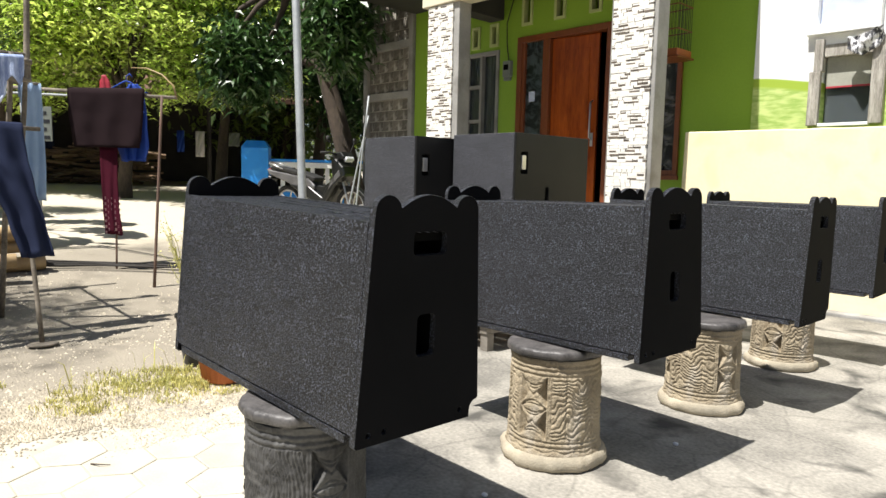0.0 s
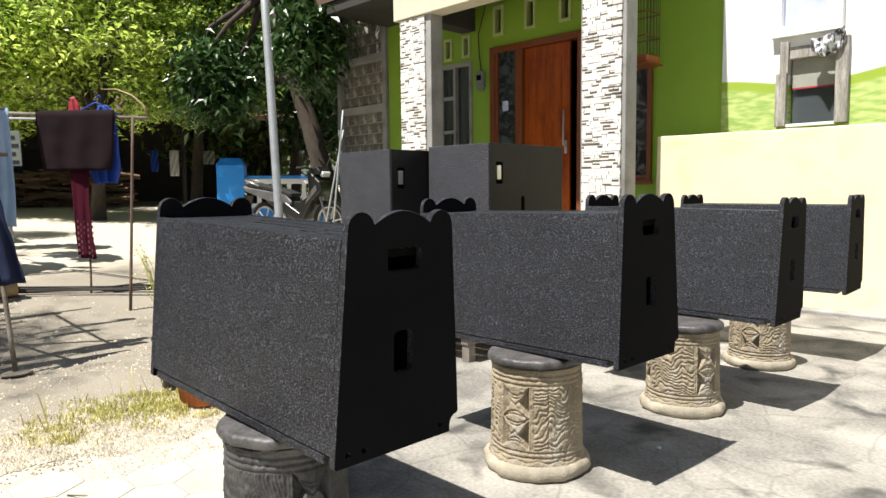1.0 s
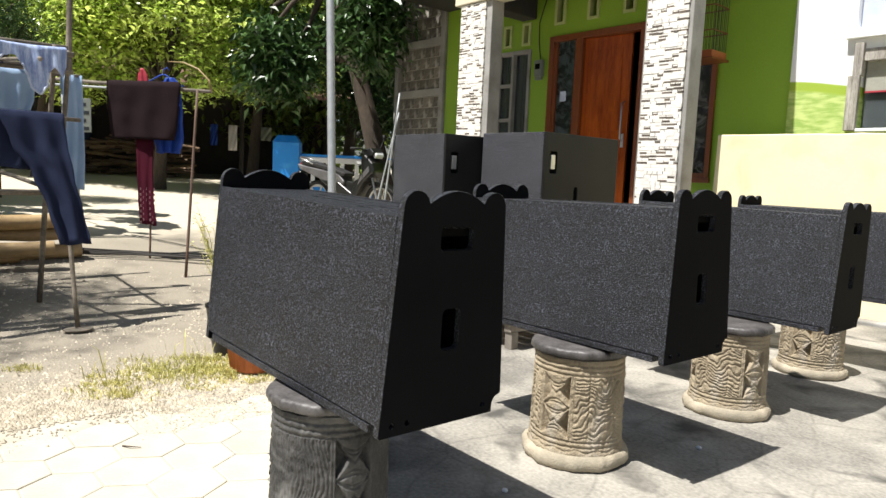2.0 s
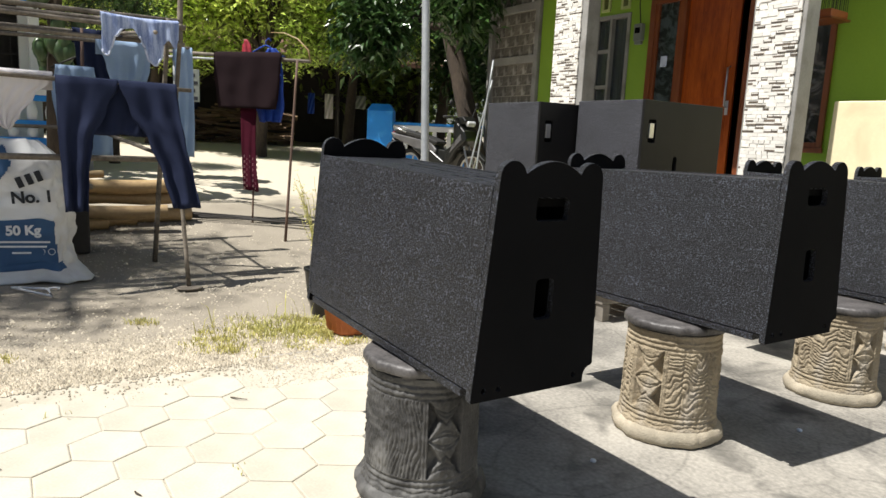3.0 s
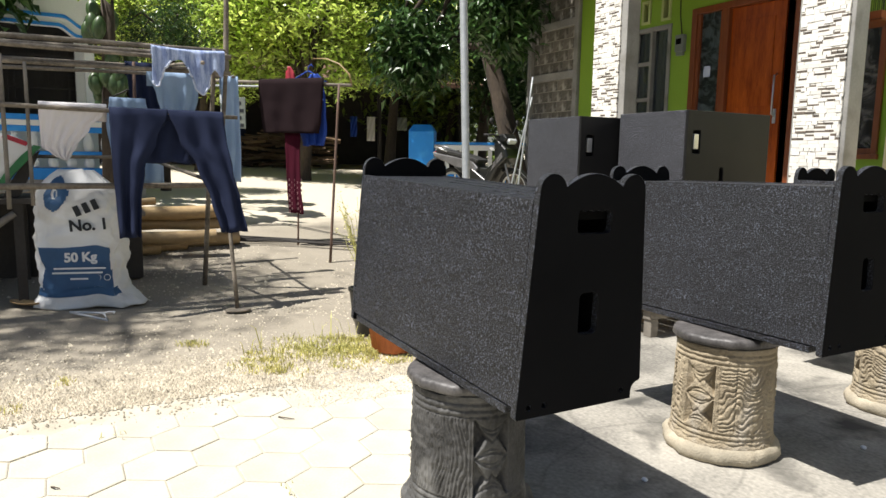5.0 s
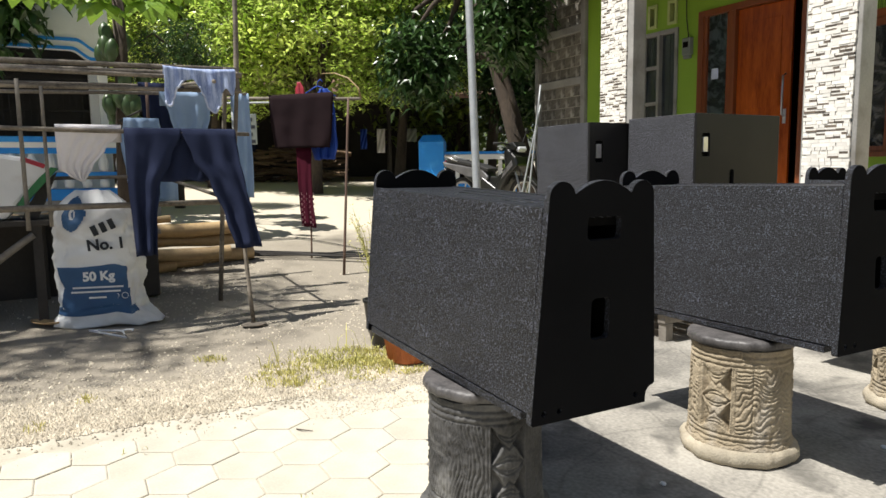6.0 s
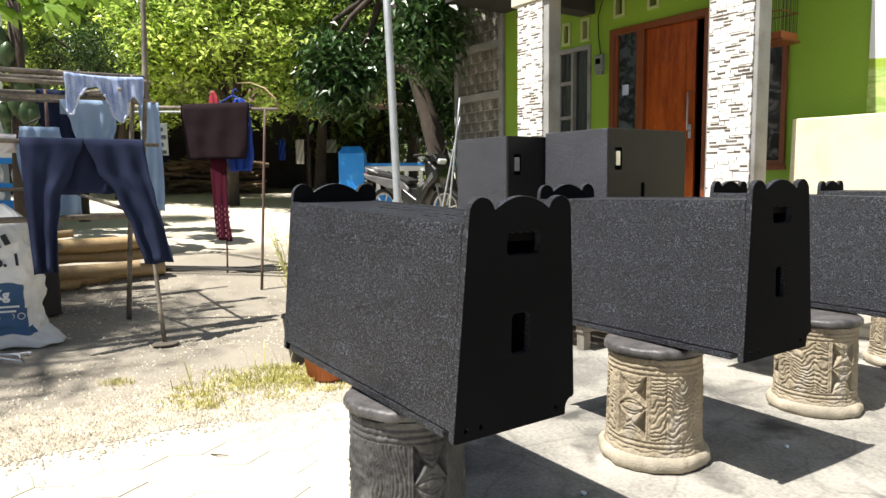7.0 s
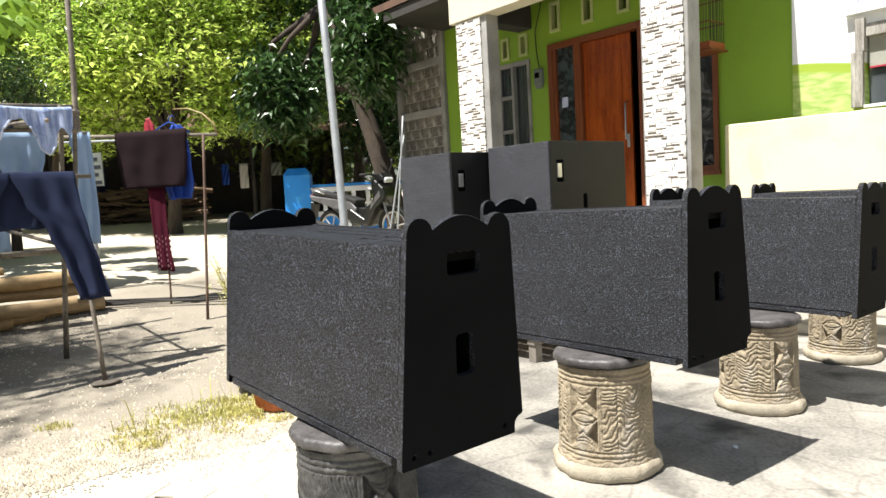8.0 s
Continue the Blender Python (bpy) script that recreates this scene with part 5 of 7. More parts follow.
# ---- sacks, table, bamboo ----
def sack():
    t = thing("sack", Y(-5.27, 0.11, 0.012, 0, 0, 74), "full white woven flour sack with blue print", "sack")

    def surf(a, z):
        f = z / 0.93
        w = 0.265 * (1 - 0.15 * f + 0.10 * math.sin(3.0 * f)) * (1.0 if f < 0.8 else 1 - 0.5 * ((f - 0.8) / 0.2) ** 2)
        d = 0.17 * (1 - 0.25 * f) * (1.0 if f < 0.75 else 1 - 0.75 * ((f - 0.75) / 0.25) ** 1.5)
        if f < 0.12:
            w += 0.06 * (1 - f / 0.12) * (1 + max(0, math.cos(a)))
        c, s = math.cos(a), math.sin(a)
        p = 0.62
        x = w * math.copysign(abs(c) ** p, c)
        y = d * math.copysign(abs(s) ** p, s)
        k = 1 + 0.08 * noise.noise(Vector((c * 2, s * 2, z * 6))) + 0.07 * noise.noise(Vector((c * 4 + z * 5, s * 4, z * 15))) + 0.05 * abs(noise.noise(Vector((c * 7 - z * 9, s * 7, z * 24))))
        return Vector((x * k - 0.03 * f, y * k, z + 0.02 * noise.noise(Vector((c * 2, s * 2, 7)))))
    bm = bmesh.new()
    n, rows = 120, 80
    g = [[bm.verts.new(surf(2 * math.pi * i / n, 0.93 * j / rows)) for i in range(n)] for j in range(rows + 1)]
    for j in range(rows):
        for i in range(n):
            bm.faces.new((g[j][i], g[j][(i + 1) % n], g[j + 1][(i + 1) % n], g[j + 1][i]))
    bm.faces.new(g[0][::-1])
    bm.faces.new(g[-1])
    part("body", bm, M["sack"], t, smooth=True)

    def patch(a0, a1, z0, z1, mt, nm, off, hole=None, nn=20):
        """A print on the front of the sack, following its surface."""
        bm = bmesh.new()
        gg = {}
        for i in range(nn + 1):
            for j in range(nn + 1):
                a = a0 + (a1 - a0) * i / nn
                z = z0 + (z1 - z0) * j / nn
                p = surf(a, z)
                gg[i, j] = bm.verts.new(p + Vector((0, -off, 0)))
        for i in range(nn):
            for j in range(nn):
                s, q = (i + 0.5) / nn * 2 - 1, (j + 0.5) / nn * 2 - 1
                if hole is None or hole(s, q):
                    bm.faces.new((gg[i, j], gg[i + 1, j], gg[i + 1, j + 1], gg[i, j + 1]))
        for v in [v for v in bm.verts if not v.link_faces]:
            bm.verts.remove(v)
        return part(nm, bm, M[mt], t, smooth=True)
    F = 1.5 * math.pi
    patch(F - 0.75, F + 0.72, 0.14, 0.42, "sack_blue", "blue_panel", 0.004, lambda s, q: abs(s) < 0.86 - 0.1 * max(0, -q) or (q < -0.1))
    patch(F - 1.1, F + 1.0, 0.085, 0.14, "sack_blue", "blue_band", 0.004)
    patch(F - 0.62, F - 0.02, 0.66, 0.90, "sack_blue", "round_emblem", 0.004, lambda s, q: 0.32 < math.hypot(s, q) < 0.98 or math.hypot(s * 1.6 - 0.1, q + 0.05) < 0.2, 26)

    def glyphs(body, size):
        c = bpy.data.curves.new("letter", "FONT")
        c.body, c.size, c.extrude, c.offset = body, size, 0.0008, 0.0035
        tmp = bpy.data.objects.new("letter", c)
        scene.collection.objects.link(tmp)
        bpy.context.view_layer.update()
        me = bpy.data.meshes.new_from_object(tmp.evaluated_get(bpy.context.evaluated_depsgraph_get()))
        bpy.data.objects.remove(tmp)
        return me

    def words(text, x, z, size, mt, tilt=0, off=0.012):
        """Letters in a row about x, each a part of the sack."""
        y = min(surf(F + d, z + size * 0.3).y for d in (-0.35, -0.2, 0, 0.2, 0.35))
        row = [(k, max(q.co.x for q in glyphs(text[:k + 1], size).vertices)) for k, ch in enumerate(text) if ch != " "]
        for k, right in row:
            me = glyphs(text[k], size)
            shift = right - max(q.co.x for q in me.vertices) - row[-1][1] / 2
            me.materials.clear()
            me.materials.append(M[mt])
            ob = new("letter", me)
            ob.parent = t
            ob.matrix_basis = pose(x, y - off, z, 90, 0, 0) @ pose(0, 0, 0, 0, 0, tilt) @ pose(shift, 0, 0)
    words("50 Kg", 0.02, 0.325, 0.085, "sign_white", 2)
    words("No. 1", 0.07, 0.535, 0.105, "ink", 4, 0.02)
    for x0, x1, z in ((-0.15, 0.17, 0.27), (-0.16, 0.15, 0.24), (-0.05, 0.06, 0.20)):
        bm = bmesh.new()
        y = min(surf(F + d, z).y for d in (-0.4, 0, 0.4)) - 0.008
        box(bm, x0, x1, y - 0.001, y, z, z + 0.012)
        part("print_bar", bm, M["sign_white"], t)
    for k in range(3):
        bm = bmesh.new()
        y = min(surf(F + d, 0.65).y for d in (-0.2, 0, 0.35)) - 0.010
        mm = pose(0.02 + 0.055 * k, y, 0.63 + 0.022 * k, 0, -22, 0)
        box(bm, -0.018, 0.018, -0.001, 0.001, 0, 0.07, m=mm)
        part("print_bar", bm, M["ink"], t)
    for x in (0.115, 0.175):
        bm = bmesh.new()
        ring = [(x + 0.02 * math.cos(a), surf(F + 0.4, 0.2).y - 0.006, 0.21 + 0.02 * math.sin(a)) for a in [k * math.pi / 8 for k in range(17)]]
        tube(bm, ring, 0.0025, 5)
        part("print_ring", bm, M["sign_white"], t)


sack()


def table_with_sack():
    t = thing("low_table", Y(-5.75, -0.75, 0.05, 0, 0, 0), "dark wooden work table in the shade", "table")
    bm = bmesh.new()
    box(bm, -0.35, 0.4, -0.9, 0.56, 0.66, 0.70, 0.005)
    part("tabletop", bm, M["shed_dark"], t)
    for x in (-0.3, 0.34):
        for y in (-0.8, 0.48):
            bm = bmesh.new()
            box(bm, x - 0.03, x + 0.03, y - 0.03, y + 0.03, -0.05, 0.66)
            part("leg", bm, M["shed_dark"], t)
    bm = bmesh.new()
    pole(bm, (0.37, -0.3, 0.02), (0.37, 0.46, 0.6), 0.028)
    part("brace", bm, M["old_wood"], t, "grey diagonal brace", smooth=True)
    bm = bmesh.new()
    box(bm, -0.36, -0.33, -0.9, 0.56, 0.0, 0.66)
    part("back_panel", bm, M["shed_dark"], t)
    k = thing("feed_sack", Y(-5.55, -0.5, 0.755), "white plastic sack with a green edge lying on the table", "sack")
    side = [(-0.62, 0.0), (-0.66, 0.22), (-0.58, 0.40), (-0.40, 0.47), (-0.12, 0.467), (0.06, 0.445), (0.23, 0.415), (0.375, 0.335), (0.31, 0.28), (0.21, 0.19), (0.13, 0.10), (0.06, 0.0)]
    ob = bevelled(part("body", slab(bmesh.new(), [side], -0.20, 0.15), M["sack"], k), 0.03)
    part("green_edge", slab(bmesh.new(), [[(0.385, 0.345), (0.345, 0.355), (0.27, 0.285), (0.16, 0.155), (0.10, 0.05), (0.145, 0.05), (0.21, 0.145), (0.30, 0.245)]], -0.18, 0.1545), M["crate_green"], k, "green printed edge")
    part("red_print", slab(bmesh.new(), [[(0.18, 0.428), (0.315, 0.372), (0.30, 0.345), (0.165, 0.40)]], 0.10, 0.1535), M["red"], k, "red printed patch")
    bm = slab(bmesh.new(), [[(0.375, 0.32), (0.31, 0.26), (0.23, 0.16), (0.17, 0.06), (0.15, 0.0), (0.24, 0.0), (0.29, 0.11)]], -0.15, 0.12)
    part("folded_end", bm, M["shed_dark"], k, "dark folded end of the sack")


table_with_sack()


def bamboo_pile():
    rows = [(-6.50, 0.225, 0.062, -1.4, 0.75), (-6.46, 0.325, 0.058, -1.5, 1.22), (-6.62, 0.33, 0.06, -1.2, 0.6), (-6.62, 0.235, 0.06, -1.5, 1.0), (-6.72, 0.42, 0.055, -1.0, 1.45), (-6.52, 0.435, 0.055, -1.3, 0.42),
            (-6.60, 0.53, 0.062, -1.6, 1.30), (-6.78, 0.26, 0.065, -1.5, 1.5), (-6.76, 0.53, 0.05, -1.2, 1.1), (-6.55, 0.64, 0.035, -1.1, 0.5), (-6.68, 0.63, 0.034, -1.2, 0.75), (-6.74, 0.70, 0.03, -1.2, 0.35)]
    for u, z, r, v0, v1 in rows:
        bm = bmesh.new()
        n = 14
        pts, rad = [], []
        for i in range(n + 1):
            v = v0 + (v1 - v0) * i / n
            pts.append((0.012 * math.sin(i), v, 0.008 * math.cos(i * 1.3)))
            rad.append(r * (1.0 if i % 3 else 1.07))
        tube(bm, pts, rad, 12, cap=False)
        # hollow cut ends
        inner = [Vector(pts[-1]), Vector(pts[-1]) - Vector((0, 0.06, 0))]
        tube(bm, inner, [r * 0.99, r * 0.8], 12)
        tube(bm, [pts[0], pts[1]], [r, r * 0.9], 12)
        o = part("bamboo_pole", bm, M["bamboo"], m=Y(u, 0, z, 0, 0, random.uniform(-3, 3)), smooth=True)
        tagged(o, "thick dry bamboo pole in a pile", "bamboo", "stacked bamboo poles")
    for k in range(11):
        bm = bmesh.new()
        a = Vector((-7.05 + 0.02 * k, 1.15 + 0.05 * (k % 3), rise(-7.0) + 0.012 + 0.012 * (k % 3)))
        b = Vector((-6.38 + 0.035 * k, 2.9 + 0.06 * (k % 4), rise(-6.3) + 0.02 + 0.012 * (k % 2)))
        pole(bm, a, b, 0.009, 0.012, 6, 9)
        tagged(part("steel_rod", bm, M["shed_dark"], m=Y(0, 0), smooth=True), "thin dark rod lying on the ground", "rod", "bundle of rods")
    t = thing("stump", Y(-5.95, 0.40, 0.07), "dark weathered wooden block behind the sack", "block")
    bm = bmesh.new()
    box(bm, -0.12, 0.12, -0.14, 0.14, 0, 0.5, 0.015)
    part("block", bm, M["shed_dark"], t)
    bm = bmesh.new()
    box(bm, -0.14, 0.14, -0.17, 0.17, 0.501, 0.54, 0.008)
    part("cap", bm, M["old_wood"], t)


bamboo_pile()


# ---- pots, grass, gravel ----
def pots():
    t = thing("flower_pot", Y(-3.30, 1.555, 0), "orange ribbed terracotta flower pot", "flower pot")
    prof = [(0.105, 0), (0.12, 0.015), (0.145, 0.155), (0.16, 0.16), (0.162, 0.19), (0.15, 0.192), (0.14, 0.165), (0.13, 0.15)]
    part("pot", lathe(bmesh.new(), prof, 96, lambda a, z, r: r + (0.004 * math.cos(24 * a) if 0.01 < z < 0.15 else 0)), M["terracotta"], t, smooth=True)
    part("soil", lathe(bmesh.new(), [(0.02, 0.15), (0.138, 0.16), (0.02, 0.168)], 24), M["earth"], t, smooth=True)
    t = thing("flower_pot", Y(-4.00, 1.665, 0) @ Matrix.Diagonal((0.74, 0.74, 0.74, 1)), "black plastic pot with a dry spindly plant", "flower pot")
    part("pot", lathe(bmesh.new(), [(0.085, 0), (0.09, 0.015), (0.12, 0.27), (0.13, 0.275), (0.13, 0.30), (0.115, 0.30), (0.11, 0.26)], 36), M["black_plastic"], t, smooth=True)
    part("soil", lathe(bmesh.new(), [(0.02, 0.25), (0.11, 0.258), (0.02, 0.262)], 20), M["earth"], t, smooth=True)
    rng = random.Random(5)
    stems, leaves = bmesh.new(), bmesh.new()
    for s in range(17):
        a = rng.uniform(0, 6.28)
        top = rng.uniform(0.45, 0.85)
        pts = [Vector((0.03 * math.cos(a), 0.03 * math.sin(a), 0.25))]
        for k in range(1, 9):
            f = k / 8
            pts.append(Vector((math.cos(a) * (0.03 + 0.19 * f * f) + rng.uniform(-0.012, 0.012), math.sin(a) * (0.03 + 0.19 * f * f) + rng.uniform(-0.012, 0.012), 0.25 + top * f)))
        tube(stems, pts, [0.005 * (1 - 0.7 * k / 8) for k in range(9)], 5)
        for k in range(3, 9):
            for _ in range(4):
                p = pts[k] + Vector((rng.uniform(-0.02, 0.02), rng.uniform(-0.02, 0.02), rng.uniform(-0.03, 0.03)))
                d = Vector((rng.uniform(-1, 1), rng.uniform(-1, 1), rng.uniform(-0.6, 0.8))).normalized() * rng.uniform(0.012, 0.03)
                w = d.cross(Vector((rng.uniform(-1, 1), rng.uniform(-1, 1), 1))).normalized() * 0.007
                leaves.faces.new([leaves.verts.new(q) for q in (p, p + d * 0.5 + w, p + d, p + d * 0.5 - w)])
    part("stem", stems, M["dry_grass"], t, smooth=True)
    part("foliage", leaves, M["dry_grass"], t, "thin dry yellow leaves")
    t = thing("flower_pot", Y(-3.69, 1.575, 0), "small dark plastic pot on the ground", "flower pot")
    part("pot", lathe(bmesh.new(), [(0.075, 0), (0.08, 0.01), (0.10, 0.14), (0.108, 0.142), (0.108, 0.16), (0.095, 0.16), (0.09, 0.13)], 36), M["black_plastic"], t, smooth=True)


pots()


def tuft(bm, u, v, h, n, spread, rng):
    for _ in range(n):
        a = rng.uniform(0, 6.28)
        r = spread * math.sqrt(rng.random())
        p = Vector((u + r * math.cos(a), v + r * math.sin(a), rise(u) - 0.012))
        hh = h * rng.uniform(0.4, 1.0)
        lean = Vector((rng.uniform(-1, 1), rng.uniform(-1, 1), 0)) * hh * 0.6
        w = Vector((rng.uniform(-1, 1), rng.uniform(-1, 1), 0)).normalized() * rng.uniform(0.0015, 0.0035)
        a1, a2 = bm.verts.new(p - w), bm.verts.new(p + w)
        m1, m2 = bm.verts.new(p + lean * 0.4 + Vector((0, 0, hh * 0.65)) + w * 0.8), bm.verts.new(p + lean * 0.4 + Vector((0, 0, hh * 0.65)) - w * 0.8)
        tip = bm.verts.new(p + lean + Vector((0, 0, hh * 0.85)))
        bm.faces.new((a1, a2, m1, m2))
        bm.faces.new((m2, m1, tip))


def grass():
    rng = random.Random(11)
    bm = bmesh.new()
    for k in range(120):
        s = rng.random()
        tuft(bm, -3.42 + rng.gauss(0, 0.15), 0.80 + 0.66 * (1 - s * s) + rng.gauss(0, 0.07), rng.uniform(0.015, 0.055), rng.randrange(10, 60), rng.uniform(0.03, 0.09), rng)
    for u, v in ((-3.92, 0.58), (-3.95, 0.55), (-3.88, 0.62), (-3.2, -0.25), (-3.5, -0.05), (-2.7, 0.1), (-2.0, 0.55)):
        tuft(bm, u, v, 0.045, 30 if u < -3.1 else 7, 0.05, rng)
    for k in range(14):
        tuft(bm, -3.55 + rng.uniform(-0.2, 0.2), 1.1 + rng.uniform(-0.3, 0.3), 0.2, 2, 0.03, rng)
    g = part("grass", bm, M["dry_grass"], m=Y(0, 0))
    tagged(g, "sparse dry yellow-green grass on the gravel edge", "grass", kind="stuff")
    # loose gravel between paving and earth
    rng = random.Random(3)
    verts, faces = [], []
    base = [(-1, 0, 0), (0, -1, 0), (1, 0, 0), (0, 1, 0), (0, 0, 1)]
    for k in range(56000):
        v = rng.uniform(-3.2, 1.7)
        s = rng.gauss(0, 1)
        u = -3.24 + 0.22 * s + 0.12 * noise.noise(Vector((v * 1.5, 0, 0)))
        if k % 6 == 0:
            u, v = rng.uniform(-7.0, -3.2), rng.uniform(-1.5, 4.5)
        elif k % 6 == 1:
            u, v = rng.uniform(-3.35, -2.62), rng.uniform(0.75, 1.75)
        if u > -2.62 or (u > -3.0 and v < 0.9 and rng.random() < 0.8):
            continue
        r = rng.uniform(0.004, 0.0125 if u < -3.0 else 0.007) * (1.6 if rng.random() < 0.06 else 1)
        i = len(verts)
        a = rng.uniform(0, 6.28)
        for x, y, z in base:
            j = rng.uniform(0.7, 1.25)
            verts.append((u + r * j * (x * math.cos(a) - y * math.sin(a)), v + r * j * (x * math.sin(a) + y * math.cos(a)), rise(u) - (0.014 if u < -3.03 else 0.0) + r * j * (0.9 * z)))
        faces += [(i, i + 1, i + 4), (i + 1, i + 2, i + 4), (i + 2, i + 3, i + 4), (i + 3, i, i + 4)]
    me = bpy.data.meshes.new("gravel")
    me.from_pydata(verts, [], faces)
    me.materials.append(M["gravel"])
    ob = new("gravel", me)
    ob.matrix_basis = Y(0, 0)
    tagged(ob, "loose pale gravel strewn along the paving", "gravel", kind="stuff")


grass()


# ---- trees ----
def leaf_mesh(name, clusters, material, per, size, rng, droop=0.35, narrow=0.3, spread=0.22):
    """Many folded leaves in rosettes round cluster centres, joined into one crown."""
    V, F = [], []
    for c in clusters:
        axis = Vector((rng.gauss(0, 1), rng.gauss(0, 1), rng.gauss(0.4, 0.8))).normalized()
        for _ in range(per):
            p = c + Vector((rng.gauss(0, spread), rng.gauss(0, spread), rng.gauss(0, spread * 0.8)))
            d = (axis * 0.5 + Vector((rng.gauss(0, 1), rng.gauss(0, 1), rng.gauss(-droop, 0.4)))).normalized()
            ln = size * rng.uniform(0.6, 1.25)
            side = d.cross(Vector((rng.gauss(0, 0.4), rng.gauss(0, 0.4), 1))).normalized()
            nrm = side.cross(d)
            w = ln * narrow * 0.5
            i = len(V)
            V += [p, p + d * ln * 0.45 + side * w + nrm * w * 0.45, p + d * ln - Vector((0, 0, ln * 0.18)), p + d * ln * 0.45 - side * w + nrm * w * 0.45, p + d * ln * 0.5]
            F += [(i, i + 1, i + 4), (i + 1, i + 2, i + 4), (i + 2, i + 3, i + 4), (i + 3, i, i + 4)]
    me = bpy.data.meshes.new(name)
    me.from_pydata([tuple(v) for v in V], [], F)
    me.materials.append(material)
    return new(name, me)


def tree(label, base, lean, height, crown, n_clusters, per, size, material, seed, trunk_r=0.16, droop=0.35, narrow=0.32, category="tree", limb_n=9, spread=0.22, shell=0.55):
    """Trunk with limbs, and a crown of leaf rosettes in an uneven set of lobes. crown: lobes of (x, y, z, rx, ry, rz) about the base."""
    rng = random.Random(seed)
    t = thing("tree", Matrix.Translation(base), label, category)
    bm = bmesh.new()
    top = Vector((lean[0], lean[1], height))
    pts = []
    for k in range(10):
        f = k / 9
        pts.append(Vector((top.x * f ** 1.2, top.y * f ** 1.2, top.z * f)) + 0.08 * f * Vector((noise.noise(Vector((k, seed, 0))), noise.noise(Vector((k, seed, 4))), 0)))
    tube(bm, [Vector((0, 0, -0.3))] + pts, [trunk_r * 1.35, trunk_r * 1.15] + [trunk_r * (1 - 0.55 * k / 9) for k in range(1, 10)], 14)
    clusters = []
    while len(clusters) < n_clusters:
        lx, ly, lz, rx, ry, rz = crown[rng.randrange(len(crown))]
        d = Vector((rng.gauss(0, 1), rng.gauss(0, 1), rng.gauss(0, 1))).normalized() * (rng.uniform(shell, 1.0))
        p = Vector((lx + rx * d.x, ly + ry * d.y, lz + rz * d.z))
        if noise.noise(p * 0.9 + Vector((seed, 0, 0))) > -0.10 and p.z > 0.2:
            clusters.append(p)
    for k in range(limb_n):
        target = clusters[rng.randrange(len(clusters))]
        s = pts[rng.randrange(5, 10)]
        mid = s.lerp(target, 0.5) + Vector((rng.gauss(0, 0.12), rng.gauss(0, 0.12), rng.uniform(0, 0.3)))
        tube(bm, [s, s.lerp(mid, 0.5), mid, mid.lerp(target, 0.5), target], [trunk_r * 0.38, trunk_r * 0.3, trunk_r * 0.22, trunk_r * 0.14, trunk_r * 0.06], 7)
    part("trunk", bm, M["bark"], t, "rough brown-grey trunk with limbs", smooth=True)
    cr = leaf_mesh("crown", clusters, M[material], per, size, rng, droop, narrow, spread)
    cr.parent = t
    tagged(cr, "crown of many separate leaves", kind="stuff")
    return t


def bearing(deg, dist):
    return dist * math.sin(radians(deg)), dist * math.cos(radians(deg))


def on_ground(x, y):
    u = (YARD.inverted() @ Vector((x, y, 0))).x
    return (x, y, rise(u) - 0.03)


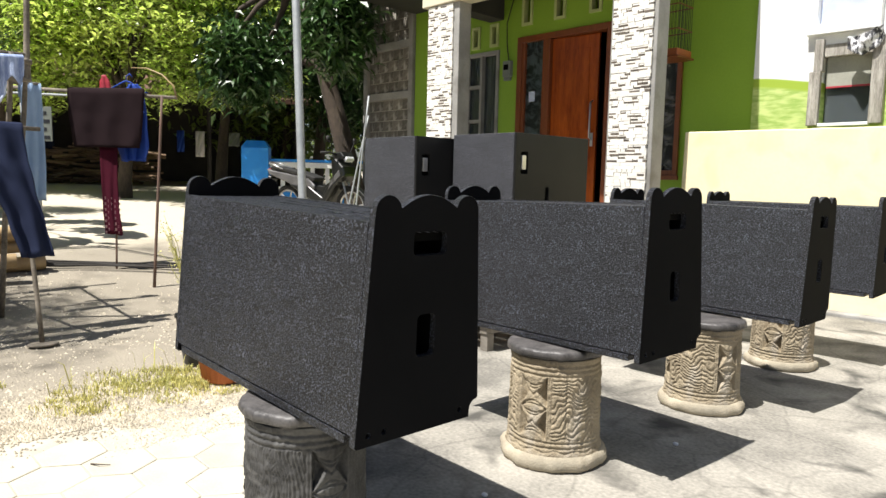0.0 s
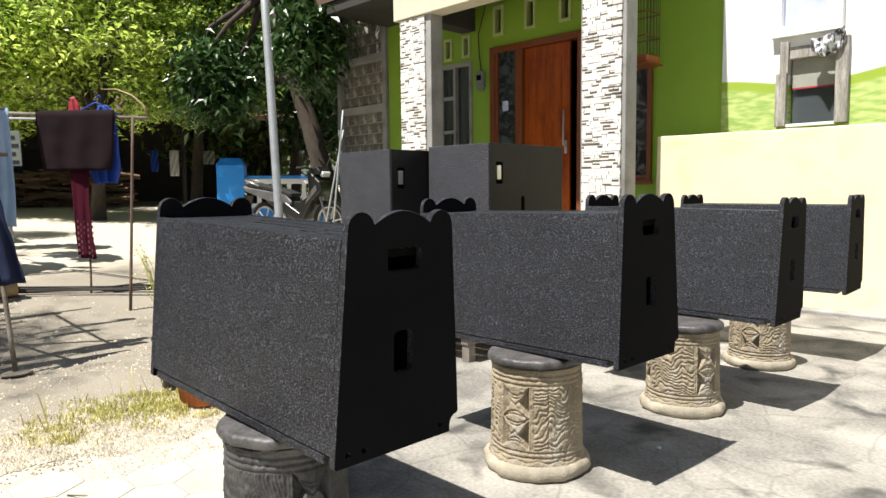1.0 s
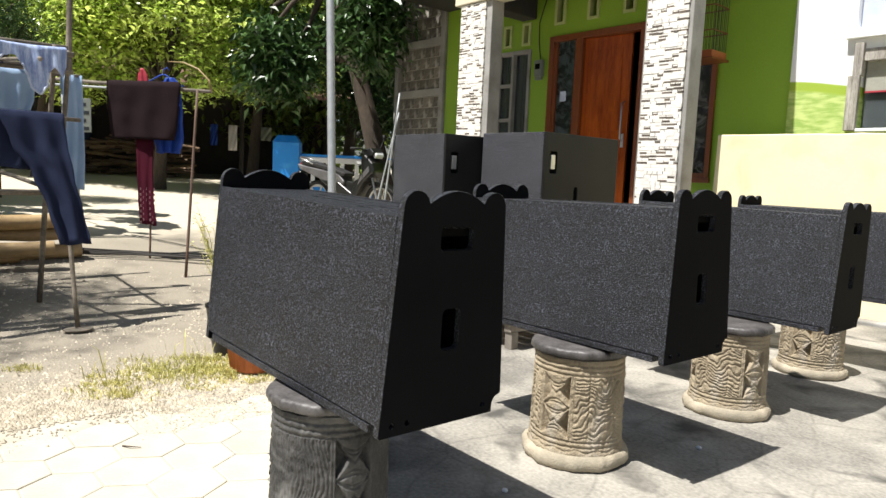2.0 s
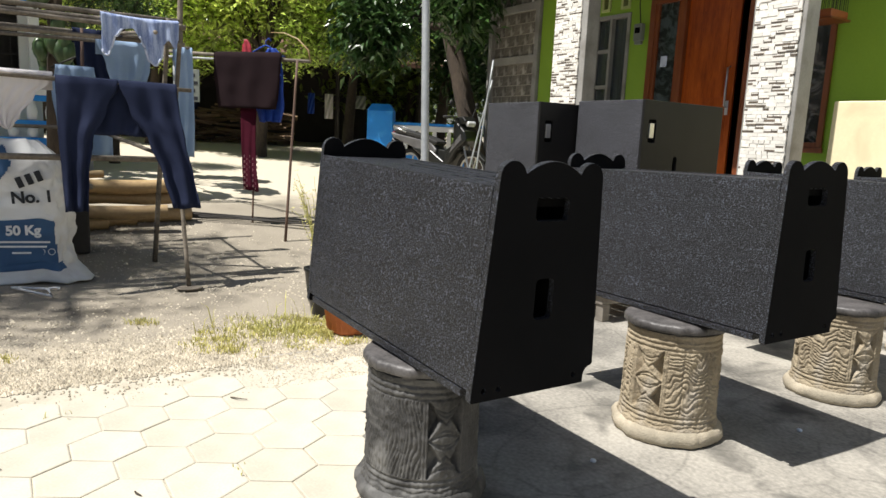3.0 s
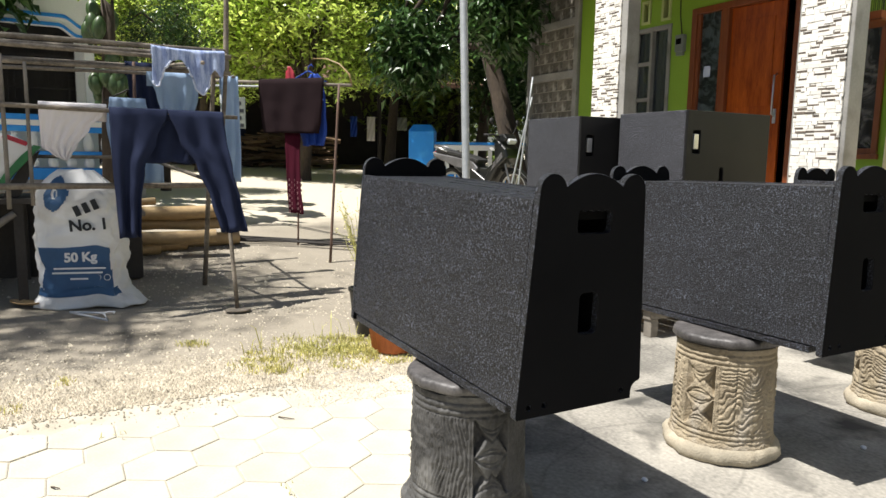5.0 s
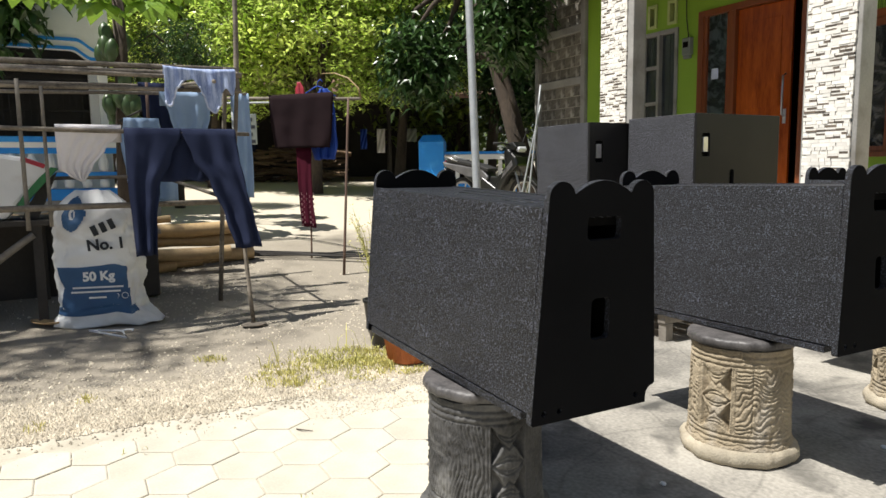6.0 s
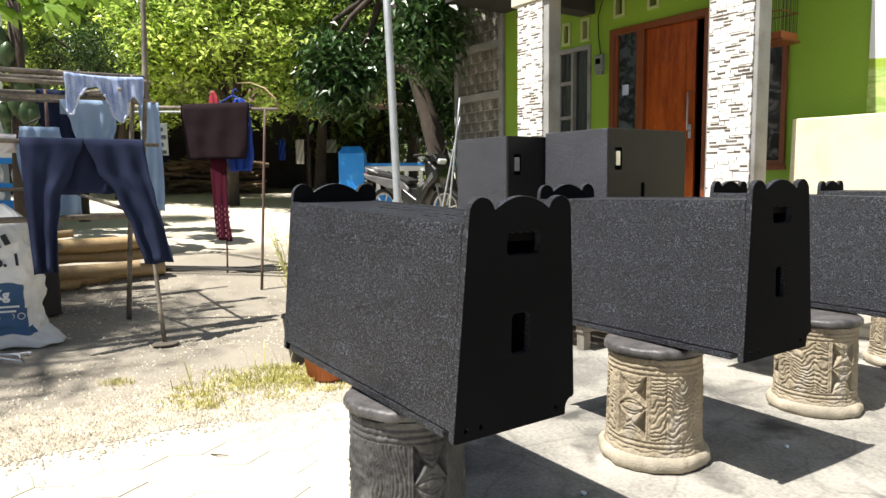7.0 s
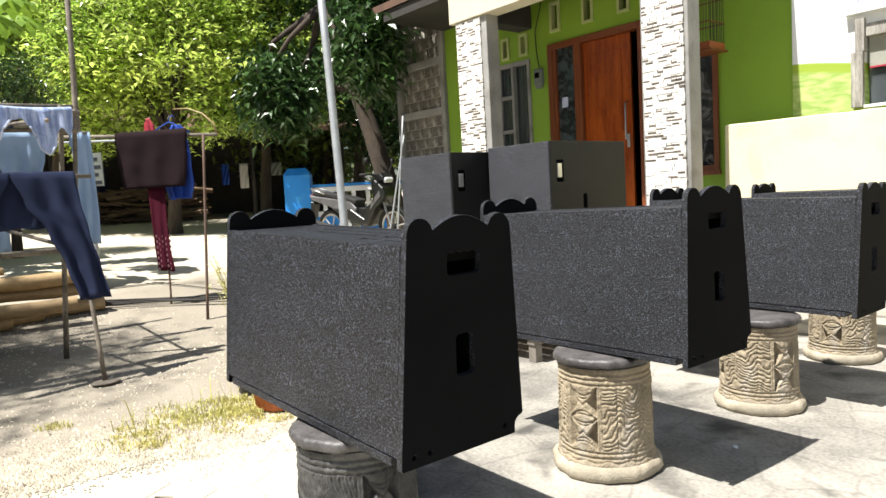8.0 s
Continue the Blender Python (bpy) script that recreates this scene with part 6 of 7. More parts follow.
def woods():
    # bright sunlit fruit trees across the yard
    for i, (deg, dist, h, s, lobes, n) in enumerate((
            (-25, 13.5, 2.6, 1, [(0, 0, 3.3, 2.0, 1.6, 1.5), (-1.2, 0.2, 2.9, 1.3, 1.2, 1.2), (1.1, -0.3, 2.7, 1.2, 1.1, 1.2), (0.2, 0, 4.6, 1.8, 1.6, 1.3)], 520),
            (-33, 15.5, 2.8, 2, [(0, 0, 3.4, 2.0, 1.6, 1.6), (0.9, 0, 2.6, 1.4, 1.2, 1.1), (-0.8, 0, 4.8, 1.8, 1.6, 1.4)], 460),
            (-18, 14.5, 3.0, 3, [(0, 0, 3.6, 1.7, 1.5, 1.5), (0.6, -0.3, 2.9, 1.2, 1.1, 1.0), (-0.5, 0, 5.0, 1.8, 1.5, 1.3)], 460),
            (-40, 17.5, 3.0, 4, [(0, 0, 4.0, 2.2, 1.8, 1.7), (1.0, 0, 3.2, 1.6, 1.4, 1.2), (0, 0, 5.6, 2.0, 1.6, 1.4)], 420))):
        x, y = bearing(deg, dist)
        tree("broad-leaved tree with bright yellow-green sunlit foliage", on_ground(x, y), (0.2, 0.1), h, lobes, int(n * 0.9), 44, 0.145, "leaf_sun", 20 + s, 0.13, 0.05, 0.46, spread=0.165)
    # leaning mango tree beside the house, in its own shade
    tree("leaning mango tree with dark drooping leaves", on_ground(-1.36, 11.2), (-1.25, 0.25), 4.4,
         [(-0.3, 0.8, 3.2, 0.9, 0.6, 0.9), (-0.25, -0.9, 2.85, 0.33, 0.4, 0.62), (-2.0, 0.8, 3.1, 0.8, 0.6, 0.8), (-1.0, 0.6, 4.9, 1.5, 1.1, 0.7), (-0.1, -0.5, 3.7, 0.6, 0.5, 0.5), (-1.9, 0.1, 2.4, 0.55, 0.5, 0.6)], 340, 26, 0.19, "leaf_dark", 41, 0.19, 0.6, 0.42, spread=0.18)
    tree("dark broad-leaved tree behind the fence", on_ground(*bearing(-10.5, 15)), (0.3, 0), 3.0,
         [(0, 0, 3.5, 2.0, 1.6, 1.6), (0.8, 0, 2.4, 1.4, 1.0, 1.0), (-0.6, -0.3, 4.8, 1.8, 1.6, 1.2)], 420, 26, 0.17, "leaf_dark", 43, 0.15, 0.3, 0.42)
    # taller dark trees behind
    # taller trees behind, coloured darker for the shade seen through gaps
    for s, (deg, dist) in enumerate(((-46, 21), (-36, 22), (-28, 21), (-20, 20), (-13, 19), (-6, 18), (-1, 19), (-53, 19))):
        x, y = bearing(deg, dist)
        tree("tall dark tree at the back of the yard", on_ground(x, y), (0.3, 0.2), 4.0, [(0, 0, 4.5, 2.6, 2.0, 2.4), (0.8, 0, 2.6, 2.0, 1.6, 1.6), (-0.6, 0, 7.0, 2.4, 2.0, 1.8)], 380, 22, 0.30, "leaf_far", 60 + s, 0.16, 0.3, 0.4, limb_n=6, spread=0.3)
    # far woods close the view
    rng = random.Random(77)
    cl = []
    for k in range(2400):
        x, y = bearing(rng.uniform(-118, 8), rng.uniform(26, 31))
        cl.append(Vector((x, y, rng.uniform(0.8, 9.0) + 1.5 * noise.noise(Vector((x * 0.4, y * 0.4, 0))))))
    w = leaf_mesh("far_woods", cl, M["leaf_far"], 16, 0.6, rng, 0.2, 0.5, 0.6)
    tagged(w, "dense far woods behind the yard", "woods", kind="stuff")
    x, y = bearing(-53, 8.6)
    crown = []
    for lu, lv, lz, lr in ((-9.8, -0.78, 2.88, 0.30), (-9.9, -1.2, 2.9, 0.5), (-10.0, -0.8, 3.45, 0.5)):
        q = YARD @ Vector((lu, lv, 0))
        g = on_ground(x, y)
        crown.append((q.x - g[0], q.y - g[1], lz - g[2], lr, lr, lr * 0.9))
    tree("dark broad-leaved tree beside the blue and white house", on_ground(x, y), (0.5, 0.2), 3.0,
         crown, 75, 20, 0.24, "leaf_dark", 47, 0.12, 0.7, 0.5)
    x, y = bearing(-35.7, 11.1)
    tree("small-leaved dark grey-green tree behind the papaya", on_ground(x, y), (0.1, 0.1), 2.3, [(0, 0, 2.35, 0.55, 0.5, 0.5), (-0.3, 0.1, 1.9, 0.4, 0.4, 0.4), (0.35, 0.0, 2.0, 0.3, 0.3, 0.4)], 170, 30, 0.065, "leaf_dark", 49, 0.07, 0.2, 0.4, limb_n=7, spread=0.14)
    # unseen tree added above the view, its lobes placed to shade the drying racks
    u, v = -6.3, -3.4
    p = YARD @ Vector((u, v, 0))
    lobes = []
    for lu, lv, lr in ((-5.35, -4.6, 1.05), (-7.1, -4.6, 1.1), (-6.9, -4.2, 0.75), (-6.1, -3.8, 1.1), (-5.4, -5.8, 1.0), (-7.0, -6.0, 1.0)):
        q = YARD @ Vector((lu, lv, 0)) - p
        lobes.append((q.x, q.y, 9.3, lr, lr, 0.45))
    tree("unseen spreading tree added to shade the drying racks", (p.x, p.y, 0.1), (0.4, 0.3), 8.2, lobes, 210, 32, 0.105, "leaf_sun", 91, 0.22, 0.1, 0.46, limb_n=18, spread=0.26, shell=0.05)


woods()


def papaya():
    u, v = -8.85, 0.52
    t = thing("papaya_tree", Y(u, v, rise(u)), "papaya tree hung with green fruit", "tree")
    bm = bmesh.new()
    tube(bm, [(0, 0, -0.2), (0.02, 0.02, 0.8), (0.0, 0.05, 1.6), (0.03, 0.06, 2.9)], [0.10, 0.09, 0.08, 0.06], 14)
    part("trunk", bm, M["bark"], t, smooth=True)
    rng = random.Random(8)
    fr = None
    for k in range(26):
        a = rng.uniform(0, 6.28)
        z = (rng.uniform(1.62, 1.96), rng.uniform(2.42, 2.68), rng.uniform(1.6, 2.2))[k % 3] - rise(u)
        mm = pose(rng.uniform(0.12, 0.23) * math.cos(a) + 0.02, rng.uniform(0.12, 0.23) * math.sin(a) + 0.05, z, rng.uniform(-10, 10), rng.uniform(-10, 10), 0)
        if fr is None:
            bm = lathe(bmesh.new(), [(0.008, -0.15), (0.042, -0.125), (0.070, -0.06), (0.076, -0.01), (0.064, 0.055), (0.034, 0.10), (0.011, 0.12)], 16)
            fr = part("fruit", bm, M["papaya_fruit"], t, "green papaya fruit", m=mm, smooth=True)
        else:
            twin(fr, t, mm)

    def frond(a, ln, up):
        """A long stalk with a lobed, hand-shaped leaf at its end."""
        bm = bmesh.new()
        tip = Vector((math.cos(a) * ln, math.sin(a) * ln, 2.65 + up))
        tube(bm, [(0.03, 0.06, 2.6), Vector((0.03, 0.06, 2.6)).lerp(tip, 0.5) + Vector((0, 0, 0.12)), tip], [0.014, 0.011, 0.008], 6)
        st = part("stalk", bm, M["papaya_fruit"], t, smooth=True)
        bm = bmesh.new()
        c = bm.verts.new(tip)
        for j in range(9):
            b = a + (j - 4) * 0.62
            le = 0.34 * (1 - 0.06 * abs(j - 4))
            prev = [c]
            for f, w in ((0.35, 0.045), (0.6, 0.10), (0.8, 0.06), (1.0, 0.0)):
                pc = tip + Vector((math.cos(b), math.sin(b), 0)) * le * f + Vector((0, 0, -0.20 * f * f))
                sd = Vector((-math.sin(b), math.cos(b), 0)) * w
                cur = [bm.verts.new(pc - sd), bm.verts.new(pc + sd)] if w else [bm.verts.new(pc)]
                if len(prev) == 1:
                    bm.faces.new((prev[0], cur[0], cur[1]))
                elif len(cur) == 1:
                    bm.faces.new((prev[0], prev[1], cur[0]))
                else:
                    bm.faces.new((prev[0], prev[1], cur[1], cur[0]))
                prev = cur
        part("leaf", bm, M["papaya_leaf"], st, "lobed green leaf")
    for k in range(15):
        frond(k * 2.4, rng.uniform(0.55, 0.95), rng.uniform(-0.25, 0.45))


papaya()


# ---- the blue and white house, fence, scooters, shed ----
def blue_house():
    t = thing("house", Y(-11.0, 0, rise(-10.5)), "white house with blue trim and a balustraded veranda", "house")
    bm = wall_bm(-5.0, 0.56, -0.2, 3.6, [(-2.6, 0.30, 0.9, 2.6)], 0, 0.15)
    bmesh.ops.rotate(bm, cent=(0, 0, 0), matrix=Matrix.Rotation(radians(90), 3, "Z"), verts=bm.verts)
    bmesh.ops.translate(bm, verts=bm.verts, vec=(-0.9, 0, 0))
    part("wall", bm, M["white_wall"], t)
    # back wall and ceiling coloured dark for the veranda's shade
    bm = bmesh.new()
    box(bm, -1.35, -1.12, -5.0, 0.53, -0.2, 3.6)
    part("back_wall", bm, M["shed_dark"], t)
    bm = bmesh.new()
    for k in range(34):
        y = -2.6 + 2.90 * k / 33
        box(bm, -0.92, -0.90, y - 0.008, y + 0.008, 0.9, 2.6)
    for z in (0.9, 1.2, 1.5, 1.97, 2.57):
        box(bm, -0.925, -0.905, -2.6, 0.30, z, z + 0.03)
    w = part("window_grille", bm, M["shed_dark"], t, "dark barred window")
    # veranda front: fascia over a low arch, with two blue bands along its edge
    g = rise(-10.5)

    def eave(v, off):
        f = max(0, min(1, (v - 0.09 - 0.45 * off) / 0.24))
        return 2.70 - g - 0.13 * f * f * (3 - 2 * f) + off
    vv = [-5.0, -1.0] + [-0.06 + 0.03 * k for k in range(18)] + [0.53]
    part("fascia", slab(bmesh.new(), [[(-5.0, 3.7)] + [(v, eave(v, -0.045)) for v in vv] + [(0.53, 3.7)]], 0.75, 0.85), M["white_wall"], t, "white arched veranda fascia")
    for off in (0.0, 0.11):
        part("blue_band", slab(bmesh.new(), [[(v, eave(v, off)) for v in vv] + [(v, eave(v, off) - 0.042) for v in vv[::-1]]], 0.851, 0.868), M["blue_paint"], t, "bright blue painted band")
    bm = bmesh.new()
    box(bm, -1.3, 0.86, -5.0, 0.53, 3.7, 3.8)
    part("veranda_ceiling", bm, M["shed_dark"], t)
    bm = bmesh.new()
    box(bm, 0.62, 0.745, 0.37, 0.49, -0.1, 3.69, 0.008)
    part("veranda_post", bm, M["white_wall"], t)
    bm = bmesh.new()
    box(bm, -0.9, 1.25, -5.0, 1.0, -0.3, 0.22)
    part("veranda_floor", bm, M["concrete_raw"], t)
    # balustrade
    for z0, z1, nm in ((0.60, 0.875, "blue_paint"), (1.03, 1.085, "blue_paint"), (1.32, 1.39, "blue_paint"), (1.391, 1.46, "white_wall"), (1.461, 1.53, "blue_paint")):
        bm = bmesh.new()
        box(bm, 1.08, 1.24, -5.0, 0.95, z0 - g, z1 - g, 0.008)
        part("balustrade_rail", bm, M[nm], t, "painted balustrade rail")
    bal = None
    for k in range(30):
        for z, hh in ((0.875 - g, 0.155), (1.085 - g, 0.235)):
            mm = pose(1.16, 0.751 - 0.20 * k, z, 0, 0, 0) @ Matrix.Diagonal((1, 1, hh / 0.22, 1))
            if bal is None:
                bm = lathe(bmesh.new(), [(0.03, 0), (0.055, 0.02), (0.062, 0.10), (0.05, 0.16), (0.03, 0.19), (0.04, 0.22)], 14)
                bal = part("baluster", bm, M["white_wall"], t, "white turned baluster", m=mm, smooth=True)
            else:
                twin(bal, t, mm)


blue_house()


def fence():
    t = thing("fence", pose(-3.15, 11.6, 0.40, 0, 0, 8), "low white rail fence with a bright blue post", "fence")
    bm = bmesh.new()
    box(bm, -0.22, 0.22, -0.22, 0.22, -0.2, 1.14, 0.012)
    part("post", bm, M["blue_paint"], t, "square bright blue masonry post")
    bm = bmesh.new()
    vs = [bm.verts.new((x, y, z)) for z, s in ((1.1405, 0.22), (1.25, 0.15)) for x, y in ((-s, -s), (s, -s), (s, s), (-s, s))]
    for f in ((0, 1, 2, 3), (4, 5, 6, 7), (0, 1, 5, 4), (1, 2, 6, 5), (2, 3, 7, 6), (3, 0, 4, 7)):
        bm.faces.new([vs[i] for i in f])
    bmesh.ops.recalc_face_normals(bm, faces=bm.faces)
    part("cap", bm, M["blue_paint"], t)
    for z in (0.82, 0.40):
        bm = bmesh.new()
        box(bm, 0.22, 2.6, -0.05, 0.05, z, z + 0.09, 0.006)
        part("rail", bm, M["white_wall"], t, "white painted rail")
    bm = bmesh.new()
    box(bm, 0.22, 2.6, -0.06, 0.06, 0.915, 0.96, 0.006)
    part("rail_cap", bm, M["blue_paint"], t)
    for k in range(9):
        bm = bmesh.new()
        box(bm, 0.4 + 0.25 * k, 0.47 + 0.25 * k, -0.03, 0.03, 0.49, 0.82, 0.004)
        part("baluster", bm, M["white_wall"], t)
    bm = bmesh.new()
    box(bm, 0.22, 2.6, -0.08, 0.08, -0.2, 0.40)
    part("plinth", bm, M["blue_paint"], t)


fence()


def scooter(m, label):
    """An underbone scooter, front wheel towards +x."""
    t = thing("motor_scooter", m, label, "motor scooter")
    flat = pose(0, 0, 0, 0, 0, -90)     # a board's outline y-z becomes x-z of the scooter

    def wheel(x):
        w = new("wheel")
        w.parent = t
        w.matrix_basis = pose(x, 0, 0.28)
        for nm, r, thick, mt in (("tyre", 0.25, 0.034, "rubber"), ("rim", 0.212, 0.014, "chrome")):
            bm = bmesh.new()
            prof = [(r + thick * math.cos(a), 1.1 * thick * math.sin(a)) for a in [k * math.pi / 5 for k in range(10)]]
            rings = []
            for k in range(36):
                b = 2 * math.pi * k / 36
                rings.append([bm.verts.new((q * math.cos(b), y, q * math.sin(b))) for q, y in prof])
            for k in range(36):
                for i in range(10):
                    bm.faces.new((rings[k][i], rings[(k + 1) % 36][i], rings[(k + 1) % 36][(i + 1) % 10], rings[k][(i + 1) % 10]))
            part(nm, bm, M[mt], w, smooth=True)
        for k in range(6):
            b = math.pi * k / 3
            bm = tube(bmesh.new(), [(0.03 * math.cos(b), 0, 0.03 * math.sin(b)), (0.205 * math.cos(b + 0.2), 0, 0.205 * math.sin(b + 0.2))], 0.011, 6)
            part("spoke", bm, M["chrome"], w)
        part("hub", tube(bmesh.new(), [(0, -0.06, 0), (0, 0.06, 0)], 0.045, 12), M["rubber"], w)
    wheel(0.60)
    wheel(-0.62)

    def shell(nm, outline, half_w, mt, label="", round_by=0.02):
        return bevelled(part(nm, slab(bmesh.new(), [outline], -half_w, half_w), M[mt], t, label, m=flat), round_by, 3)
    shell("rear_body", [(-0.98, 0.80), (-0.92, 0.72), (-0.55, 0.60), (-0.22, 0.46), (-0.05, 0.44), (0.0, 0.56), (-0.12, 0.68), (-0.55, 0.74)], 0.115, "silver_paint", "silver-grey side panels", 0.03)
    shell("lower_body", [(-0.50, 0.58), (-0.22, 0.42), (0.16, 0.28), (0.22, 0.36), (0.05, 0.46), (-0.1, 0.55)], 0.13, "black_plastic", "", 0.02)
    shell("seat", [(-0.90, 0.80), (-0.86, 0.845), (-0.5, 0.80), (-0.2, 0.745), (0.02, 0.68), (-0.02, 0.62), (-0.15, 0.67), (-0.55, 0.745)], 0.12, "rubber", "black seat", 0.025)
    shell("spine", [(-0.1, 0.46), (0.20, 0.40), (0.40, 0.62), (0.30, 0.66), (0.12, 0.56), (-0.06, 0.58)], 0.07, "black_plastic")
    shell("leg_shield", [(0.12, 0.30), (0.24, 0.30), (0.42, 0.58), (0.60, 0.72), (0.56, 0.84), (0.42, 0.96), (0.34, 0.94), (0.36, 0.70), (0.20, 0.46)], 0.17, "black_plastic", "glossy black front fairing", 0.03)
    shell("side_flash", [(0.30, 0.52), (0.52, 0.72), (0.50, 0.80), (0.36, 0.66)], 0.176, "silver_paint", "silver flash on the fairing", 0.006)
    shell("mudguard", [(0.40, 0.54), (0.50, 0.575), (0.70, 0.565), (0.86, 0.44), (0.84, 0.42), (0.68, 0.535), (0.52, 0.545), (0.42, 0.51)], 0.05, "black_plastic", "", 0.008)
    shell("rear_mudguard", [(-0.98, 0.70), (-1.02, 0.42), (-0.98, 0.42), (-0.90, 0.66)], 0.06, "black_plastic", "", 0.008)
    shell("handlebar_cover", [(0.32, 0.97), (0.36, 1.04), (0.48, 1.05), (0.55, 0.98), (0.50, 0.93), (0.38, 0.94)], 0.12, "black_plastic", "", 0.025)
    shell("headlamp", [(0.50, 0.945), (0.552, 0.99), (0.575, 0.95), (0.53, 0.90)], 0.085, "sign_white", "pale headlamp lens", 0.012)
    shell("tail_lamp", [(-0.985, 0.79), (-0.93, 0.82), (-0.93, 0.77)], 0.06, "red", "red tail lamp", 0.006)
    part("exhaust", tube(bmesh.new(), [(0.0, -0.13, 0.22), (-0.35, -0.15, 0.24), (-0.40, -0.16, 0.27), (-0.92, -0.17, 0.40)], [0.018, 0.02, 0.048, 0.05], 12), M["rubber"], t, smooth=True)
    part("engine", tube(bmesh.new(), [(-0.25, -0.1, 0.30), (-0.25, 0.1, 0.30)], 0.13, 14), M["galv"], t)
    part("grab_rail", tube(bmesh.new(), [(-0.62, 0.12, 0.80), (-0.90, 0.11, 0.88), (-1.0, 0.0, 0.90), (-0.90, -0.11, 0.88), (-0.62, -0.12, 0.80)], 0.012, 8), M["chrome"], t, smooth=True)
    for q in (-1, 1):
        part("handlebar", tube(bmesh.new(), [(0.42, 0.08 * q, 1.0), (0.37, 0.22 * q, 1.04), (0.32, 0.35 * q, 1.03)], [0.014, 0.013, 0.018], 8), M["rubber"], t, smooth=True)
        part("mirror_stalk", tube(bmesh.new(), [(0.40, 0.19 * q, 1.04), (0.42, 0.26 * q, 1.20)], 0.006, 6), M["rubber"], t)
        part("mirror", lathe(bmesh.new(), [(0.02, -0.012), (0.05, 0), (0.02, 0.012)], 16), M["rubber"], t, m=pose(0.41, 0.29 * q, 1.22, 0, 80, 0), smooth=True)
        part("fork_leg", tube(bmesh.new(), [(0.60, 0.065 * q, 0.28), (0.47, 0.06 * q, 0.66)], 0.016, 8), M["chrome"], t)


scooter(Y(-8.47, 5.47, rise(-8.47) - 0.035, 0, 0, 15.7), "black and silver motor scooter parked by the fence")


def poles():
    bm = bmesh.new()
    tube(bm, [(-5.16, 3.19, -0.1), (-5.292, 3.23, 0.902), (-5.501, 3.295, 2.475), (-5.70, 3.35, 4.0)], 0.036, 14)
    tagged(part("metal_pole", bm, M["galv"], m=Y(0, 0), smooth=True), "leaning pale galvanised metal pole in the yard", "pole")
    bm = bmesh.new()
    tube(bm, [(-6.86, 1.46, 0.2), (-6.83, 1.445, 2.04), (-6.88, 1.47, 2.52), (-6.95, 1.5, 4.2)], [0.028, 0.026, 0.024, 0.02], 10)
    tagged(part("bamboo_mast", bm, M["pole_wood"], m=Y(0, 0), smooth=True), "upright weathered wooden mast behind the rack", "pole")
    for k, (a, b) in enumerate((((-7.40, 5.30, 0.35), (-7.38, 5.52, 2.15)), ((-7.55, 5.25, 0.35), (-7.42, 5.55, 1.9)))):
        bm = bmesh.new()
        pole(bm, a, b, 0.013, 0.004)
        tagged(part("leaning_stick", bm, M["galv"], m=Y(0, 0), smooth=True), "pale stick leaning on the house wall", "stick", "leaning sticks")


poles()


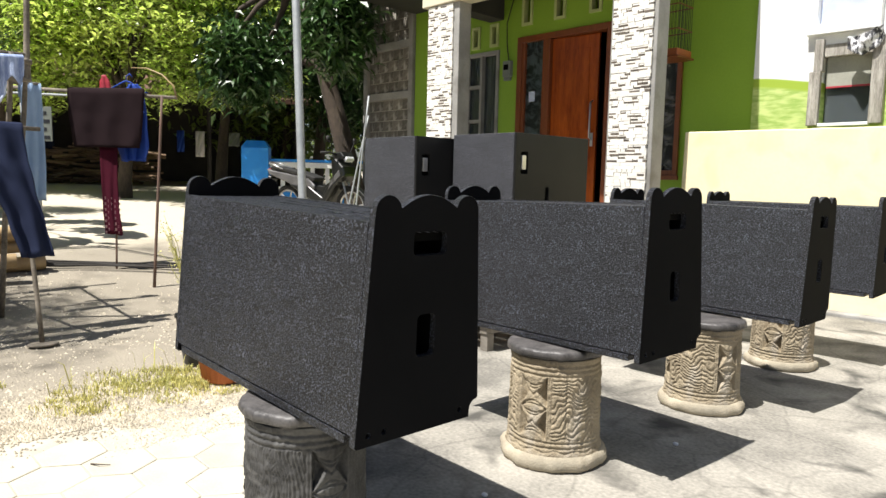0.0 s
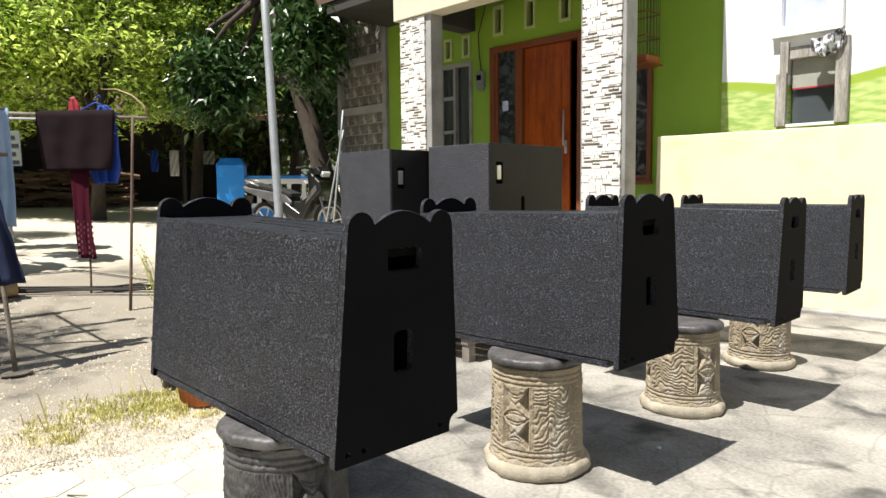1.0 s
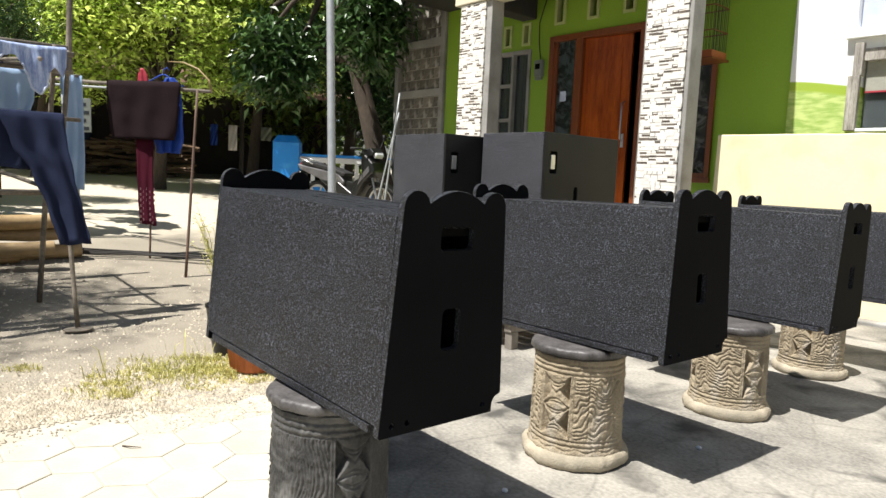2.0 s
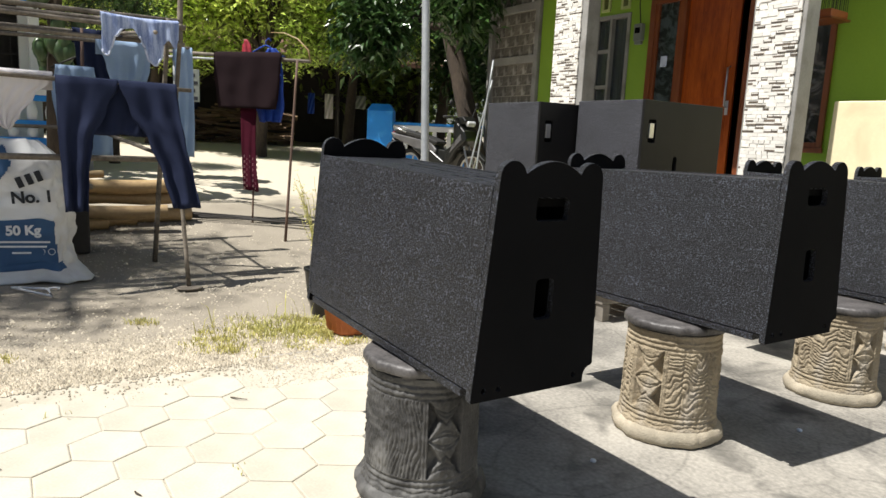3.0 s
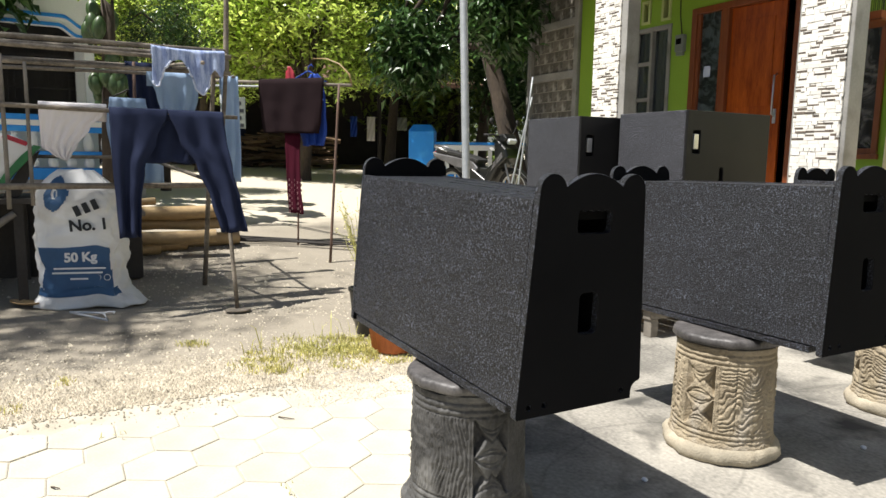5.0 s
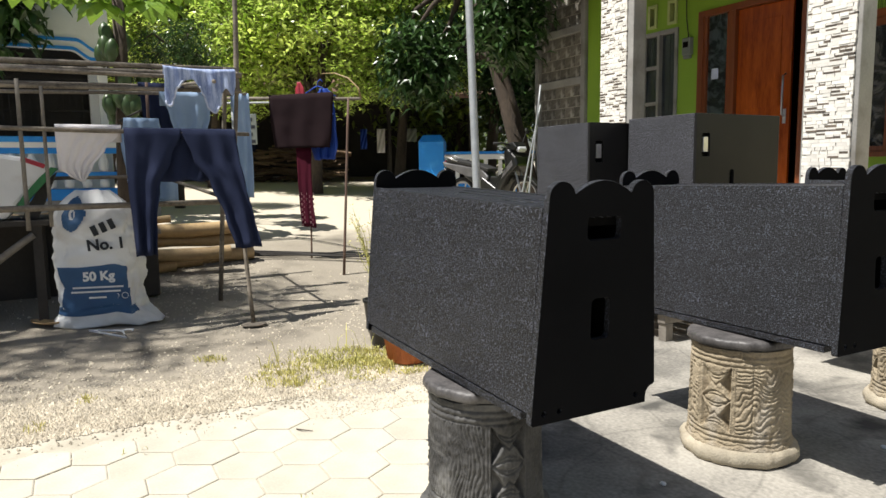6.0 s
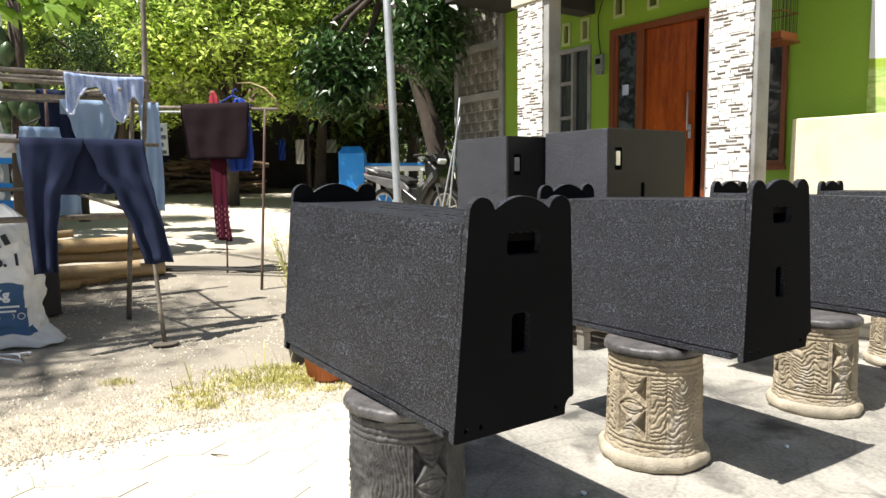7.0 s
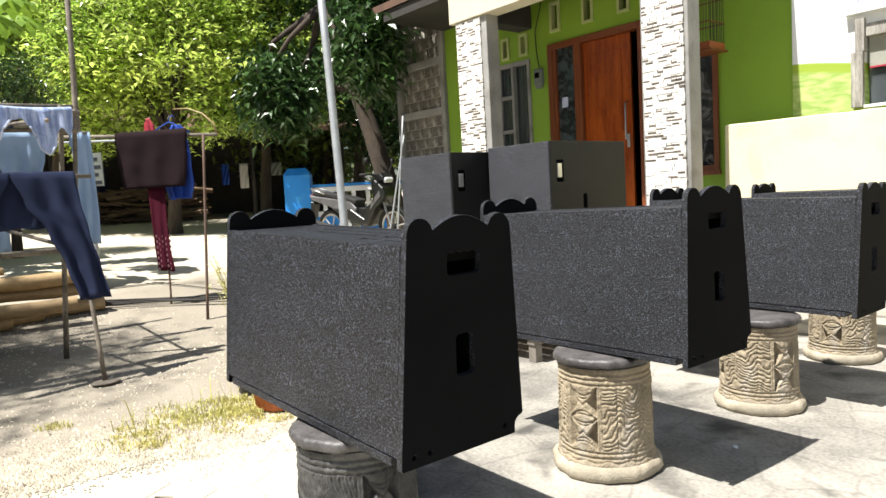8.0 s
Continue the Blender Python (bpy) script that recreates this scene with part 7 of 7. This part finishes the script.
def shed():
    """Open dark shed at the back of the yard with washing under its eaves and firewood beside it."""
    bx, by = bearing(-26, 17.5)
    t = thing("shed", pose(bx, by, 0.85, 0, 0, 22), "low dark open shed at the back of the yard", "shed")
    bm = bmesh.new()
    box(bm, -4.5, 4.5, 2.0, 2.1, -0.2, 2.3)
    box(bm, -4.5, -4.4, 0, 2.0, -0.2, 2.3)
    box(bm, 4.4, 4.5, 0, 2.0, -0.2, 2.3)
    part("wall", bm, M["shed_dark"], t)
    for x in (-4.3, -2.2, 0, 2.2, 4.3):
        bm = bmesh.new()
        pole(bm, (x, 0, -0.2), (x, 0, 2.2), 0.06)
        part("post", bm, M["shed_dark"], t, smooth=True)
    bm = bmesh.new()
    vs = [bm.verts.new(p) for p in ((-4.8, -0.7, 1.95), (4.8, -0.7, 1.95), (4.8, 2.4, 3.0), (-4.8, 2.4, 3.0))]
    bm.faces.new(vs)
    e = bmesh.ops.extrude_face_region(bm, geom=bm.faces[:])
    bmesh.ops.translate(bm, verts=[x for x in e["geom"] if isinstance(x, bmesh.types.BMVert)], vec=(0, 0, 0.1))
    bmesh.ops.recalc_face_normals(bm, faces=bm.faces)
    part("roof", bm, M["tile_roof"], t)
    # washing on a line between the posts
    part("line", tube(bmesh.new(), [(-4.3, -0.25, 1.32), (0, -0.25, 1.20), (4.3, -0.25, 1.30)], 0.006, 5), M["wire"], t)
    for x in (-4.3, 0, 4.3):
        bm = bmesh.new()
        box(bm, x - 0.02, x + 0.02, -0.27, 0.0, 1.18, 1.34)
        part("bracket", bm, M["shed_dark"], t)
    rng = random.Random(4)
    for x, w, h, mt, nm in ((1.55, 0.16, 0.5, "royal", "blue"), (1.98, 0.2, 0.6, "white_cloth", "white"), (2.75, 0.26, 0.32, "meter_grey", "grey"), (-1.2, 0.3, 0.6, "navy", "dark")):
        bm = bmesh.new()
        n = 10
        g = [[bm.verts.new((x + w * (i / n - 0.5), -0.25 + 0.03 * math.sin(4 * i / n * 3.1 + j), 1.235 - h * j / n)) for i in range(n + 1)] for j in range(n + 1)]
        for i in range(n):
            for j in range(n):
                bm.faces.new((g[j][i], g[j][i + 1], g[j + 1][i + 1], g[j + 1][i]))
        o = part("hanging_cloth", bm, M[mt], m=pose(bx, by, 0.85, 0, 0, 22), smooth=True)
        o.modifiers.new("thick", "SOLIDIFY").thickness = 0.006
        tagged(o, f"{nm} cloth hung under the shed's eaves", "cloth")
    # stacked firewood
    bmw = bmesh.new()
    for k in range(260):
        x, z = rng.uniform(-4.0, 0.9), rng.uniform(0.02, 0.85)
        a = rng.uniform(-0.5, 0.5)
        d = Vector((math.cos(a), rng.uniform(-0.4, 0.4), rng.uniform(-0.2, 0.2))).normalized() * rng.uniform(0.3, 0.8)
        p = Vector((x, -0.4 + rng.uniform(-0.25, 0.25), z))
        tube(bmw, [p - d * 0.5, p + d * 0.5], [rng.uniform(0.015, 0.045)] * 2, 5)
    o = part("firewood", bmw, M["firewood"], m=pose(bx, by, 0.85, 0, 0, 22))
    tagged(o, "heap of split firewood before the shed", "firewood", kind="stuff")


shed()


# ---- small repeated pieces ----
def pavers():
    """Hexagonal pavers on a sandy bed, between the gravel and the cement."""
    bed = thing("pavement_hexagonal", Y(0, 0), "pale hexagonal concrete paving", "pavement", kind="structure")
    bm = bmesh.new()
    box(bm, -3.03, 2.4, -6, 0.975, -0.10, -0.003)
    part("bed", bm, M["joint"], bed)
    R = 0.130
    bm = bmesh.new()
    def hexa(bm, x, y, z):
        top = [bm.verts.new((x + (R - 0.0075) * math.cos(radians(60 * k)), y + (R - 0.0075) * math.sin(radians(60 * k)), z)) for k in range(6)]
        low = [bm.verts.new((x + (R - 0.0025) * math.cos(radians(60 * k)), y + (R - 0.0025) * math.sin(radians(60 * k)), z - 0.0022)) for k in range(6)]
        bot = [bm.verts.new((x + (R - 0.0025) * math.cos(radians(60 * k)), y + (R - 0.0025) * math.sin(radians(60 * k)), -0.02)) for k in range(6)]
        bm.faces.new(top)
        for a, b in ((top, low), (low, bot)):
            for k in range(6):
                bm.faces.new((b[k], b[(k + 1) % 6], a[(k + 1) % 6], a[k]))
    hexa(bm, 0, 0, 0)
    piece = None
    rest = bmesh.new()
    rng = random.Random(2)
    count = 0
    for i in range(-16, 14):
        for j in range(-30, 10):
            u = -1.2 + i * 1.5 * R
            v = j * math.sqrt(3) * R + (i % 2) * math.sqrt(3) / 2 * R
            if not (-2.94 < u < 2.2 and -5.5 < v < (1.6 if u < -2.25 else 1.3 if u < -2.0 else 0.95)):
                continue
            z = rng.uniform(0.001, 0.0035)
            if -2.94 < u < 0.0 and v > -2.6 and count < 300:
                m = pose(u, v, z, rng.uniform(-0.4, 0.4), rng.uniform(-0.4, 0.4), 0)
                if piece is None:
                    piece = part("paver", bm, M["paver"], bed, m=m)
                else:
                    twin(piece, bed, m)
                count += 1
            else:
                hexa(rest, u, v, z)
    tagged(part("more_pavers", rest, M["paver"], bed), kind="stuff")


pavers()


def pillar_facing():
    rng = random.Random(9)
    for t, w in PILLARS:
        meshes = {}
        z, row = 0.35, 0
        while z < 3.17:
            h = 0.033
            x = -rng.uniform(0, 0.08)
            while x < w - 0.004:
                ln = rng.choice((0.055, 0.075, 0.10))
                a, b = max(0, x), min(w, x + ln)
                if b - a > 0.012:
                    dark = rng.random() < 0.27
                    half_h = h * rng.choice((0.45, 0.5, 0.62)) if dark else h
                    key = (round(b - a, 2), dark, half_h)
                    m = pose(a, -0.001 - rng.uniform(0, 0.006), z, 0, 0, 0)
                    if key not in meshes:
                        meshes[key] = part("stone_strip", box(bmesh.new(), 0.001, key[0] - 0.0006, -0.006, 0.012, 0.0005, half_h - 0.0005), M["strip_dark" if dark else "strip"], t, m=m)
                    else:
                        twin(meshes[key], t, m)
                    if half_h < h:
                        k2 = (key[0], False, h - half_h)
                        m2 = pose(a, -0.002, z + half_h)
                        if k2 not in meshes:
                            meshes[k2] = part("stone_strip", box(bmesh.new(), 0.001, key[0] - 0.001, -0.006, 0.012, 0.0005, h - half_h - 0.001), M["strip"], t, m=m2)
                        else:
                            twin(meshes[k2], t, m2)
                x += ln
            z += h


pillar_facing()


def block_pieces():
    rng = random.Random(6)
    piece = None
    for z0, z1 in ((0.0, 0.75), (0.87, 1.55), (1.67, 2.32), (2.44, 3.10), (3.22, 3.9)):
        n = 4
        h = (z1 - z0) / n
        for r in range(n):
            x = 0.03 - (0.12 if r % 2 else 0)
            while x < 1.06:
                a, b = max(0.03, x), min(1.07, x + 0.24)
                if b - a > 0.05:
                    m = pose(a, 0.0235 + rng.uniform(-0.003, 0.003), z0 + r * h) @ Matrix.Diagonal(((b - a) / 0.34, 1, h / 0.17, 1))
                    if piece is None:
                        piece = part("block", box(bmesh.new(), 0.007, 0.333, 0, 0.05, 0.007, 0.163, 0.002), M["block"], BLOCKWALL, m=m)
                    else:
                        twin(piece, BLOCKWALL, m)
                x += 0.24


block_pieces()
